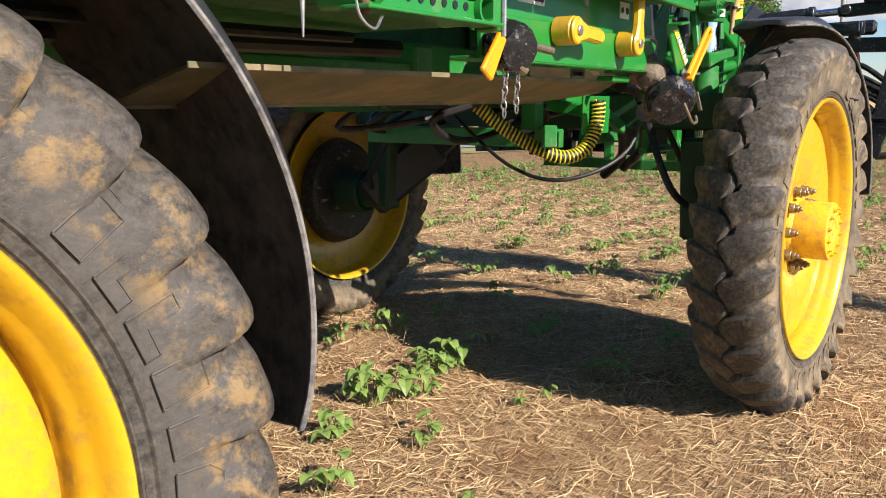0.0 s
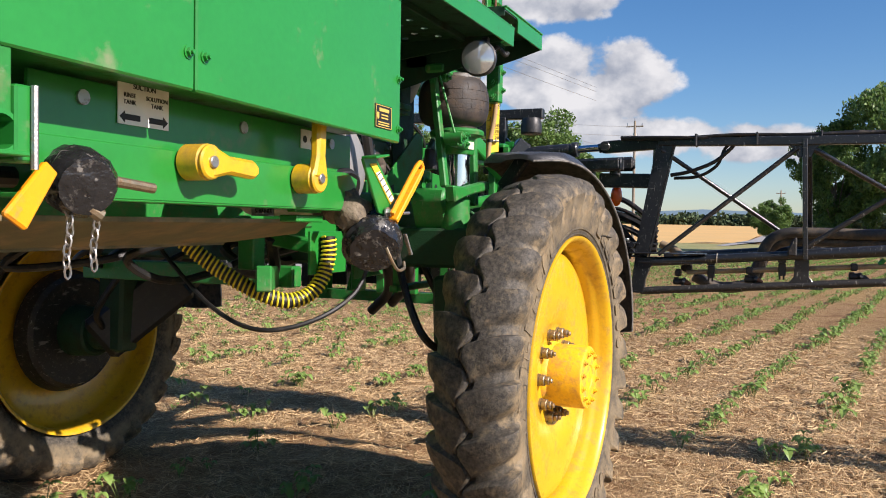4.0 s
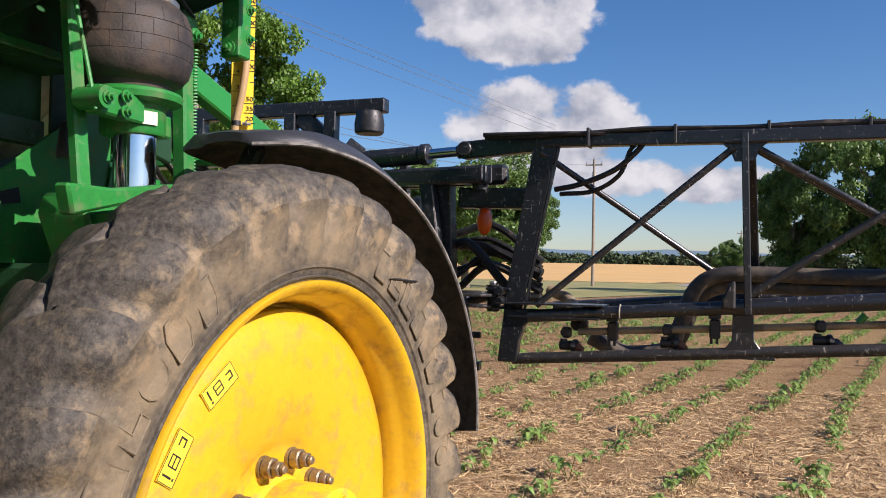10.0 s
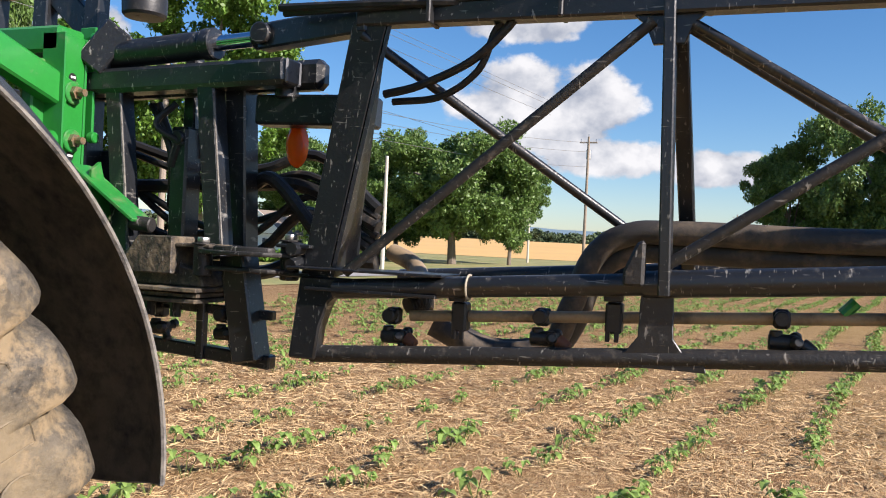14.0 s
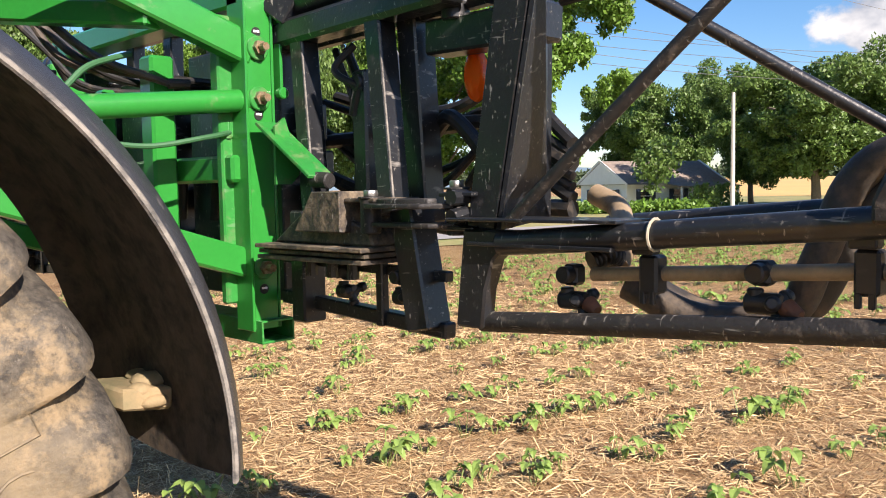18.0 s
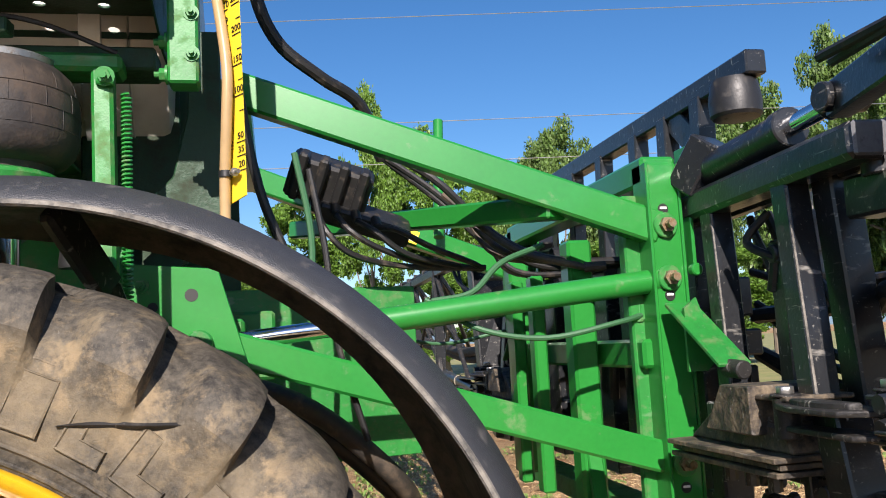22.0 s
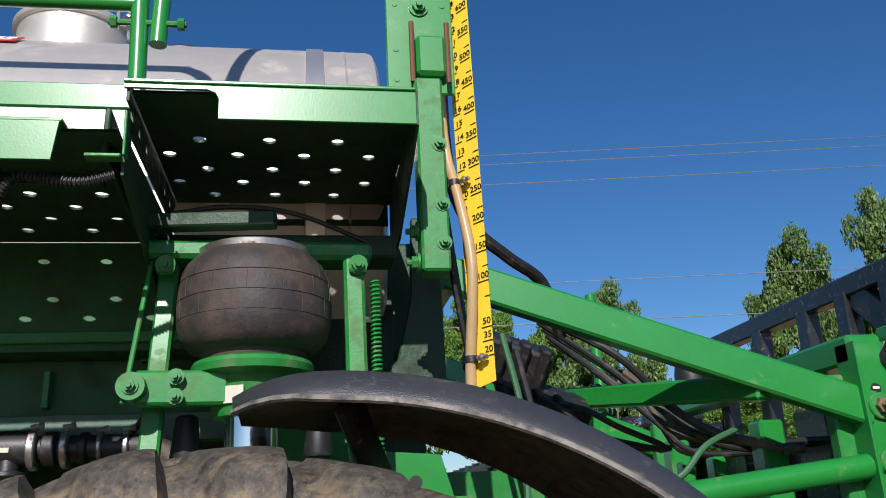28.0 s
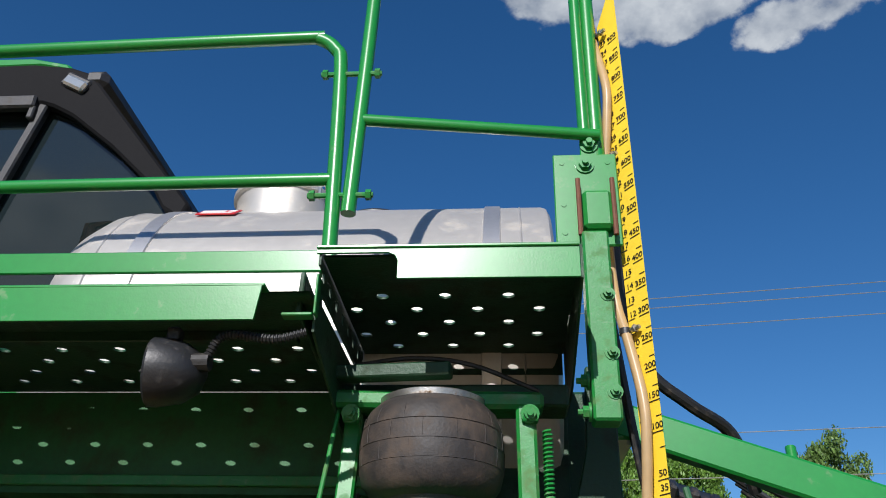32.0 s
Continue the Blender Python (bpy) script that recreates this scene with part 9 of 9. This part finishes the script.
def soy_plant(seed, size):
    """A seedling in pieces: its stalks, and its leaflets as lists of points and faces."""
    rng = random.Random(seed)
    sv, sf, leaves = [], [], []

    def leaf(base, way, length, width, droop):
        d = Vector((math.cos(way), math.sin(way), 0))
        s = Vector((-d.y, d.x, 0))
        vs, rows = [], []
        for t, w in ((0, 0.12), (0.18, 0.80), (0.42, 1.0), (0.72, 0.72), (1.0, 0.10)):
            c = base + d * (length * t) + Vector((0, 0, 0.25 * length * t - droop * length * t * t))
            rows.append([len(vs) + i for i in range(3)])
            for e in (-1, 0, 1):
                vs.append(tuple(c + s * (e * w * width / 2) + Vector((0, 0, 0.18 * abs(e) * width * w))))
        leaves.append((vs, [(a[i], a[i + 1], b[i + 1], b[i]) for a, b in zip(rows, rows[1:]) for i in range(2)]))

    for st in range(rng.randint(3, 5)):
        a = rng.uniform(0, 2 * math.pi)
        h = size * rng.uniform(0.40, 0.95)
        off = Vector((math.cos(a), math.sin(a), 0)) * rng.uniform(0.15, 0.6) * size
        root, topp = Vector((off.x * 0.15, off.y * 0.15, -0.02)), Vector((off.x, off.y, h))
        w = 0.003
        b0 = len(sv)
        for p in (root, topp):
            sv.extend([tuple(p + Vector((w, 0, 0))), tuple(p + Vector((-w / 2, w, 0))), tuple(p + Vector((-w / 2, -w, 0)))])
        for i in range(3):
            sf.append((b0 + i, b0 + (i + 1) % 3, b0 + 3 + (i + 1) % 3, b0 + 3 + i))
        for k in range(3):
            leaf(topp, a + (k - 1) * 1.5 + rng.uniform(-0.3, 0.3), size * rng.uniform(0.30, 0.44), size * rng.uniform(0.28, 0.38), rng.uniform(0.3, 1.0))
    return (sv, sf), leaves


def flat_mesh(name, vs, fs, mats):
    me = bpy.data.meshes.new(name)
    me.from_pydata(vs, [], fs)
    for m_ in mats:
        me.materials.append(m_)
    return me


soy, soy_parts = [], []
for i in range(6):
    (sv, sf), leaves = soy_plant(70 + i, 0.115 + 0.012 * i)
    soy_parts.append((flat_mesh("stem", sv, sf, [STEM]), [flat_mesh("leaf", v, f, [LEAF]) for v, f in leaves]))
    av, af, ids = list(sv), list(sf), [1] * len(sf)
    for v, f in leaves:
        af += [tuple(q + len(av) for q in face) for face in f]
        ids += [0] * len(f)
        av += v
    me = flat_mesh("soybean_seedling", av, af, [LEAF, STEM])
    me.polygons.foreach_set("material_index", ids)
    soy.append(me)
rs = random.Random(31)
near_plants, far_plants = [], []
for k in range(-7, 16):
    x = -3.0
    while x < 60:
        x += rs.uniform(0.05, 0.16) * (1 + 2.2 * (rs.random() < 0.14))
        y = row_y(k, x) + rs.gauss(0, 0.04)
        thin = 0.34 if 0.2 < y < 5.0 and x < 8 else 0.84
        if rs.random() > thin * (0.55 + 0.75 * abs(noise.noise((x * 0.7, k * 3.1, 4)) + 0.35)):
            continue
        if abs(y - 1.0) < 0.35 and x < 6.2 or abs(y - 4.0) < 0.4 and x < 6.0:
            continue
        item = (x, y, rs.uniform(0, 360), rs.uniform(0.55, 1.15) * (1 if x < 14 else 1.15))
        (near_plants if 2.0 < x < 9.2 and -2.0 < y < 4.6 else far_plants).append(item)
clumps = ((3.11, 2.66), (3.20, 2.58), (3.32, 2.50), (3.69, 2.70), (3.83, 2.68), (3.98, 2.56), (2.78, 2.48), (4.31, 3.42), (4.78, 2.49), (6.81, 2.99), (6.29, 2.18), (7.67, 4.39), (6.92, -0.06), (7.72, 0.43), (7.60, 4.25), (7.87, 2.82), (7.99, 2.21), (8.30, 2.10), (8.77, 1.83))
for x, y in clumps:
    for k in range(2):
        near_plants.append((x + rs.gauss(0, 0.07), y + rs.gauss(0, 0.05), rs.uniform(0, 360), rs.uniform(0.8, 1.2)))
near_plants.sort(key=lambda it: abs(it[0] - 6.5) + abs(it[1] + 0.2))
for x, y, t, s in near_plants[:290]:
    stem_me, leaf_mes = soy_parts[rs.randrange(6)]
    e = tagged(new("soybean_seedling"), "small green soybean seedling in a row", "seedling", "soybean seedlings")
    e.matrix_basis = pose(x, y, bumps(x, y), 0, 0, t) @ Matrix.Diagonal((s, s, s, 1))
    for nm, me in [("stem", stem_me)] + [("leaf", lm) for lm in leaf_mes]:
        o = new(nm, me)
        o.parent = e
far_plants += near_plants[290:]


def scatter(name, protos_m, items, mats, label, category):
    vs, fs, mi = [], [], []
    data = []
    for me in protos_m:
        co = np.empty(len(me.vertices) * 3)
        me.vertices.foreach_get("co", co)
        data.append((co.reshape(-1, 3), [tuple(p.vertices) for p in me.polygons], [p.material_index for p in me.polygons]))
    base = 0
    for x, y, t, s in items:
        co, faces, ids = data[rs.randrange(len(data))]
        c, sn = math.cos(radians(t)) * s, math.sin(radians(t)) * s
        r = np.stack((co[:, 0] * c - co[:, 1] * sn + x, co[:, 0] * sn + co[:, 1] * c + y, co[:, 2] * s + bumps(x, y)), 1)
        vs.append(r)
        fs.extend(tuple(i + base for i in f) for f in faces)
        mi.extend(ids)
        base += len(co)
    me = bpy.data.meshes.new(name)
    me.from_pydata(np.concatenate(vs).tolist(), [], fs)
    for m_ in mats:
        me.materials.append(m_)
    me.polygons.foreach_set("material_index", mi)
    return tagged(new(name, me), label, category, kind="stuff")


scatter("soybean_rows", soy, far_plants, (LEAF, STEM), "rows of young green soybeans across the field", "crop")

# loose straw over the soil
rg = np.random.default_rng(17)
count = 460000
sx = -1.0 + 17.0 * rg.random(count) ** 1.15
sy = -3.5 + 15.5 * rg.random(count) ** 1.2
edge = np.minimum(np.minimum((sx + 1.0) / 2.0, (sy + 3.5) / 1.6), np.minimum((16.0 - sx) / 6.0, (12.0 - sy) / 5.0))
keep = rg.random(count) < np.clip(1.25 - (sx - 4) / 20, 0.35, 1) * np.clip(edge, 0.0, 1)
patch = np.array([noise.noise((x * 1.1, y * 1.1, 7.0)) + 0.6 * noise.noise((x * 3.2, y * 3.2, 2.0)) for x, y in zip(sx, sy)])
keep &= rg.random(count) < np.clip(0.88 + 1.0 * patch, 0.22, 1)
sx, sy = sx[keep], sy[keep]
count = len(sx)
sl, sa, sw = rg.uniform(0.025, 0.13, count), rg.uniform(0, 2 * math.pi, count), rg.uniform(0.0008, 0.0021, count) * (1 + 0.10 * np.clip(sx - 5, 0, 10))
tilt = rg.normal(0.0, 0.16, count)
upright = rg.random(count) < 0.03
tilt[upright] = rg.uniform(0.4, 1.3, upright.sum())
sl[upright] *= 0.8
z0 = np.array([bumps(x, y) for x, y in zip(sx, sy)]) + rg.uniform(0.0, 0.016, count)
dxy = np.stack((np.cos(sa) * np.cos(tilt), np.sin(sa) * np.cos(tilt), np.sin(tilt)), 1) * (sl / 2)[:, None]
nrm = np.stack((-np.sin(sa), np.cos(sa), rg.normal(0, 0.4, count)), 1) * sw[:, None]
cc = np.stack((sx, sy, z0 + np.abs(dxy[:, 2]) * 0.85), 1)
sv = np.stack((cc - dxy - nrm, cc + dxy - nrm, cc + dxy + nrm, cc - dxy + nrm), 1).reshape(-1, 3)
sme = bpy.data.meshes.new("straw")
sme.from_pydata(sv.tolist(), [], [(4 * i, 4 * i + 1, 4 * i + 2, 4 * i + 3) for i in range(count)])
sme.materials.append(STRAW)
tagged(new("straw", sme), "loose bleached wheat straw lying over the soil", "straw", kind="stuff")
